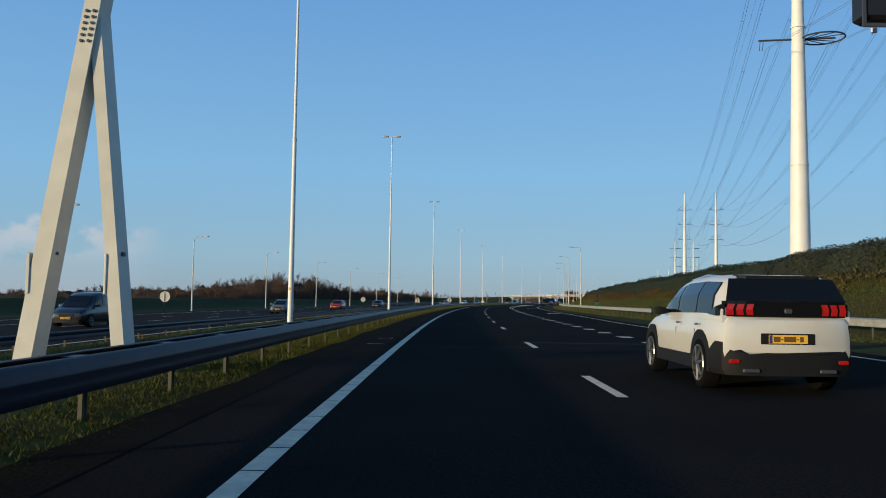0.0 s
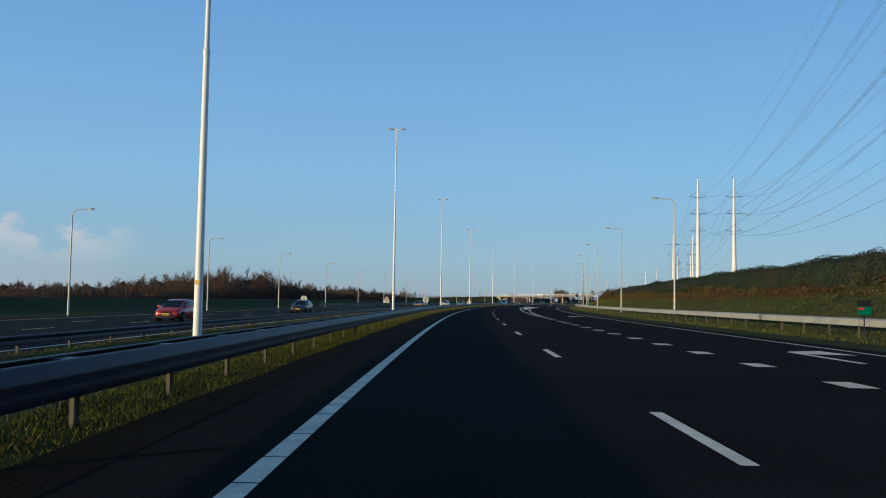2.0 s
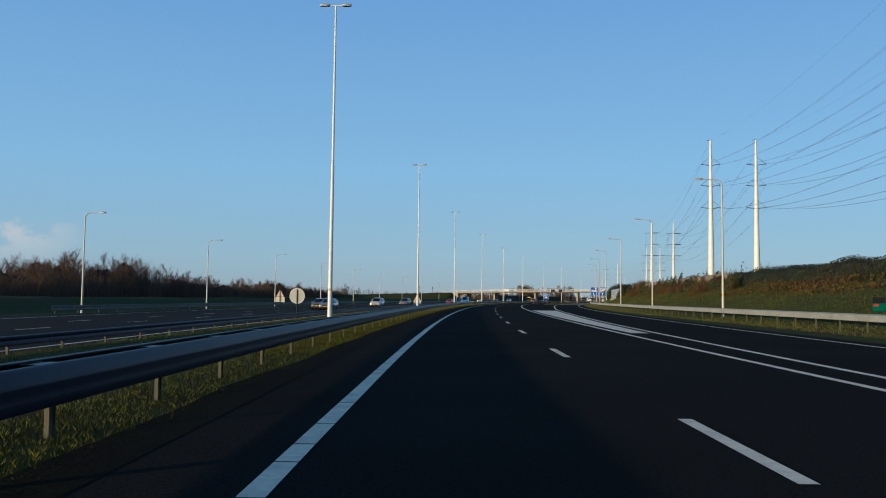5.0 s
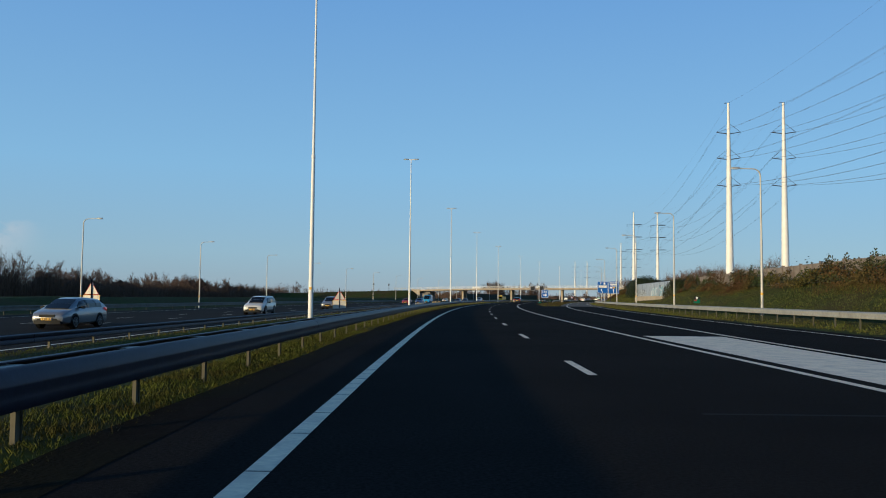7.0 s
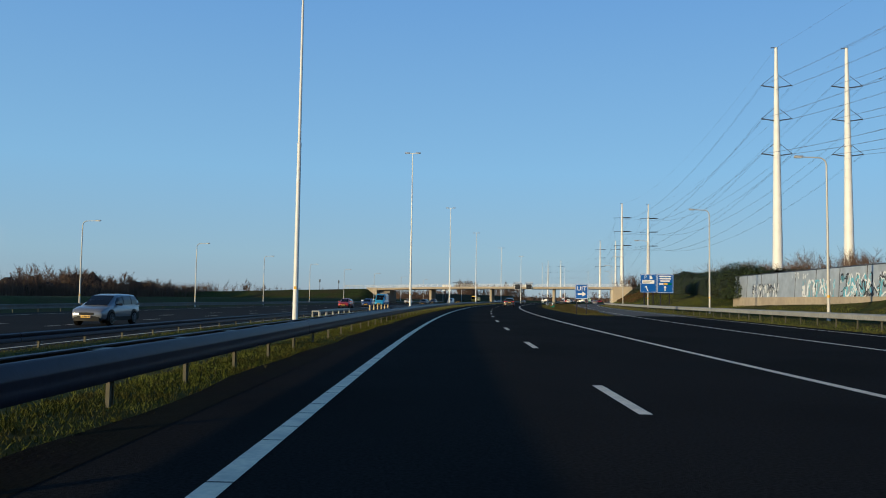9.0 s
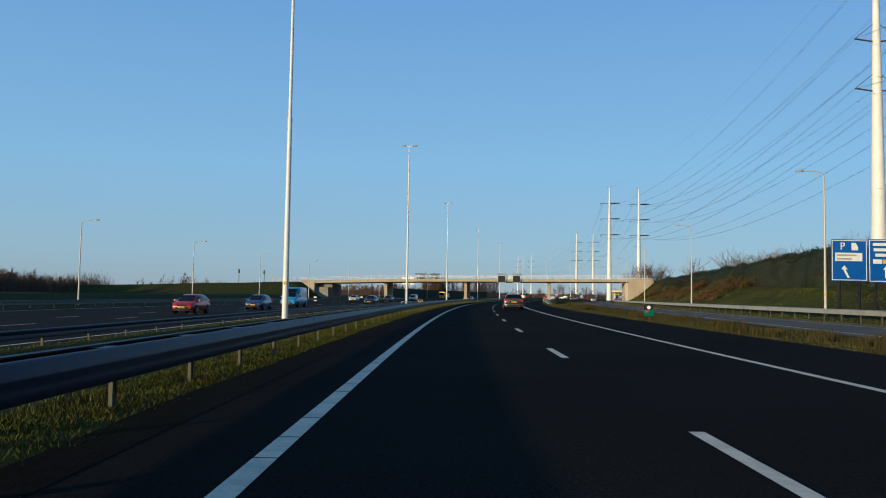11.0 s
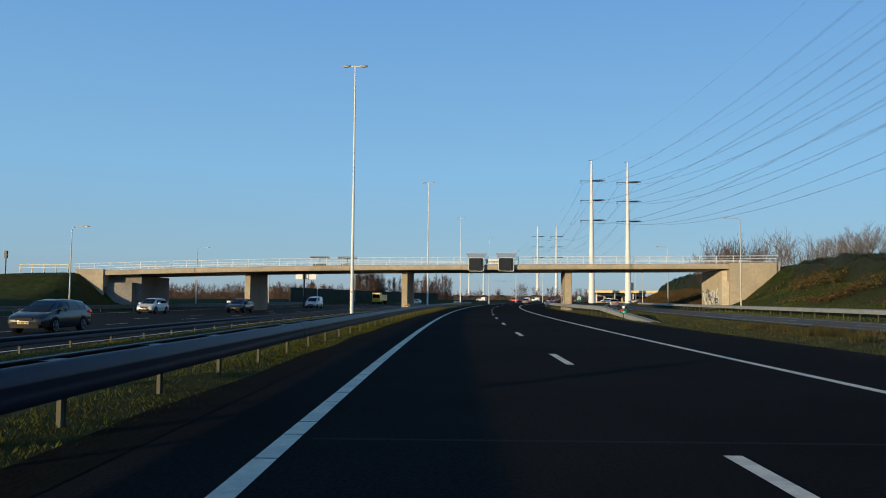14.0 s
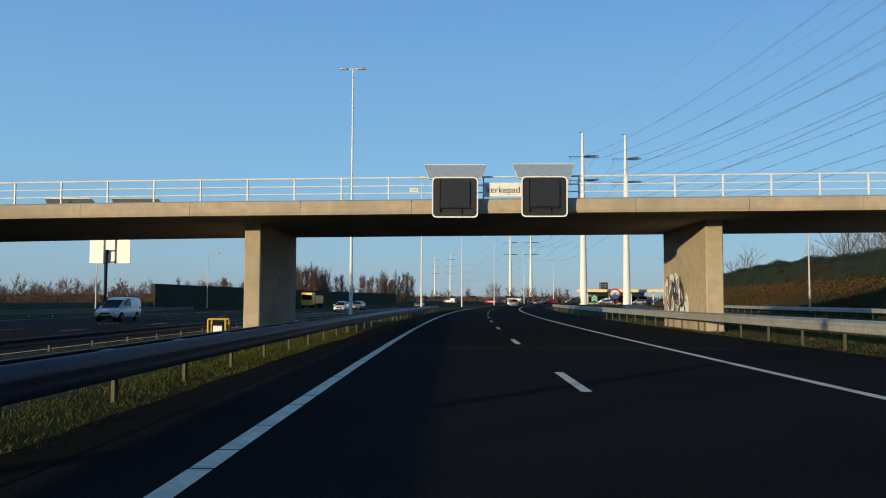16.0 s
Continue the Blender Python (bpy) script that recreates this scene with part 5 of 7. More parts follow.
KINDS = {
    # lower body rows: y, underside, belt, half width; cabin rows: y, belt, roof, half width at belt, at roof
    "suv": dict(L=4.64, low=((-2.32, .50, .98, .74), (-2.27, .36, 1.03, .85), (-2.05, .30, 1.06, .90), (-1.4, .26, 1.07, .92), (0.0, .25, 1.05, .92), (1.0, .25, 1.01, .92), (1.6, .27, .96, .90), (2.05, .30, .86, .86), (2.27, .38, .74, .76), (2.32, .46, .66, .62)),
                cab=((-2.24, 1.02, 1.22, .86, .83), (-2.04, 1.04, 1.565, .88, .72), (-1.85, 1.05, 1.625, .89, .71), (-1.2, 1.05, 1.645, .89, .71), (-0.3, 1.04, 1.63, .88, .70), (0.35, 1.03, 1.56, .87, .68), (0.85, 1.01, 1.30, .85, .66), (1.35, .97, 1.00, .82, .72)),
                win=(-1.86, -1.12, -0.10, 0.75), wheels=(-1.42, 1.42), wr=0.36),
    "estate": dict(L=4.56, low=((-2.28, .48, .92, .72), (-2.22, .34, .97, .83), (-1.95, .26, .99, .87), (-1.3, .22, .99, .88), (0.0, .21, .96, .88), (1.0, .21, .93, .88), (1.6, .23, .88, .86), (2.0, .27, .78, .82), (2.23, .34, .68, .72), (2.28, .42, .60, .58)),
                   cab=((-2.17, .95, 1.04, .83, .79), (-1.95, .97, 1.34, .84, .63), (-1.72, .97, 1.425, .84, .59), (-1.0, .97, 1.47, .84, .585), (-0.2, .96, 1.475, .84, .58), (0.4, .95, 1.41, .83, .57), (0.95, .93, 1.18, .81, .60), (1.5, .89, .92, .78, .68)),
                   win=(-1.62, -0.98, 0.02, 0.9), wheels=(-1.30, 1.30), wr=0.33),
    "hatch": dict(L=4.0, low=((-2.0, .45, .90, .70), (-1.95, .32, .95, .80), (-1.7, .25, .97, .85), (-1.1, .21, .97, .86), (0.0, .2, .94, .86), (0.9, .2, .91, .86), (1.4, .22, .86, .84), (1.75, .26, .77, .80), (1.95, .33, .66, .70), (2.0, .4, .58, .56)),
                  cab=((-1.92, .93, 1.00, .78, .72), (-1.62, .95, 1.30, .81, .62), (-1.4, .95, 1.40, .82, .61), (-0.8, .95, 1.46, .82, .62), (-0.1, .94, 1.46, .82, .62), (0.4, .93, 1.38, .81, .60), (0.9, .91, 1.12, .79, .60), (1.35, .87, .90, .76, .66)),
                  win=(-1.42, -0.82, 0.06, 0.85), wheels=(-1.22, 1.22), wr=0.31),
    "van": dict(L=5.6, low=((-2.8, .42, 1.25, .92), (-2.76, .30, 1.28, .97), (-2.2, .26, 1.28, .99), (-1.2, .26, 1.28, .99), (0.4, .26, 1.26, .99), (1.6, .26, 1.20, .98), (2.2, .28, 1.08, .95), (2.6, .30, .95, .90), (2.78, .36, .80, .80), (2.8, .45, .70, .70)),
                cab=((-2.8, 1.25, 2.26, .94, .84), (-2.76, 1.25, 2.34, .96, .86), (-1.2, 1.25, 2.38, .97, .87), (0.6, 1.25, 2.36, .97, .86), (1.05, 1.22, 2.20, .96, .82), (1.6, 1.18, 1.72, .94, .80), (2.15, 1.08, 1.14, .90, .80)),
                win=(0.55, 0.56, 0.6, 1.5), wheels=(-1.7, 1.75), wr=0.35),
    "box": dict(L=4.4, low=((-2.2, .42, 1.05, .82), (-2.15, .30, 1.08, .88), (-1.7, .25, 1.1, .90), (-1.0, .24, 1.1, .91), (0.3, .24, 1.06, .91), (1.1, .24, 1.02, .90), (1.6, .26, .95, .88), (1.95, .3, .84, .84), (2.17, .36, .72, .74), (2.2, .44, .64, .6)),
                cab=((-2.18, 1.05, 1.70, .86, .76), (-2.1, 1.07, 1.78, .87, .76), (-1.0, 1.08, 1.82, .87, .77), (0.0, 1.06, 1.78, .87, .75), (0.5, 1.04, 1.62, .86, .73), (1.0, 1.02, 1.28, .84, .72), (1.5, .96, 1.0, .80, .72)),
                win=(-0.3, -0.29, 0.0, 0.85), wheels=(-1.35, 1.38), wr=0.32),
}


def car(kind, paint, m, label, cat="car", group="vehicles", clad=False, lights_on=True, detail=True):
    k = KINDS[kind]
    t = thing("van" if kind in ("van", "box") else "car", m, label, cat, group)
    rings = []
    for y, zb, zt, w in k["low"]:
        h = zt - zb
        half = [(w * 0.80, y, zb), (w * 0.96, y, zb + h * 0.10), (w, y, zb + h * 0.32), (w * 0.995, y, zb + h * 0.62), (w * 0.965, y, zb + h * 0.90), (w * 0.90, y, zt), (w * 0.5, y, zt + 0.02)]
        rings.append(mirror_ring(half))
    body = part("body", loft(rings), paint, t, smooth=True)
    rings = []
    for y, zb, zr, wb, wr in k["cab"]:
        half = [(wb, y, zb - 0.06), (wb * 0.6 + wr * 0.4 + 0.015, y, zb + (zr - zb) * 0.5), (wr, y, zr - min(0.09, (zr - zb) * 0.4)), (wr * 0.90, y, zr - min(0.03, (zr - zb) * 0.2)), (wr * 0.55, y, zr)]
        rings.append(mirror_ring(half))
    part("roof", loft(rings), paint, t, smooth=True)

    def row(y):
        c = k["cab"]
        return [float(np.interp(y, [q[0] for q in c], [q[i] for q in c])) for i in (1, 2, 3, 4)]

    def wallpt(y, j, side, off=0.014):
        zb, zr, wb, wr = row(y)
        z1, zm = zr - min(0.105, (zr - zb) * 0.45), zb + (zr - zb) * 0.5
        wm = wb * 0.6 + wr * 0.4 + 0.015
        z = (zb + 0.03, zm, z1)[j]
        x = np.interp(z, (zb - 0.06, zm, zr - min(0.09, (zr - zb) * 0.4)), (wb, wm, wr))
        return (side * (x + off), y, z)
    a, b, c, d = k["win"]
    for side in (-1, 1):
        if kind not in ("van", "box"):
            ys = sorted([a - 0.03, d + 0.03] + [q[0] for q in k["cab"] if a - 0.03 < q[0] < d + 0.03])
            v = [wallpt(y, j, side, 0.006) for y in ys for j in range(3)]
            f = [(i * 3 + j, i * 3 + 3 + j, i * 3 + 4 + j, i * 3 + 1 + j)[::side] for i in range(len(ys) - 1) for j in range(2)]
            part("window_frame", (v, f), CLAD, t, "black window frame and pillars")
        for y0, y1 in ((a, b - 0.05), (b, c - 0.06), (c, d)):
            if y1 - y0 < 0.15:
                continue
            ys = sorted([y0, y1] + [q[0] for q in k["cab"] if y0 < q[0] < y1])
            v = [wallpt(y, j, side) for y in ys for j in range(3)]
            f = []
            for i in range(len(ys) - 1):
                for j in range(2):
                    q = (i * 3 + j, i * 3 + 3 + j, i * 3 + 4 + j, i * 3 + 1 + j)
                    f.append(q if side > 0 else q[::-1])
            part("side_window", (v, f), GLASS, t)

    def end_pane(i0, i1, name, push, u0=0.06, u1=0.92):
        (ya, zba, zra, wba, wra), (yb, zbb, zrb, wbb, wrb) = k["cab"][i0], k["cab"][i1]
        v = []
        for u in np.linspace(u0, u1, 4):
            y, z, w = ya + (yb - ya) * u, zra + (zrb - zra) * u, (wra + (wrb - wra) * u) * ((0.985 if kind == "suv" else 0.97) if name == "rear_window" else 0.88)
            for x in (-w, -w * 0.5, 0, w * 0.5, w):
                v.append((x, y + push[0], z + push[1] - 0.015 * (abs(x) / w) ** 2))
        f = [(i * 5 + j, i * 5 + j + 1, i * 5 + j + 6, i * 5 + j + 5) for i in range(3) for j in range(4)]
        part(name, (v, f), GLASS, t)
    n = len(k["cab"])
    if kind not in ("van", "box"):
        end_pane(0, 1, "rear_window", (-0.03, 0.02), 0.06 if kind == "suv" else 0.02, 0.98)
    else:
        w = k["cab"][0][4]
        for x0 in (-0.8, 0.05):
            part("rear_window", box(x0 * w, (x0 + 0.75) * w, k["cab"][0][0] - 0.02, k["cab"][0][0] + 0.01, k["cab"][0][1] + 0.15, k["cab"][0][2] - 0.2, 0.01), GLASS, t)
    end_pane(n - 2, n - 1, "windscreen", (0.02, 0.025), 0.02, 0.90)
    end_pane(n - 3, n - 2, "windscreen", (0.02, 0.025), 0.12, 1.0)
    W = max(q[3] for q in k["low"])
    hl = k["L"] / 2
    wr_ = k["wr"]
    for y in k["wheels"]:
        for side in (-1, 1):
            x0, x1 = side * (W - 0.22), side * (W + 0.012)
            ra = wr_ + (0.10 if clad else 0.05)
            arc = [(y + ra * math.cos(q), wr_ + 0.02 + ra * math.sin(q)) for q in np.linspace(-0.25, math.pi + 0.25, 26)]
            part("wheel_arch", loft([[(xx, yy, zz) for yy, zz in arc] for xx in (x0, side * (W + 0.004))]), CLAD, t)
            wh = part("wheel", tube([(x0, y, wr_), (x0 + side * 0.03, y, wr_), (x1 - side * 0.03, y, wr_), (x1, y, wr_)], [wr_ * 0.9, wr_, wr_, wr_ * 0.93], 36), TYRE, t, smooth=True)
            part("rim", tube([(x1 - side * 0.06, y, wr_), (x1 + side * 0.004, y, wr_)], [wr_ * 0.66, wr_ * 0.70], 18), CLAD, wh, "dark wheel well behind the spokes")
            sp = []
            for q in range(7):
                an = q * 2 * math.pi / 7 + 0.3
                ca, sa = math.cos(an), math.sin(an)
                sp.append(tube([(x1 + side * 0.012, y + 0.02 * ca, wr_ + 0.02 * sa), (x1 + side * 0.010, y + wr_ * 0.68 * ca, wr_ + wr_ * 0.68 * sa)], [0.03, 0.024], 5))
            ringp = [(x1 + side * 0.006, y + wr_ * 0.69 * math.cos(q), wr_ + wr_ * 0.69 * math.sin(q)) for q in np.linspace(0, 6.2832, 20)]
            part("spokes", join(*sp, tube(ringp, 0.018, 5, False)), RIM, wh)
    low = k["low"]
    zt = low[2][2]
    part("rear_bumper", loft([mirror_ring([(w * sc, y, z) for w, y, z in ((1.0 * W, -hl + 0.46, z0 + lift * 0.3), (0.990 * W, -hl + 0.26, z0 + lift), (0.93 * W, -hl + 0.07, z0 + lift), (0.80 * W, -hl + 0.0, z0 + lift * 0.3), (0.60 * W, -hl - 0.035, z0), (0.3 * W, -hl - 0.045, z0))]) for z0, sc, lift in ((0.26, 0.96, 0), (0.34, 1.01, 0), (0.46, 1.014, 0.08 if clad else 0), (0.52, 1.008, 0.17 if clad else 0), (0.54, 0.96, 0.18 if clad else 0))]),
         CLAD if clad else paint, t, smooth=True)
    part("front_bumper", loft([mirror_ring([(w, y, z) for w, y, z in ((0.80 * W, hl - 0.14, z0), (0.70 * W, hl - 0.02, z0), (0.3 * W, hl + 0.03, z0))]) for z0 in (0.24, 0.30, 0.46, 0.50)]), CLAD, t, smooth=True)
    part("grille", box(-0.42 * W, 0.42 * W, hl - 0.03, hl + 0.025, 0.55, 0.68, 0.01), CLAD, t)
    if clad:
        for side in (-1, 1):
            part("sill", box(min(side * (W - 0.05), side * (W + 0.008)), max(side * (W - 0.05), side * (W + 0.008)), k["wheels"][0] + wr_, k["wheels"][1] - wr_, 0.26, 0.46, 0.01), CLAD, t)
    for side in (-1, 1):
        if kind == "suv":
            for q in range(3):
                x0 = (0.50 + 0.135 * q) * W
                part("tail_light", loft([[(side * x, y, z) for x, y, z in ((x0 + o, -hl - 0.006 + 0.02 * q, zz), (x0 + o + 0.085, -hl + 0.002 + 0.02 * q, zz), (x0 + o + 0.085, -hl + 0.08, zz), (x0 + o, -hl + 0.08, zz))]
                                         for zz, o in ((zt + 0.005, 0.0), (zt + 0.08, 0.012), (zt + 0.155, -0.012))]), TAIL, t, "glowing red claw-shaped tail lamp")
            part("lamp_wing", loft([[(side * x, y, z) for x, y, z in r] for r in (
                ((0.90 * W, -hl + 0.06, zt + 0.0), (0.90 * W, -hl + 0.06, zt + 0.165), (0.84 * W, -hl + 0.14, zt + 0.165), (0.84 * W, -hl + 0.14, zt + 0.0)),
                ((0.995 * W, -hl + 0.20, zt - 0.01), (0.985 * W, -hl + 0.20, zt + 0.120), (0.88 * W, -hl + 0.24, zt + 0.120), (0.88 * W, -hl + 0.24, zt - 0.01)),
                ((1.002 * W, -hl + 0.50, zt + 0.01), (0.995 * W, -hl + 0.50, zt + 0.04), (0.9 * W, -hl + 0.50, zt + 0.04), (0.9 * W, -hl + 0.50, zt + 0.01)))]), GLASS, t, "glossy black lamp surround")
            part("reflector", box(min(side * 0.72 * W, side * 0.86 * W), max(side * 0.72 * W, side * 0.86 * W), -hl - 0.04, -hl + 0.03, 0.42, 0.47, 0.008), TAIL, t)
        else:
            tl = loft([[(side * x, y, z) for x, y, z in r] for r in (
                ((0.34 * W, -hl - 0.045, zt - 0.105), (0.34 * W, -hl - 0.045, zt - 0.085), (0.34 * W, -hl + 0.08, zt - 0.085), (0.34 * W, -hl + 0.08, zt - 0.105)),
                ((0.66 * W, -hl - 0.035, zt - 0.175), (0.66 * W, -hl - 0.025, zt - 0.045), (0.66 * W, -hl + 0.1, zt - 0.045), (0.66 * W, -hl + 0.1, zt - 0.175)),
                ((0.93 * W, -hl + 0.0, zt - 0.205), (0.93 * W, -hl + 0.02, zt - 0.010), (0.84 * W, -hl + 0.16, zt - 0.010), (0.84 * W, -hl + 0.16, zt - 0.205)),
                ((1.02 * W, -hl + 0.18, zt - 0.130), (1.005 * W, -hl + 0.22, zt + 0.0), (0.9 * W, -hl + 0.34, zt + 0.0), (0.9 * W, -hl + 0.34, zt - 0.130)),
                ((1.012 * W, -hl + 0.40, zt - 0.050), (1.004 * W, -hl + 0.42, zt - 0.02), (0.9 * W, -hl + 0.44, zt - 0.02), (0.9 * W, -hl + 0.44, zt - 0.050)))])
            part("tail_light", tl, TAIL, t, smooth=True)
            part("reflector", box(min(side * 0.83 * W, side * 0.87 * W), max(side * 0.83 * W, side * 0.87 * W), -hl - 0.005, -hl + 0.08, 0.38, 0.50, 0.006), TAIL, t)
        fz = low[-2][2]
        hd = loft([[(side * x, y, z) for x, y, z in r] for r in (
            ((0.40 * W, hl - 0.02, fz - 0.10), (0.40 * W, hl - 0.03, fz - 0.02), (0.40 * W, hl - 0.2, fz + 0.0), (0.40 * W, hl - 0.2, fz - 0.1)),
            ((0.66 * W, hl - 0.05, fz - 0.10), (0.66 * W, hl - 0.12, fz + 0.03), (0.66 * W, hl - 0.3, fz + 0.05), (0.66 * W, hl - 0.3, fz - 0.1)),
            ((0.88 * W, hl - 0.30, fz - 0.06), (0.87 * W, hl - 0.38, fz + 0.08), (0.8 * W, hl - 0.5, fz + 0.09), (0.8 * W, hl - 0.5, fz - 0.06)))])
        part("headlight", hd, HEAD, t, smooth=True)
        mz, my = row(d)[0] + 0.06, d - 0.12
        part("mirror", loft([[(side * (W + dx), my + dy * s_, mz + dz * s_) for dy, dz in ((-0.09, -0.05), (0.09, -0.04), (0.09, 0.06), (-0.07, 0.08))] for dx, s_ in ((-0.08, 0.5), (0.04, 1.0), (0.15, 1.0), (0.19, 0.7))]), CLAD if kind in ("suv", "estate") else paint, t, smooth=True)
        if detail and kind not in ("van", "box"):
            for y in (c - 0.12, b - 0.1):
                part("door_handle", box(min(side * (W - 0.02), side * (W + 0.02)), max(side * (W - 0.02), side * (W + 0.02)), y - 0.2, y - 0.02, zt - 0.16, zt - 0.13, 0.006), CHROME, t)
            for y in (c - 0.03, b - 0.02):
                part("door_gap", box(min(side * (W - 0.03), side * (W - 0.004)), max(side * (W - 0.03), side * (W - 0.004)), y - 0.004, y + 0.004, 0.46, zt - 0.22), CLAD, t)
    for sgn in (-1, 1):
        y = sgn * (hl + (0.012 if sgn < 0 else 0.055))
        pz = (0.69 if kind == "suv" else 0.66) if sgn < 0 else 0.42
        pl = part("number_plate", box(-0.26, 0.26, y - 0.008, y + 0.008, pz, pz + 0.115, 0.004), PLATE, t, "yellow number plate")
        part("blue_strip", box(-0.258, -0.218, y + sgn * 0.008 - 0.002, y + sgn * 0.008 + 0.002, pz + 0.004, pz + 0.111), P_BLUE, pl)
        for x0, x1, z0, z1 in ((-0.20, -0.11, 0.022, 0.092), (-0.10, -0.07, 0.050, 0.064), (-0.06, 0.10, 0.022, 0.092), (0.11, 0.14, 0.050, 0.064), (0.15, 0.20, 0.022, 0.092)):
            part("plate_bar", box(x0, x1, y + sgn * 0.008 - 0.002, y + sgn * 0.008 + 0.002, pz + z0, pz + z1), PLATEINK, pl)
    if kind == "suv":
        part("light_strip", loft([mirror_ring([(0.905 * W, -hl + 0.17, z0), (0.865 * W, -hl + 0.07, z0), (0.6 * W, -hl + 0.012, z0), (0.2 * W, -hl + 0.0, z0)]) for z0 in (zt - 0.015, zt + 0.195)]), GLASS, t, "glossy black strip between the tail lamps")
        part("plate_recess", box(-0.37, 0.37, -hl - 0.004, -hl + 0.02, 0.67, 0.83, 0.01), CLAD, t)
    elif detail:
        part("bumper_trim", box(-0.62 * W, 0.62 * W, -hl - 0.056, -hl - 0.02, 0.50, 0.52, 0.004), CHROME, t, "chrome strip")
        part("diffuser", box(-0.66 * W, 0.66 * W, -hl - 0.06, -hl + 0.02, 0.25, 0.37, 0.015), CLAD, t, "black lower bumper insert")
        part("plate_recess", box(-0.34, 0.34, -hl - 0.002, -hl + 0.02, 0.64, 0.79, 0.01), CLAD, t)
    if detail:
        part("tailgate_gap", join(box(-0.66 * W, 0.66 * W, -hl - 0.004, -hl + 0.02, 0.555, 0.562)), CLAD, t)
        bz = zt + 0.03 if kind == "suv" else zt - 0.10
        part("rear_badge", box(-0.05, 0.05, -hl - 0.02, -hl + 0.0, bz, bz + 0.07, 0.015), DARKSTEEL if kind == "suv" else CHROME, t)
        part("exhaust", join(box(-0.62, -0.40, -hl - 0.07, -hl + 0.05, 0.30, 0.35, 0.01), box(0.40, 0.62, -hl - 0.07, -hl + 0.05, 0.30, 0.35, 0.01)), DARKSTEEL, t)
        zr = row(-0.5)[1]
        part("aerial", tube([(0, -hl + 0.75, zr - 0.05), (0, -hl + 0.69, zr + 0.05)], 0.012, 5), CLAD, t)
        if kind in ("suv", "estate"):
            for side in (-1, 1):
                part("roof_rail", tube([(side * 0.53, y, row(y)[1] + 0.0 + (0.012 if abs(y + 0.6) < 0.95 else -0.04)) for y in (-1.75, -1.6, -0.6, 0.2, 0.35)], 0.022, 6), CHROME, t)
            part("rear_spoiler", loft([[(x * s_, y, z) for x, y, z in ((-0.56, -hl + 0.30, z0), (-0.48, -hl + 0.23, z0), (0.48, -hl + 0.23, z0), (0.56, -hl + 0.30, z0), (0.54, -hl + 0.60, z0 + 0.02), (-0.54, -hl + 0.60, z0 + 0.02))] for z0, s_ in ((row(-hl + 0.5)[1] - 0.065, 1.0), (row(-hl + 0.5)[1] - 0.02, 0.97))]), CLAD if kind == "suv" else paint, t)
    return t


car("suv", P_WHITE, at(25.3, 5.90), "pearl white SUV with black lower cladding in the second lane", clad=True)
car("estate", P_TAUPE, at(444.3, 5.45), "taupe estate car driving in the second lane")
OPPZ = -0.445
for kind, paint, s, l, label in (
        ("box", P_BLACK, 55.5, -18.2, "dark family van on the opposite carriageway"),
        ("hatch", P_GREY, 98.0, -17.6, "grey hatchback on the opposite carriageway"),
        ("hatch", P_RED, 131.0, -17.8, "red hatchback on the opposite carriageway"),
        ("hatch", P_BLACK, 168.3, -17.8, "black hatchback on the opposite carriageway"),
        ("estate", P_SILVER, 277.5, -17.6, "silver estate car on the opposite carriageway"),
        ("hatch", P_GREY, 281.5, -19.6, "grey hatchback on the opposite carriageway"),
        ("suv", P_WHITE, 309.5, -16.6, "white crossover on the opposite carriageway"),
        ("suv", P_SILVER, 345.5, -17.4, "silver crossover on the opposite carriageway"),
        ("hatch", P_RED, 428.0, -19.4, "red hatchback on the opposite carriageway"),
        ("hatch", P_BLUE, 446.5, -19.4, "blue hatchback on the opposite carriageway"),
        ("van", P_SKY, 463.0, -20.0, "light blue delivery van on the opposite carriageway"),
        ("estate", P_BLACK, 500.0, -17.0, "black estate car on the opposite carriageway"),
        ("hatch", P_WHITE, 540.5, -28.6, "white hatchback on the opposite carriageway"),
        ("estate", P_BLACK, 549.0, -22.8, "black estate car on the opposite carriageway"),
        ("box", P_WHITE, 589.0, -24.3, "white small van on the opposite carriageway"),
        ("hatch", P_WHITE, 640.0, -17.0, "white hatchback on the opposite carriageway"),
        ("estate", P_SILVER, 668.0, -20.5, "silver estate car on the opposite carriageway"),
        ("hatch", P_GREY, 712.0, -17.0, "grey hatchback on the opposite carriageway")):
    car(kind, paint, at(s, l, OPPZ, 180), label, group="oncoming vehicles", clad=kind == "suv", detail=False)
for kind, paint, s, l, label in (("hatch", P_GREY, 690.0, 5.4, "grey hatchback far ahead in the second lane"), ("box", P_WHITE, 735.0, 1.8, "white van far ahead in the fast lane"),
                                 ("estate", P_BLACK, 770.0, 5.4, "black estate car far ahead in the second lane"), ("hatch", P_SILVER, 622.0, 24.5, "silver hatchback on the exit road")):
    car(kind, paint, at(s, l, 0.008), label, group="vehicles ahead", detail=False)
truck = thing("truck", at(700, -38.0, -0.45, 180), "yellow lorry standing beside the opposite carriageway", "truck")
part("cab", box(-1.2, 1.2, 2.0, 4.0, 0.5, 3.2, 0.12), P_YELLOW, truck)
part("windscreen", box(-1.05, 1.05, 3.96, 4.03, 1.7, 2.7, 0.02), GLASS, truck)
part("load_bed", box(-1.25, 1.25, -4.0, 1.8, 0.9, 2.6, 0.05), P_YELLOW, truck)
for y in (-3.0, -1.8, 2.9):
    for x in (-1.2, 0.9):
        part("wheel", tube([(x, y, 0.5), (x + 0.3, y, 0.5)], 0.5, 16), TYRE, truck)


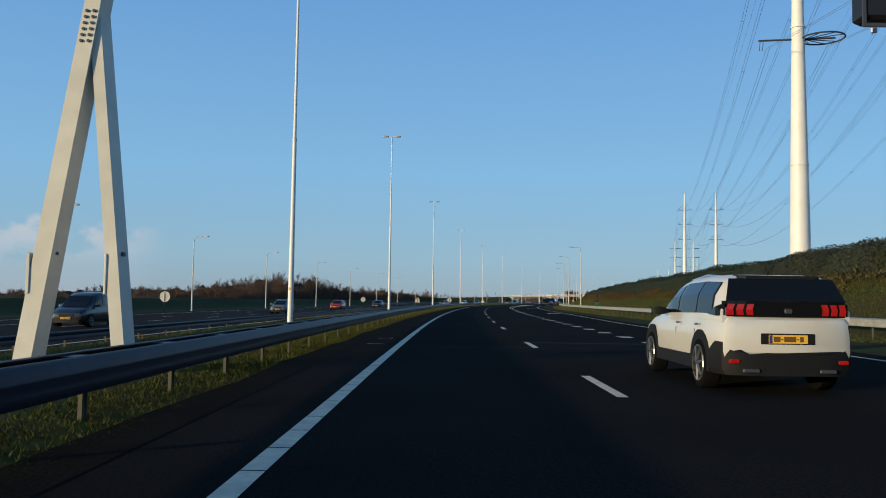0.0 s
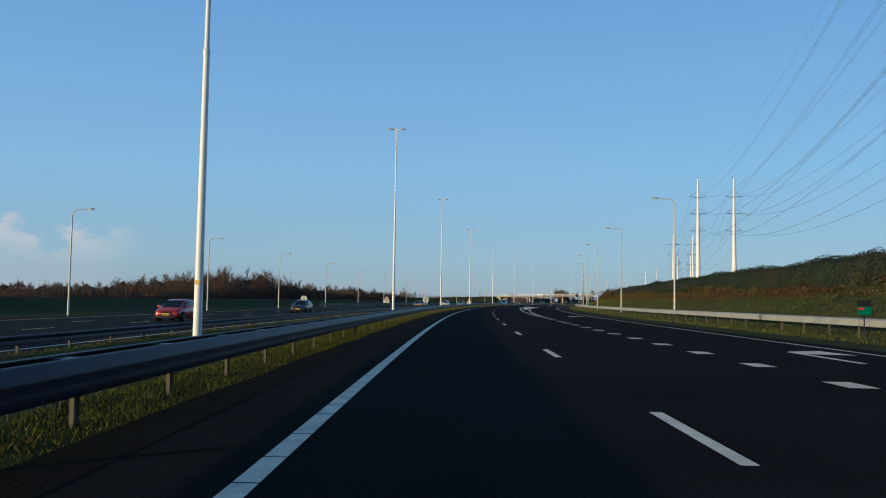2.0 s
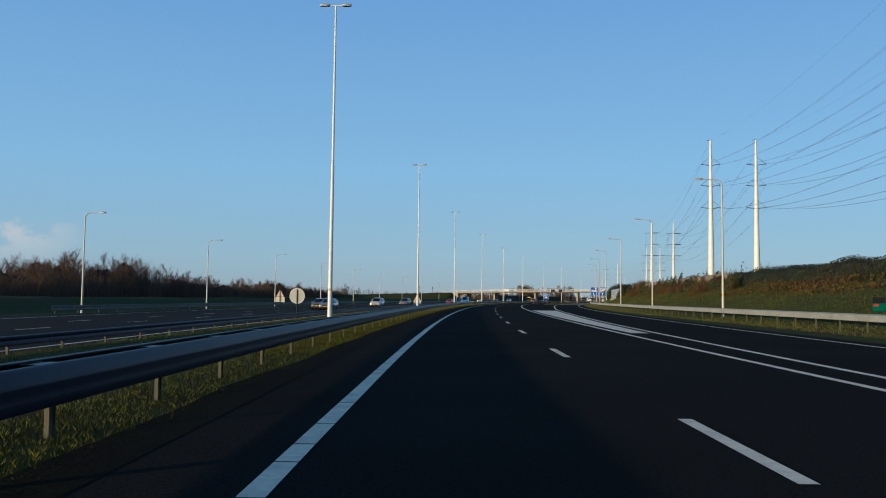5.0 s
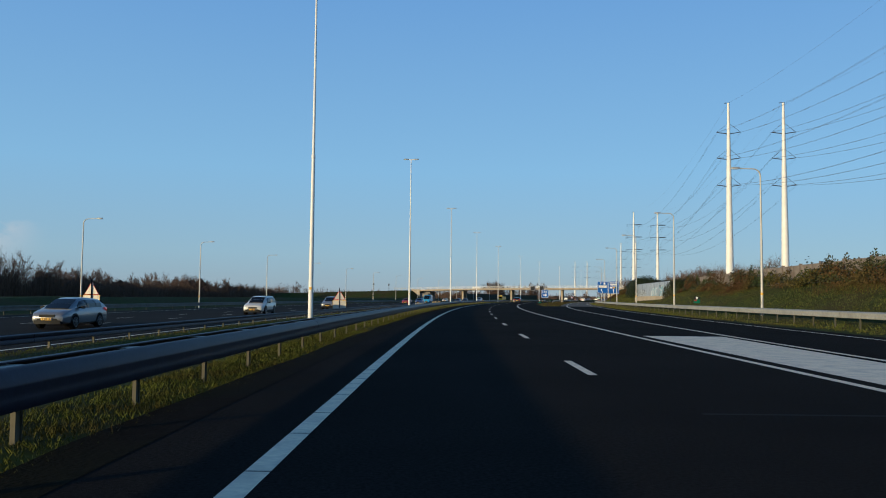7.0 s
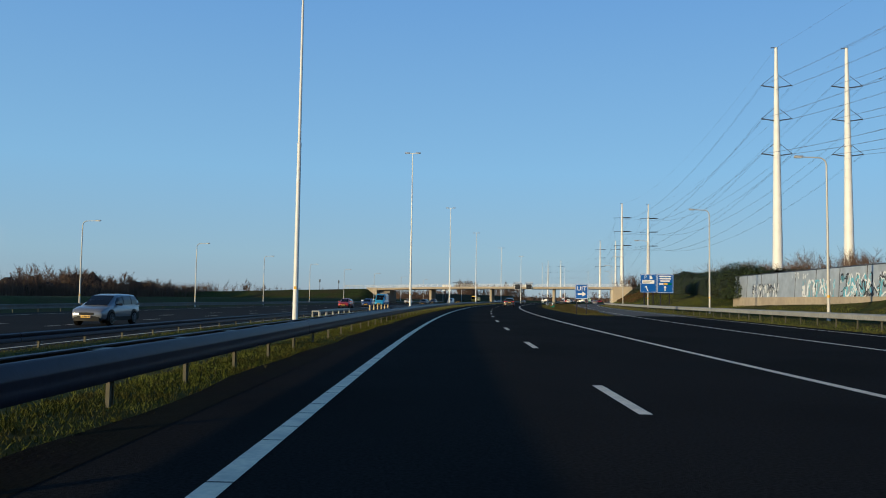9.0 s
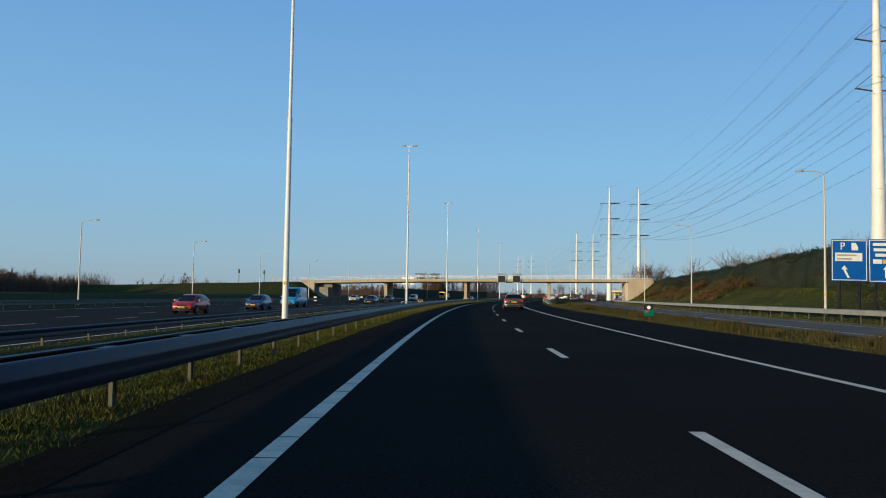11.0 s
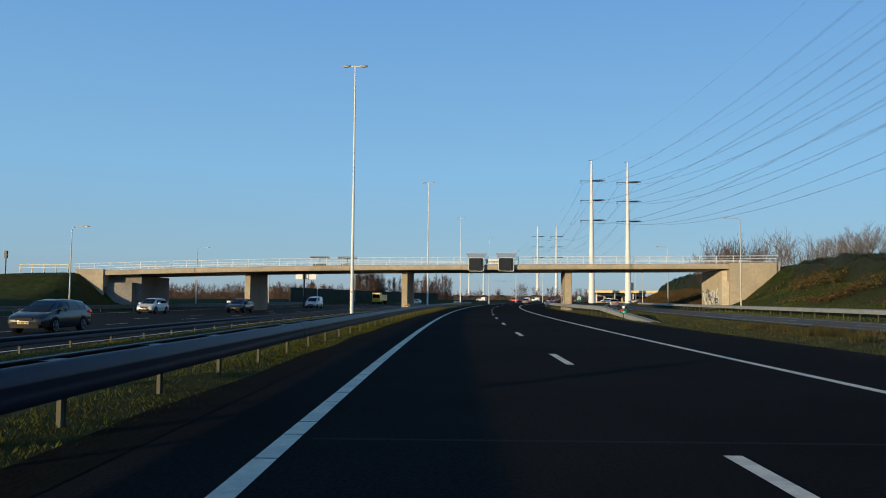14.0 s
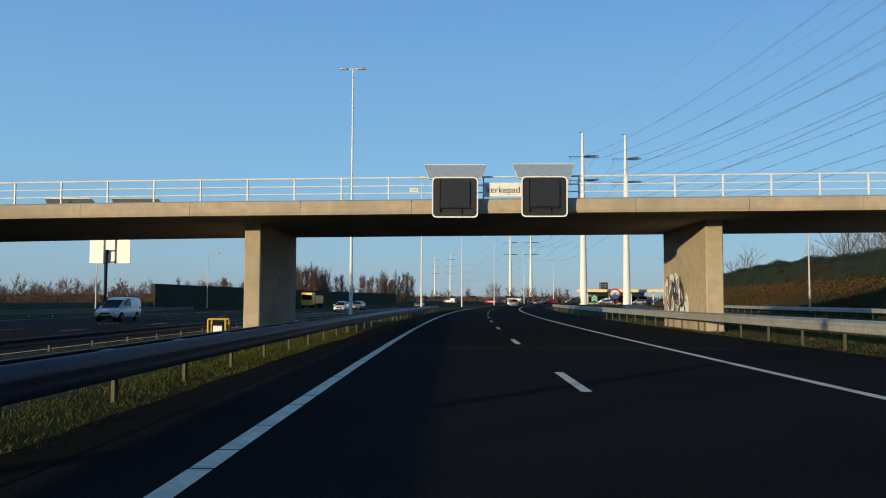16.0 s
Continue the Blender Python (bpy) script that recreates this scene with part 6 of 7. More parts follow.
# ---- service area beyond the bridge ----
def service_area():
    m = pose(238, 798, 0.0, 0, 0, -26)
    t = thing("fuel_canopy", m, "fuel station canopy with a lit cream fascia", "canopy")
    part("roof", box(-16, 16, -7, 7, 4.6, 5.0, 0.05), SIGNWHITE, t)
    part("fascia", join(box(-16.1, 16.1, -7.12, -7.0, 4.5, 5.5), box(-16.12, -16.0, -7.0, 7.0, 4.5, 5.5)), mat("canopy_fascia", (0.80, 0.58, 0.22), 0.5, scale=2, vary=0.08), t)
    for x in (-12, -4, 4, 12):
        part("column", box(x - 0.2, x + 0.2, -3.2, -2.8, -0.5, 4.6, 0.02), WHITERAIL, t)
        part("pump", box(x - 0.35, x + 0.35, 0.5, 1.2, -0.5, 1.8, 0.04), P_RED, t)
    s = thing("service_shop", m, "low pale service shop behind the canopy", "shop")
    part("wall", box(-14, 10, 10, 20, -0.6, 4.2), CONC, s)
    part("flat_roof", box(-14.3, 10.3, 9.7, 20.3, 4.2, 4.6, 0.04), DARKSTEEL, s)
    for x in range(-12, 10, 4):
        part("window", box(x, x + 3, 9.94, 10.02, 0.6, 3.0), GLASS, s)
    rnd = random.Random(8)
    cols = (P_WHITE, P_RED, P_SILVER, P_BLACK, P_WHITE, P_BLUE)
    for i in range(26):
        x, y = 172 + i * 2.9 + rnd.uniform(-1, 1), 786 + rnd.uniform(-16, 16) - i * 2.6
        car("hatch" if i % 3 else "box", cols[i % 6], pose(x, y, 0.25, 0, 0, rnd.uniform(40, 80)), "car parked at the service area", group="parked cars", detail=False)
    tw = thing("office_tower", pose(595, 1465, -1, 0, 0, -20), "distant grey office tower", "building")
    part("wall", box(-5, 5, -5, 5, 0, 26), mat("tower_wall", (0.16, 0.19, 0.22), 0.6, scale=0.3, vary=0.15), tw)
    for r in range(9):
        for c in range(3):
            part("window", box(-4.4 + c * 3.0, -1.8 + c * 3.0, -5.1, -4.9, 1.5 + r * 2.7, 3.3 + r * 2.7), GLASS, tw)


service_area()
for s0, s1, l in ((640, 700, -43.5), (700, 800, -45.5)):
    t = thing("noise_wall", at((s0 + s1) / 2, l, -0.6), "long dark noise wall beside the opposite carriageway", "noise wall", kind="structure")
    inv = at((s0 + s1) / 2, l, -0.6).inverted()
    s = s0
    while s < s1:
        e = min(s + 6, s1)
        v = [tuple(inv @ Vector(P(a, l + b, z))) for z in (-0.8, 3.40) for a, b in ((s, 0), (e - 0.05, 0), (e - 0.05, -0.25), (s, -0.25))]
        part("panel", (v, [(3, 2, 1, 0), (4, 5, 6, 7), (0, 1, 5, 4), (1, 2, 6, 5), (2, 3, 7, 6), (3, 0, 4, 7)]), LEAFCORE, t)
        s = e


# ---- vegetation ----
def raw(name, V, F, material):
    """A mesh straight from arrays: quads or triangles of one size."""
    me = bpy.data.meshes.new(name)
    k = F.shape[1]
    me.vertices.add(len(V))
    me.vertices.foreach_set("co", V.astype(np.float32).ravel())
    me.loops.add(F.size)
    me.loops.foreach_set("vertex_index", F.astype(np.int32).ravel())
    me.polygons.add(len(F))
    me.polygons.foreach_set("loop_start", np.arange(0, F.size, k, dtype=np.int32))
    me.polygons.foreach_set("loop_total", np.full(len(F), k, dtype=np.int32))
    me.update(calc_edges=True)
    me.validate()
    me.materials.append(material)
    return new(name, me)


rng = np.random.default_rng(7)


def spikes(a, b, w):
    """Tapering twigs from a to b, one thin triangle each."""
    d = b - a
    side = np.cross(d, rng.normal(size=d.shape))
    side *= (w / (np.linalg.norm(side, axis=1) + 1e-9))[:, None]
    return np.stack([a - side, a + side, b], 1)


def bare_wood(name, x, y, z, H, limbs, twigs, width, material, label, cat="woodland", spread=0.30):
    """Bare trees: trunks, limbs that fan out of them and fine twigs on every limb."""
    n = len(x)
    foot = np.stack([x, y, z], -1)
    top = foot + np.stack([rng.normal(scale=0.05, size=n) * H, rng.normal(scale=0.05, size=n) * H, H * 0.86], -1)
    T = [spikes(foot, top, width * 2.6 * np.sqrt(H / 10)), spikes(foot, top, width * 2.6 * np.sqrt(H / 10))]
    k = n * limbs
    o = np.repeat(np.arange(n), limbs)
    u = rng.uniform(0.16, 0.92, k) ** 0.9
    a = foot[o] + (top - foot)[o] * u[:, None]
    az = rng.uniform(0, 2 * np.pi, k)
    out = H[o] * spread * np.sin(np.pi * np.clip(0.25 + 0.72 * u, 0, 1)) * rng.uniform(0.5, 1.25, k)
    rise = H[o] * rng.uniform(0.10, 0.26, k)
    b = a + np.stack([np.cos(az) * out, np.sin(az) * out, rise], -1)
    T.append(spikes(a, b, np.full(k, width * 1.3)))
    m = k * twigs
    o2 = np.repeat(np.arange(k), twigs)
    c = a[o2] + (b - a)[o2] * rng.uniform(0.25, 1.0, (m, 1))
    L = H[o[o2]] * rng.uniform(0.05, 0.15, m)
    dv = rng.normal(size=(m, 3)) * np.array((0.8, 0.8, 0.55)) + np.array((0, 0, 0.75)) + (b - a)[o2] / (np.linalg.norm((b - a)[o2], axis=1, keepdims=True)) * 0.5
    dv /= np.linalg.norm(dv, axis=1, keepdims=True)
    T.append(spikes(c, c + dv * L[:, None], width * rng.uniform(0.35, 0.7, m)))
    V = np.concatenate(T).reshape(-1, 3)
    return tagged(raw(name, V, np.arange(len(V)).reshape(-1, 3), material), label, cat, kind="stuff")


WOOD_S = (60, 190, 225, 250, 267, 293, 328, 342, 360, 383, 398, 412, 420, 430, 442, 462, 480, 495, 506, 522, 531, 545, 562, 590)
WOOD_H = (3.5, 3.5, 3.5, 4.5, 6.0, 5.2, 7.6, 9.6, 10.0, 12.4, 14.8, 14.4, 12.2, 10.4, 10.0, 9.2, 8.0, 6.8, 8.8, 10.8, 8.4, 8.2, 6.0, 5.0)   # height of the wood along the road
n = 1100
s_ = rng.uniform(70, 590, n)
l_ = -rng.uniform(106, 138, n)
q_ = PA(s_, l_, np.full(n, -1.2))
bare_wood("woodland", q_[:, 0], q_[:, 1], q_[:, 2], np.interp(s_, WOOD_S, WOOD_H) * (0.60 + 0.48 * rng.uniform(0, 1, n) ** 1.4), 24, 22, 0.056, BARK, "bare brown winter woodland beyond the opposite carriageway")
# far belts of trees along the horizon ahead
n = 420
u_ = rng.uniform(0, 1, n)
x_, y_ = -160 + 620 * u_ + rng.uniform(-8, 8, n), 1010 - 190 * np.abs(u_ - 0.45) + rng.uniform(-25, 25, n)
hh = np.array([0.72 + 0.75 * noise.noise(Vector((a * 0.022, b * 0.022, 5.0))) for a, b in zip(x_, y_)])
bare_wood("far_trees", x_, y_, np.full(n, -1.2), 11.5 * np.clip(hh, 0.35, 1.3) * rng.uniform(0.7, 1.05, n), 16, 9, 0.10, BARK, "distant belt of bare brown trees on the horizon", "trees")
n = 460
s_, l_ = rng.uniform(610, 900, n), -rng.uniform(56, 118, n)
q_ = PA(s_, l_, np.full(n, -1.2))
bare_wood("far_trees", q_[:, 0], q_[:, 1], q_[:, 2], np.interp(s_, (610, 700, 760, 900), (6.0, 7.0, 8.0, 6.0)) * rng.uniform(0.55, 1.0, n), 18, 12, 0.055, BARK, "bare brown trees behind the noise wall", "trees")
for s0, h0, k in ((772.0, 13.0, 14), (784.0, 13.6, 16), (833.0, 12.6, 14), (856.0, 13.8, 14), (712.0, 7.6, 10)):
    s_, l_ = s0 + rng.normal(scale=5.0, size=k), -rng.uniform(58, 74, k)
    q_ = PA(s_, l_, np.full(k, -1.2))
    bare_wood("poplar_group", q_[:, 0], q_[:, 1], q_[:, 2], h0 * rng.uniform(0.75, 1.05, k), 34, 16, 0.06, BARK, "group of tall narrow bare trees", "trees", 0.16)


def bank_mass(name, places, material, label, cat):
    """Dense rounded undergrowth: bumpy low mounds joined into one."""
    V, F, o = [], [], 0
    nu, nv = 9, 5
    for x, y, z, rx, rz in places:
        th = np.linspace(0, 2 * np.pi, nu, endpoint=False)
        ph = np.linspace(0, np.pi / 2, nv)
        T_, H_ = np.meshgrid(th, ph, indexing="ij")
        jit = 1 + rng.uniform(-0.22, 0.22, T_.shape)
        v = np.stack([x + rx * np.cos(T_) * np.cos(H_) * jit, y + rx * np.sin(T_) * np.cos(H_) * jit, z + rz * np.sin(H_) * jit], -1).reshape(-1, 3)
        f = np.array([(i * nv + j, ((i + 1) % nu) * nv + j, ((i + 1) % nu) * nv + j + 1, i * nv + j + 1) for i in range(nu) for j in range(nv - 1)])
        V.append(v)
        F.append(f + o)
        o += len(v)
    return tagged(raw(name, np.concatenate(V), np.concatenate(F), material), label, cat, kind="stuff")


def thicket(name, x, y, z, h, width, material, label):
    """Dense upright twigs: thin leaning blades joined into one."""
    k = len(x)
    a = rng.uniform(0, 2 * np.pi, k)
    lean = rng.normal(scale=0.16, size=(k, 2))
    w = np.stack([np.cos(a), np.sin(a), np.zeros(k)], -1) * (width * rng.uniform(0.5, 1.4, k))[:, None]
    base = np.stack([x, y, z], -1)
    tip = base + np.stack([lean[:, 0] * h, lean[:, 1] * h, h], -1)
    mid = base * 0.45 + tip * 0.55 + np.stack([rng.normal(scale=0.15, size=k), rng.normal(scale=0.15, size=k), np.zeros(k)], -1)
    V = np.stack([base - w, base + w, mid + w * 0.6, mid - w * 0.6, tip], 1).reshape(-1, 3)
    o = np.arange(k)[:, None] * 5
    F = np.concatenate([o + np.array((0, 1, 2)), o + np.array((0, 2, 3)), o + np.array((3, 2, 4))])
    return tagged(raw(name, V, F, material), label, "undergrowth", kind="stuff")


def clumpy(x, y):
    return np.array([0.5 + 0.5 * noise.noise(Vector((a * 0.09, b * 0.09, 2.0))) + 0.3 * noise.noise(Vector((a * 0.3, b * 0.3, 7.0))) for a, b in zip(x, y)])


n = 60000
s_ = rng.uniform(40, 590, n)
l_ = -rng.uniform(103, 136, n)
q_ = PA(s_, l_, ground_z(s_, l_) - 0.3)
h_ = np.interp(s_, WOOD_S, WOOD_H) * 0.80 * (0.55 + 0.6 * clumpy(q_[:, 0], q_[:, 1])) * rng.uniform(0.5, 1.05, n)
thicket("thicket", q_[:, 0], q_[:, 1], q_[:, 2], h_, 0.045, BARK, "dense brown winter thicket of upright twigs")
n = 16000
s_ = rng.uniform(600, 860, n)
q_ = PA(s_, -rng.uniform(58, 120, n), np.full(n, -1.3))
thicket("thicket", q_[:, 0], q_[:, 1], q_[:, 2], 2.6 * (0.35 + 0.85 * clumpy(q_[:, 0], q_[:, 1])), 0.05, BARK, "dense brown winter thicket of upright twigs")
n = 26000
u_ = rng.uniform(0, 1, n)
x_, y_ = -170 + 640 * u_, 1000 - 190 * np.abs(u_ - 0.45) + rng.uniform(-30, 30, n)
thicket("far_thicket", x_, y_, np.full(n, -1.5), 6.0 * (0.4 + 0.8 * clumpy(x_ * 0.6, y_ * 0.6)), 0.22, BARK, "distant brown belt of bare thicket")
pl = []
for i in range(330):
    s = rng.uniform(60, 590)
    x, y, _ = P(s, -rng.uniform(112, 138))
    pl.append((x, y, -1.3, rng.uniform(3, 6), float(np.interp(s, WOOD_S, WOOD_H)) * rng.uniform(0.45, 0.72)))
for i in range(330):
    u = rng.uniform(0, 1)
    pl.append((-170 + 640 * u, 1000 - 190 * abs(u - 0.45) + rng.uniform(-10, 20), -1.5, rng.uniform(6, 12), rng.uniform(2.5, 5.0)))
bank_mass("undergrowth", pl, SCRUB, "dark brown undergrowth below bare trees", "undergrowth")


def leaves(name, pts, nrm, size, material, label, cat, up=0.35):
    """Small bent leaf clumps on a surface: two triangles each."""
    n = len(pts)
    a = rng.normal(size=(n, 3))
    t1 = np.cross(nrm, a)
    t1 /= np.linalg.norm(t1, axis=1, keepdims=True) + 1e-9
    t2 = np.cross(nrm, t1) + nrm * rng.uniform(-0.6, 0.6, (n, 1)) + np.array((0, 0, up))
    t2 /= np.linalg.norm(t2, axis=1, keepdims=True) + 1e-9
    sz = (size * rng.uniform(0.5, 1.4, n))[:, None]
    q = np.stack([pts, pts + (t1 * 0.5 + t2 * 0.5) * sz, pts + t2 * sz * 1.15, pts + (-t1 * 0.5 + t2 * 0.5) * sz], 1)
    V = q.reshape(-1, 3)
    F = np.arange(4 * n).reshape(n, 4)
    return tagged(raw(name, V, F, material), label, cat, kind="stuff")


def hedge_top(s):
    return np.interp(s, (20, 74, 113, 180, 224, 265, 300, 330, 345, 384, 400, 430, 455, 480, 520, 556, 590, 640, 730), (5.2, 4.9, 4.55, 4.2, 4.1, 4.0, 3.9, 4.2, 4.3, 4.5, 4.6, 5.6, 6.2, 5.7, 5.4, 5.7, 5.6, 6.4, 5.0))


def hedge_base(s):
    """Offset from the rail and height of the foot of the ivy."""
    return np.interp(s, (20, 120, 330, 384, 400, 420, 560), (7.4, 8.0, 7.0, 7.0, 7.0, 8.2, 8.4))


def hedge():
    segs = ((20, 256), (383, 557), (580, 730))
    pts, nrm = [], []
    for a, b in segs:
        ss = steps(a, b, 1.5)
        # core
        prof = ((0.0, 0.0), (0.10, 0.45), (0.45, 0.80), (1.1, 0.97), (2.6, 1.0), (4.5, 0.9), (6.0, 0.0))
        V = []
        for s in ss:
            zb = float(ground_z(s, rail_r(s) + hedge_base(s))) - 0.3
            for j, (dl, u) in enumerate(prof):
                w = (0.50 if s < 400 else 0.85) * noise.noise(Vector((s * 0.22, j * 0.9, 1.0))) + 0.28 * noise.noise(Vector((s * 1.1, j * 1.7, 5.0)))
                zz = zb + (hedge_top(s) - 0.18 - zb) * u + (w if u > 0.3 else 0)
                V.append(P(s, rail_r(s) + hedge_base(s) + 0.15 + dl + (w * 0.8 if u < 0.9 else 0), zz))
        n = len(prof)
        F = [(i * n + j, i * n + j + 1, (i + 1) * n + j + 1, (i + 1) * n + j) for i in range(len(ss) - 1) for j in range(n - 1)]
        V, F = np.array(V), np.array(F)
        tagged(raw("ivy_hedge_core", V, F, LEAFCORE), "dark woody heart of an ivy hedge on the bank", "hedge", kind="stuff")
        # leaf clumps on the near face and top
        quad = V[F]
        face = np.array([f for f in range(len(F)) if f % (n - 1) < 5])
        cnt = int((b - a) * 720)
        pick = rng.choice(face, cnt)
        u, v = rng.uniform(0, 1, (cnt, 1)), rng.uniform(0, 1, (cnt, 1))
        q = quad[pick]
        p = (q[:, 0] * (1 - u) + q[:, 3] * u) * (1 - v) + (q[:, 1] * (1 - u) + q[:, 2] * u) * v
        nn = np.cross(q[:, 1] - q[:, 0], q[:, 3] - q[:, 0])
        nn /= np.linalg.norm(nn, axis=1, keepdims=True) + 1e-9
        flip = np.sign(nn[:, 2:3] + 1e-3)
        nn = nn * np.where(np.abs(nn[:, 2:3]) > 0.2, flip, 1)
        left = -np.stack([np.cos(np.full(cnt, -0.15)), np.sin(np.full(cnt, -0.15)), np.zeros(cnt)], -1)
        nn = np.where((nn * left).sum(1, keepdims=True) < -0.3, -nn, nn)
        pts.append(p + nn * rng.uniform(-0.02, 0.28, (cnt, 1)) ** 1.0)
        nrm.append(nn)
    leaves("ivy_hedge", np.concatenate(pts), np.concatenate(nrm), 0.105, LEAF, "dense dark green and rusty ivy hedge along the bank top", "hedge")


hedge()


def slope_shrubs(name, n, s0, s1, d0, d1, h0, h1, size, material, label, patch):
    """Leafy scrub on the bank between two offsets from the hedge foot, gathered in patches."""
    s = rng.uniform(s0, s1, n)
    u = rng.uniform(0, 1, n)
    keep = np.array([noise.noise(Vector((a * patch, b * 2.0, 4.0))) for a, b in zip(s, u)]) > -0.05
    s, u = s[keep], u[keep]
    d = rail_r(s) + hedge_base(s) + d0 + (d1 - d0) * u
    lump = np.array([0.55 + 0.45 * noise.noise(Vector((a * 0.5, b * 0.9, 6.0))) for a, b in zip(s, d)])
    z = ground_z(s, d) + (h0 + (h1 - h0) * u) * lump * rng.uniform(0.0, 1.0, len(s)) ** 0.45
    nn = rng.normal(size=(len(s), 3)) * 0.5 + np.array((-0.7, -0.2, 0.6))
    nn /= np.linalg.norm(nn, axis=1, keepdims=True)
    leaves(name, PA(s, d, z), nn, size, material, label, "shrubs")


slope_shrubs("wall_vines", 26000, 250, 350, -0.9, 0.42, 0.5, 2.7, 0.12, RUSTGRASS, "dry rusty vines growing up the weathered wall", 0.16)
slope_shrubs("wall_ivy", 34000, 250, 350, -0.4, 0.45, 0.6, 3.0, 0.12, LEAF, "dark ivy patches on the weathered wall", 0.10)
slope_shrubs("rusty_shrubs", 42000, 462, 556, -5.0, 0.6, 0.5, 2.2, 0.13, RUSTGRASS, "rusty brown bramble shrubs on the bank before the viaduct", 0.09)
slope_shrubs("bank_scrub", 26000, 40, 250, -2.2, 0.3, 0.3, 0.9, 0.12, RUSTGRASS, "low brown scrub along the hedge foot", 0.07)
slope_shrubs("far_bank_scrub", 30000, 578, 725, -6.0, 0.3, 0.3, 1.0, 0.13, RUSTGRASS, "brown scrub on the bank beyond the viaduct", 0.06)
# bush beside the noise wall and shrubs on the slope
pts, nrm = [], []
for s0, l0, rr, hh in ((386, 29.5, 3.4, 3.2), (393, 30.5, 3.6, 3.6), (400, 31.5, 3.4, 3.2), (350.5, 28.0, 1.6, 2.4), (347, 28.2, 1.5, 2.2), (425, 33.5, 2.5, 2.0), (500, 34.5, 2.6, 1.7), (515, 35.0, 2.6, 1.8), (527, 35.4, 2.4, 1.6)):
    z0 = float(ground_z(s0, l0))
    k = int(2200 * rr)
    d = rng.normal(size=(k, 3))
    d[:, 2] = np.abs(d[:, 2])
    d /= np.linalg.norm(d, axis=1, keepdims=True)
    c = np.array(P(s0, l0, z0 - 0.3))
    pts.append(c + d * np.array((rr, rr, hh)) * rng.uniform(0.72, 1.05, (k, 1)))
    nrm.append(d)
leaves("shrubs", np.concatenate(pts), np.concatenate(nrm), 0.14, LEAF, "dense dark shrubs on the bank beside the noise wall", "shrubs")


def grass(name, n, sl, h, material, label, blades=3, fine=False):
    """Tufts of narrow leaning blades."""
    s, l = sl(n)
    z = ground_z(s, l) - 0.02
    base = np.repeat(PA(s, l, z), blades, 0)
    k = len(base)
    base[:, :2] += rng.normal(scale=0.035, size=(k, 2))
    a = rng.uniform(0, 2 * np.pi, k)
    hh = (h * rng.uniform(0.45, 1.35, k))[:, None]
    lean = rng.uniform(0.1, 0.7, (k, 1))
    dirv = np.stack([np.cos(a), np.sin(a), np.zeros(k)], -1)
    w = np.stack([-np.sin(a), np.cos(a), np.zeros(k)], -1) * (0.003 + 0.016 * hh)
    up = np.array((0, 0, 1.0))
    mid = base + up * hh * 0.6 + dirv * hh * lean * 0.3
    tip = base + up * hh + dirv * hh * lean
    if fine:
        V = np.stack([base - w, base + w, mid + w * 0.6, tip], 1).reshape(-1, 3)
        o = np.arange(k)[:, None] * 4
        F = np.concatenate([o + np.array((0, 1, 2)), o + np.array((0, 2, 3))])
    else:
        V = np.stack([base - w * 1.2, base + w * 1.2, tip], 1).reshape(-1, 3)
        F = np.arange(3 * k).reshape(k, 3)
    return tagged(raw(name, V, F, material), label, "grass", kind="stuff")


grass("verge_grass", 175000, lambda n: (rng.uniform(8, 560, n), -1.55 - 1.6 * rng.beta(1.4, 1.0, n)), 0.062, VERGEM, "short mown verge grass between guard rail and asphalt", fine=True)
grass("median_grass", 110000, lambda n: (rng.uniform(8, 600, n), rng.uniform(-9.6, -2.75, n)), 0.10, GRASSM, "rough green median grass")
grass("median_dry_grass", 9000, lambda n: (rng.uniform(8, 600, n), rng.uniform(-9.6, -1.6, n)), 0.11, DRYGRASS, "dry straw-coloured grass tufts in the median")


def bankpos(n):
    s = rng.uniform(40, 560, n)
    return s, rail_r(s) - 1.4 + rng.uniform(0, 1, n) * (hedge_base(s) + 1.2)


grass("bank_grass", 150000, bankpos, 0.12, GRASSM, "long green grass on the bank below the hedge")
grass("bank_dry_grass", 40000, bankpos, 0.14, DRYGRASS, "dry brown grass on the bank")


def farbankpos(n):
    s = rng.uniform(574, 724, n)
    return s, rail_r(s) + 0.8 + rng.uniform(0, 1, n) * 7.4


grass("far_bank_bracken", 24000, farbankpos, 0.34, RUSTGRASS, "rusty brown bracken and grass on the bank beyond the viaduct")


def rustpos(n):
    s = np.clip(rng.choice(np.array((48, 66, 92, 104, 131, 150, 158, 196, 231, 262, 290, 318)), n) + rng.normal(scale=4.0, size=n), 30, 345)
    return s, rail_r(s) + 4.6 + 2.8 * rng.beta(2.2, 1.0, n)


grass("bank_bracken", 24000, rustpos, 0.20, RUSTGRASS, "rusty brown bracken along the foot of the hedge")


def tuftpos(n):
    s = np.repeat(rng.uniform(385, 505, n // 60 + 1), 60)[:n] + rng.normal(scale=0.35, size=n)
    hi = tab(EXIT_L, s) - 1.2
    lo = np.maximum(11.3, hi - 4.5)
    u = np.repeat(rng.uniform(0.1, 0.95, n // 60 + 1), 60)[:n]
    return s, lo + (hi - lo) * u + rng.normal(scale=0.22, size=n)


def islandpos(n):
    s = rng.uniform(374, 600, n)
    lo = np.interp(s, (374, 440, 600), (11.2, 10.3, 11.3))
    hi = tab(EXIT_L, s) - 1.1
    return s, lo + (hi - lo) * rng.uniform(0, 1, n)


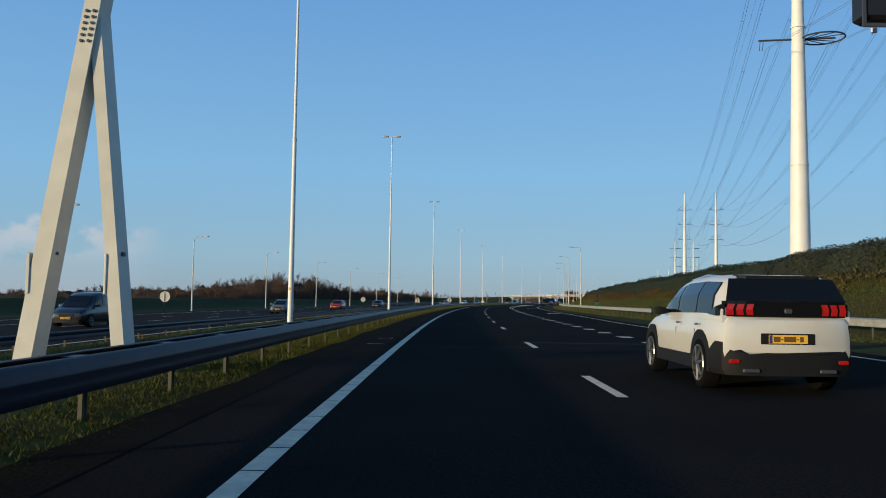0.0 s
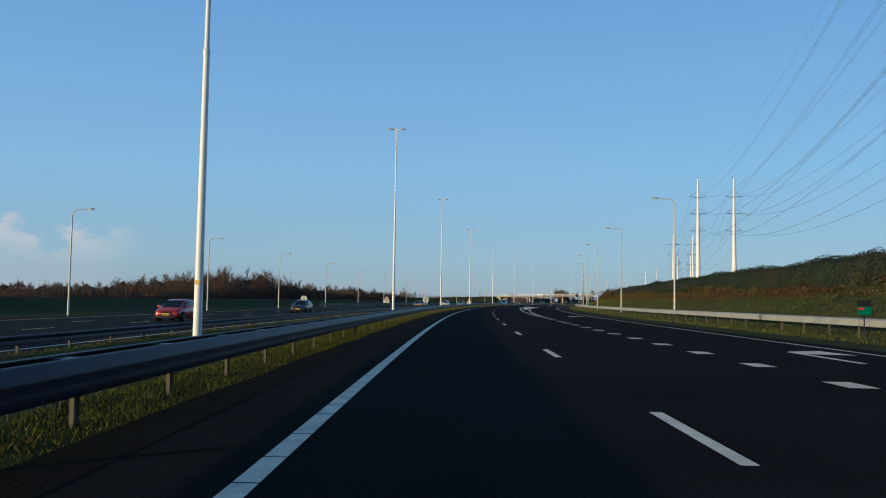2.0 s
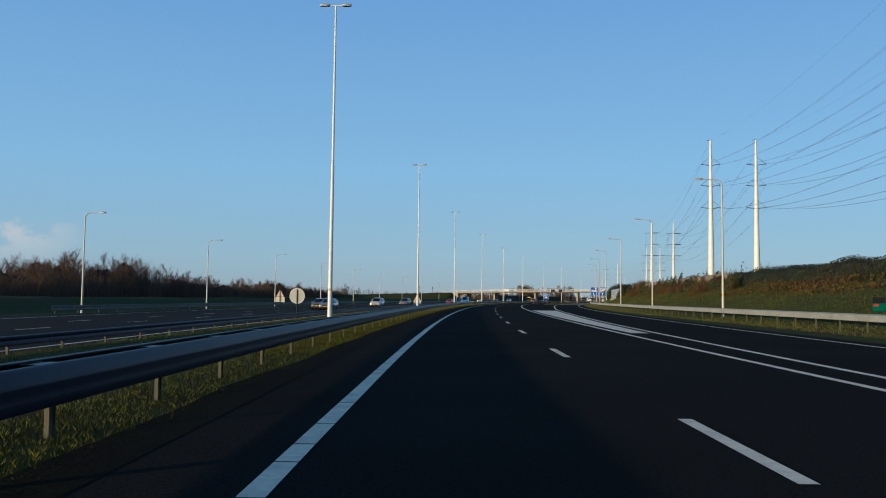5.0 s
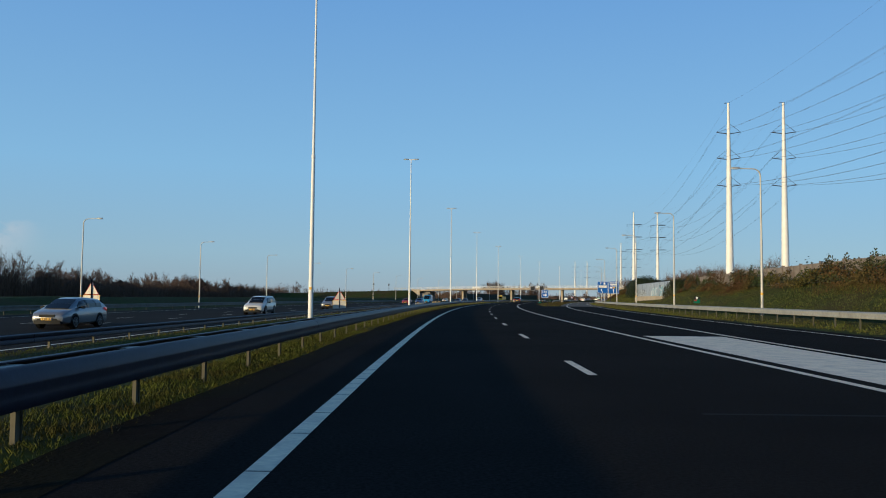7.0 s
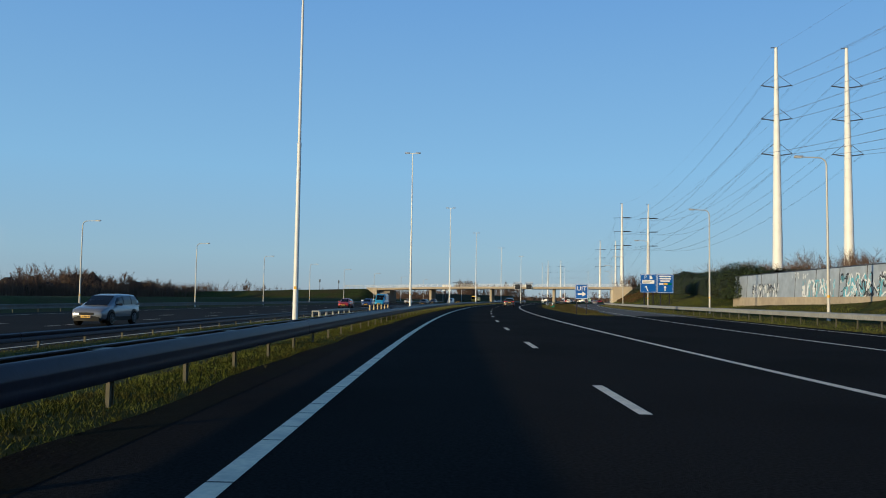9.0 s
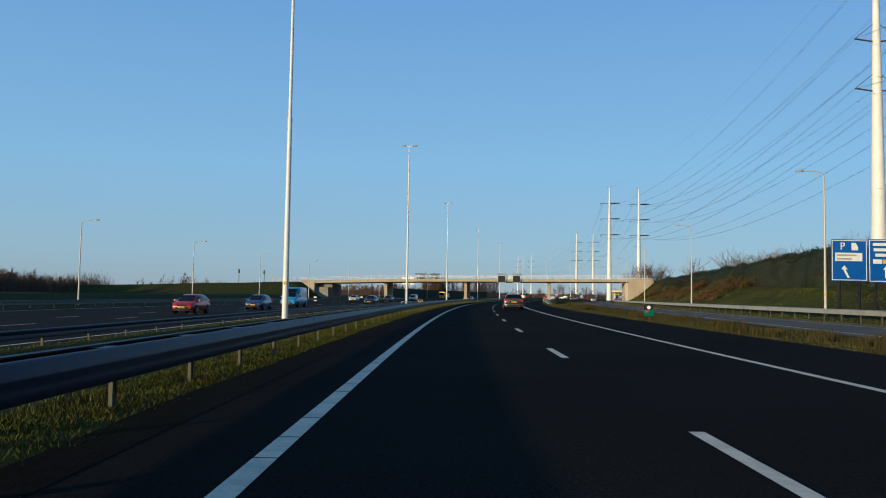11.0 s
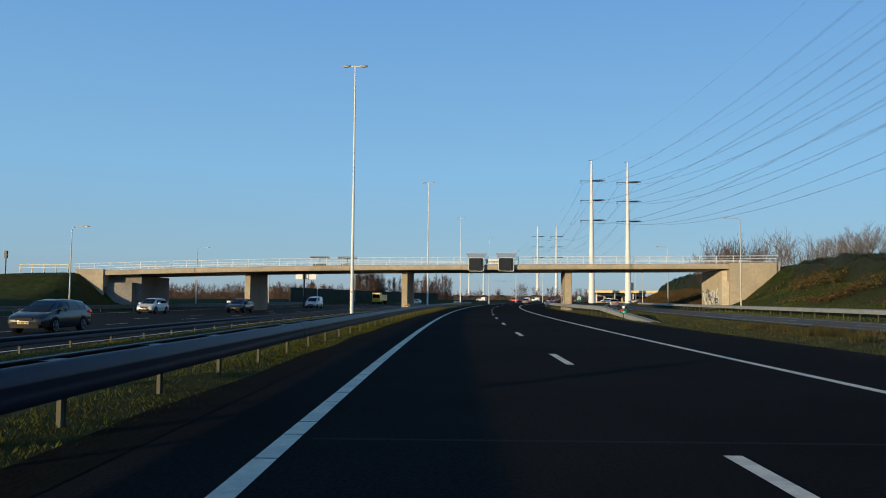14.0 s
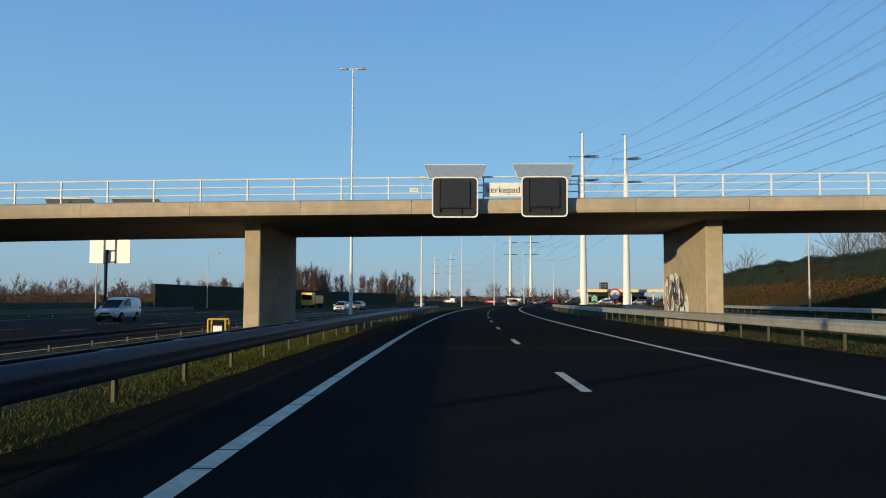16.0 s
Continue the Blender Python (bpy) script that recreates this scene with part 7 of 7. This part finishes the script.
grass("island_dry_grass", 60000, islandpos, 0.085, DRYGRASS, "dry brown grass on the island between the roads")
grass("island_tufts", 9000, tuftpos, 0.30, DRYGRASS, "dead brown weed clumps on the island between the roads")
grass("island_grass", 30000, islandpos, 0.085, GRASSM, "green grass on the island between the roads")
tagged(part("verge_island", ribbon(steps(374, 620, 5), np.interp(steps(374, 620, 5), (374, 440, 620), (11.15, 10.2, 11.3)), tab(EXIT_L, steps(374, 620, 5)) - 0.95, -0.048), GROUND), "brown grass island between motorway and exit road", "verge", kind="structure")

# single bare trees and shrubs that stand out on the right
def lace_tree(seed, h):
    """A spreading bare tree: forked limbs and a lacy crown of fine twigs."""
    rnd = random.Random(seed)
    trunk, crown = [], []

    def fork(p, d, length, r, lev):
        q = p
        for i in range(2):
            dd = (d + Vector((rnd.uniform(-.2, .2), rnd.uniform(-.2, .2), rnd.uniform(-.06, .14)))).normalized()
            e = q + dd * length * 0.5
            (trunk if lev < 1 else crown).append(tube([q, e], [r * (1 - 0.18 * i), r * (0.82 - 0.18 * i)], 6 if lev < 1 else 3, False))
            if 0 < lev < 5 and i == 0:
                a = rnd.uniform(0, 6.283)
                nd = (d * 0.75 + Vector((math.cos(a), math.sin(a), 0.15)) * 0.75).normalized()
                fork(e, nd, length * rnd.uniform(0.45, 0.65), r * 0.5, lev + 1 if lev < 4 else 5)
            q, d = e, dd
        if lev < 5:
            a0 = rnd.uniform(0, 6.283)
            for k in range(3 if lev < 3 else 2):
                a = a0 + k * 2.1 + rnd.uniform(-0.4, 0.4)
                tilt = rnd.uniform(0.28, 0.62)
                nd = (d * math.cos(tilt) + Vector((math.cos(a), math.sin(a), 0.1)) * math.sin(tilt)).normalized()
                fork(q, nd, length * rnd.uniform(0.58, 0.8), max(r * 0.62, 0.012), lev + 1)
    fork(Vector((0, 0, -0.5)), Vector((0, 0, 1)), h * 0.30, h * 0.014, 0)
    return join(*trunk), join(*crown)


for i in range(3):
    tg = lace_tree(60 + i, 17.0)
    base = None
    for j, (s, l, sc) in enumerate((((640, 72, 1.15), (655, 80, 1.3), (690, 92, 1.3), (612, 88, 1.1), (625, 66, 1.0)), ((648, 90, 1.2), (668, 84, 1.3), (705, 86, 1.25), (603, 77, 1.05), (635, 95, 1.2)), ((662, 95, 1.2), (680, 70, 1.2), (720, 80, 1.2), (607, 82, 1.05), (630, 55, 0.9)))[i]):
        x, y, _ = P(s, l)
        m = pose(x, y, 0.4, 0, 0, 47 * j) @ Matrix.Scale(sc, 4)
        if base is None:
            base = thing("tree", m, "tall bare winter tree with pale twigs behind the bank", "tree", "bare trees behind the bank")
            part("trunk", tg[0], BARK_PALE, base)
            part("crown", tg[1], BARK_PALE, base)
        else:
            c = copy_thing(base, m)
            c.matrix_basis = m
    for j in range(4):
        a = (j * 3 + i) / 11.0
        m = pose(186 + 52 * a + 9 * math.sin(7.0 * j + i), 556 + 150 * a + 8 * math.cos(5.0 * j + 2 * i), 0.2, 0, 0, 61 * j + 20 * i) @ Matrix.Scale(1.22 + 0.16 * math.sin(3.1 * j + i), 4)
        copy_thing(base, m).matrix_basis = m


def bush_geo(seed, h, w):
    """A bare bush: many thin stems fanning out of the ground, each forked twice."""
    rnd = random.Random(seed)
    stems, twigs = [], []
    for i in range(26):
        a = rnd.uniform(0, 6.283)
        o = Vector((math.cos(a), math.sin(a), 0)) * rnd.uniform(0, 0.35 * w)
        lean = Vector((math.cos(a), math.sin(a), 0)) * rnd.uniform(0.1, 1.0) * w
        top = o + lean + Vector((0, 0, h * rnd.uniform(0.5, 0.8)))
        stems.append(tube([o + Vector((0, 0, -0.4)), o.lerp(top, 0.5) - lean * 0.12, top], [0.03, 0.022, 0.013], 3, False))
        for j in range(9):
            u = rnd.uniform(0.3, 1.0)
            p = o.lerp(top, u)
            d = Vector((rnd.uniform(-1, 1), rnd.uniform(-1, 1), rnd.uniform(0.7, 2.0))).normalized() * h * rnd.uniform(0.12, 0.34)
            twigs.append(tube([p, p + d], [0.011, 0.006], 3, False))
            q = p + d * 0.5
            d2 = Vector((rnd.uniform(-1, 1), rnd.uniform(-1, 1), rnd.uniform(0.4, 1.5))).normalized() * h * rnd.uniform(0.06, 0.16)
            twigs.append(tube([q, q + d2], [0.008, 0.005], 3, False))
    return join(*stems), join(*twigs)


bases = []
for i in range(3):
    stem, crown = bush_geo(200 + i, 3.6, 1.7)
    bases.append((stem, crown, None))
rnd = random.Random(77)
spots = [(583, 34.5, 1.9), (586, 36.5, 2.3), (584, 38.6, 2.1), (589, 40.0, 1.9)]
spots += [(s + rnd.uniform(-1.5, 1.5), 30.6 + (s - 320) * 0.035 + rnd.uniform(0, 3), rnd.uniform(0.6, 0.95)) for s in range(346, 406, 3)]
for j, (s, l, sc) in enumerate(spots):
    x, y, _ = P(s, l)
    m = pose(x, y, float(ground_z(s, l)), 0, 0, 77 * j) @ Matrix.Scale(sc, 4)
    stem, crown, ob = bases[j % 3]
    if ob is None:
        ob = thing("shrub", m, "bare brown winter shrub behind the noise wall", "shrub", "bare shrubs")
        part("stem", stem, BARK, ob)
        part("crown", crown, BARK, ob)
        bases[j % 3] = (stem, crown, ob)
    else:
        c = copy_thing(ob, m)
        c.matrix_basis = m
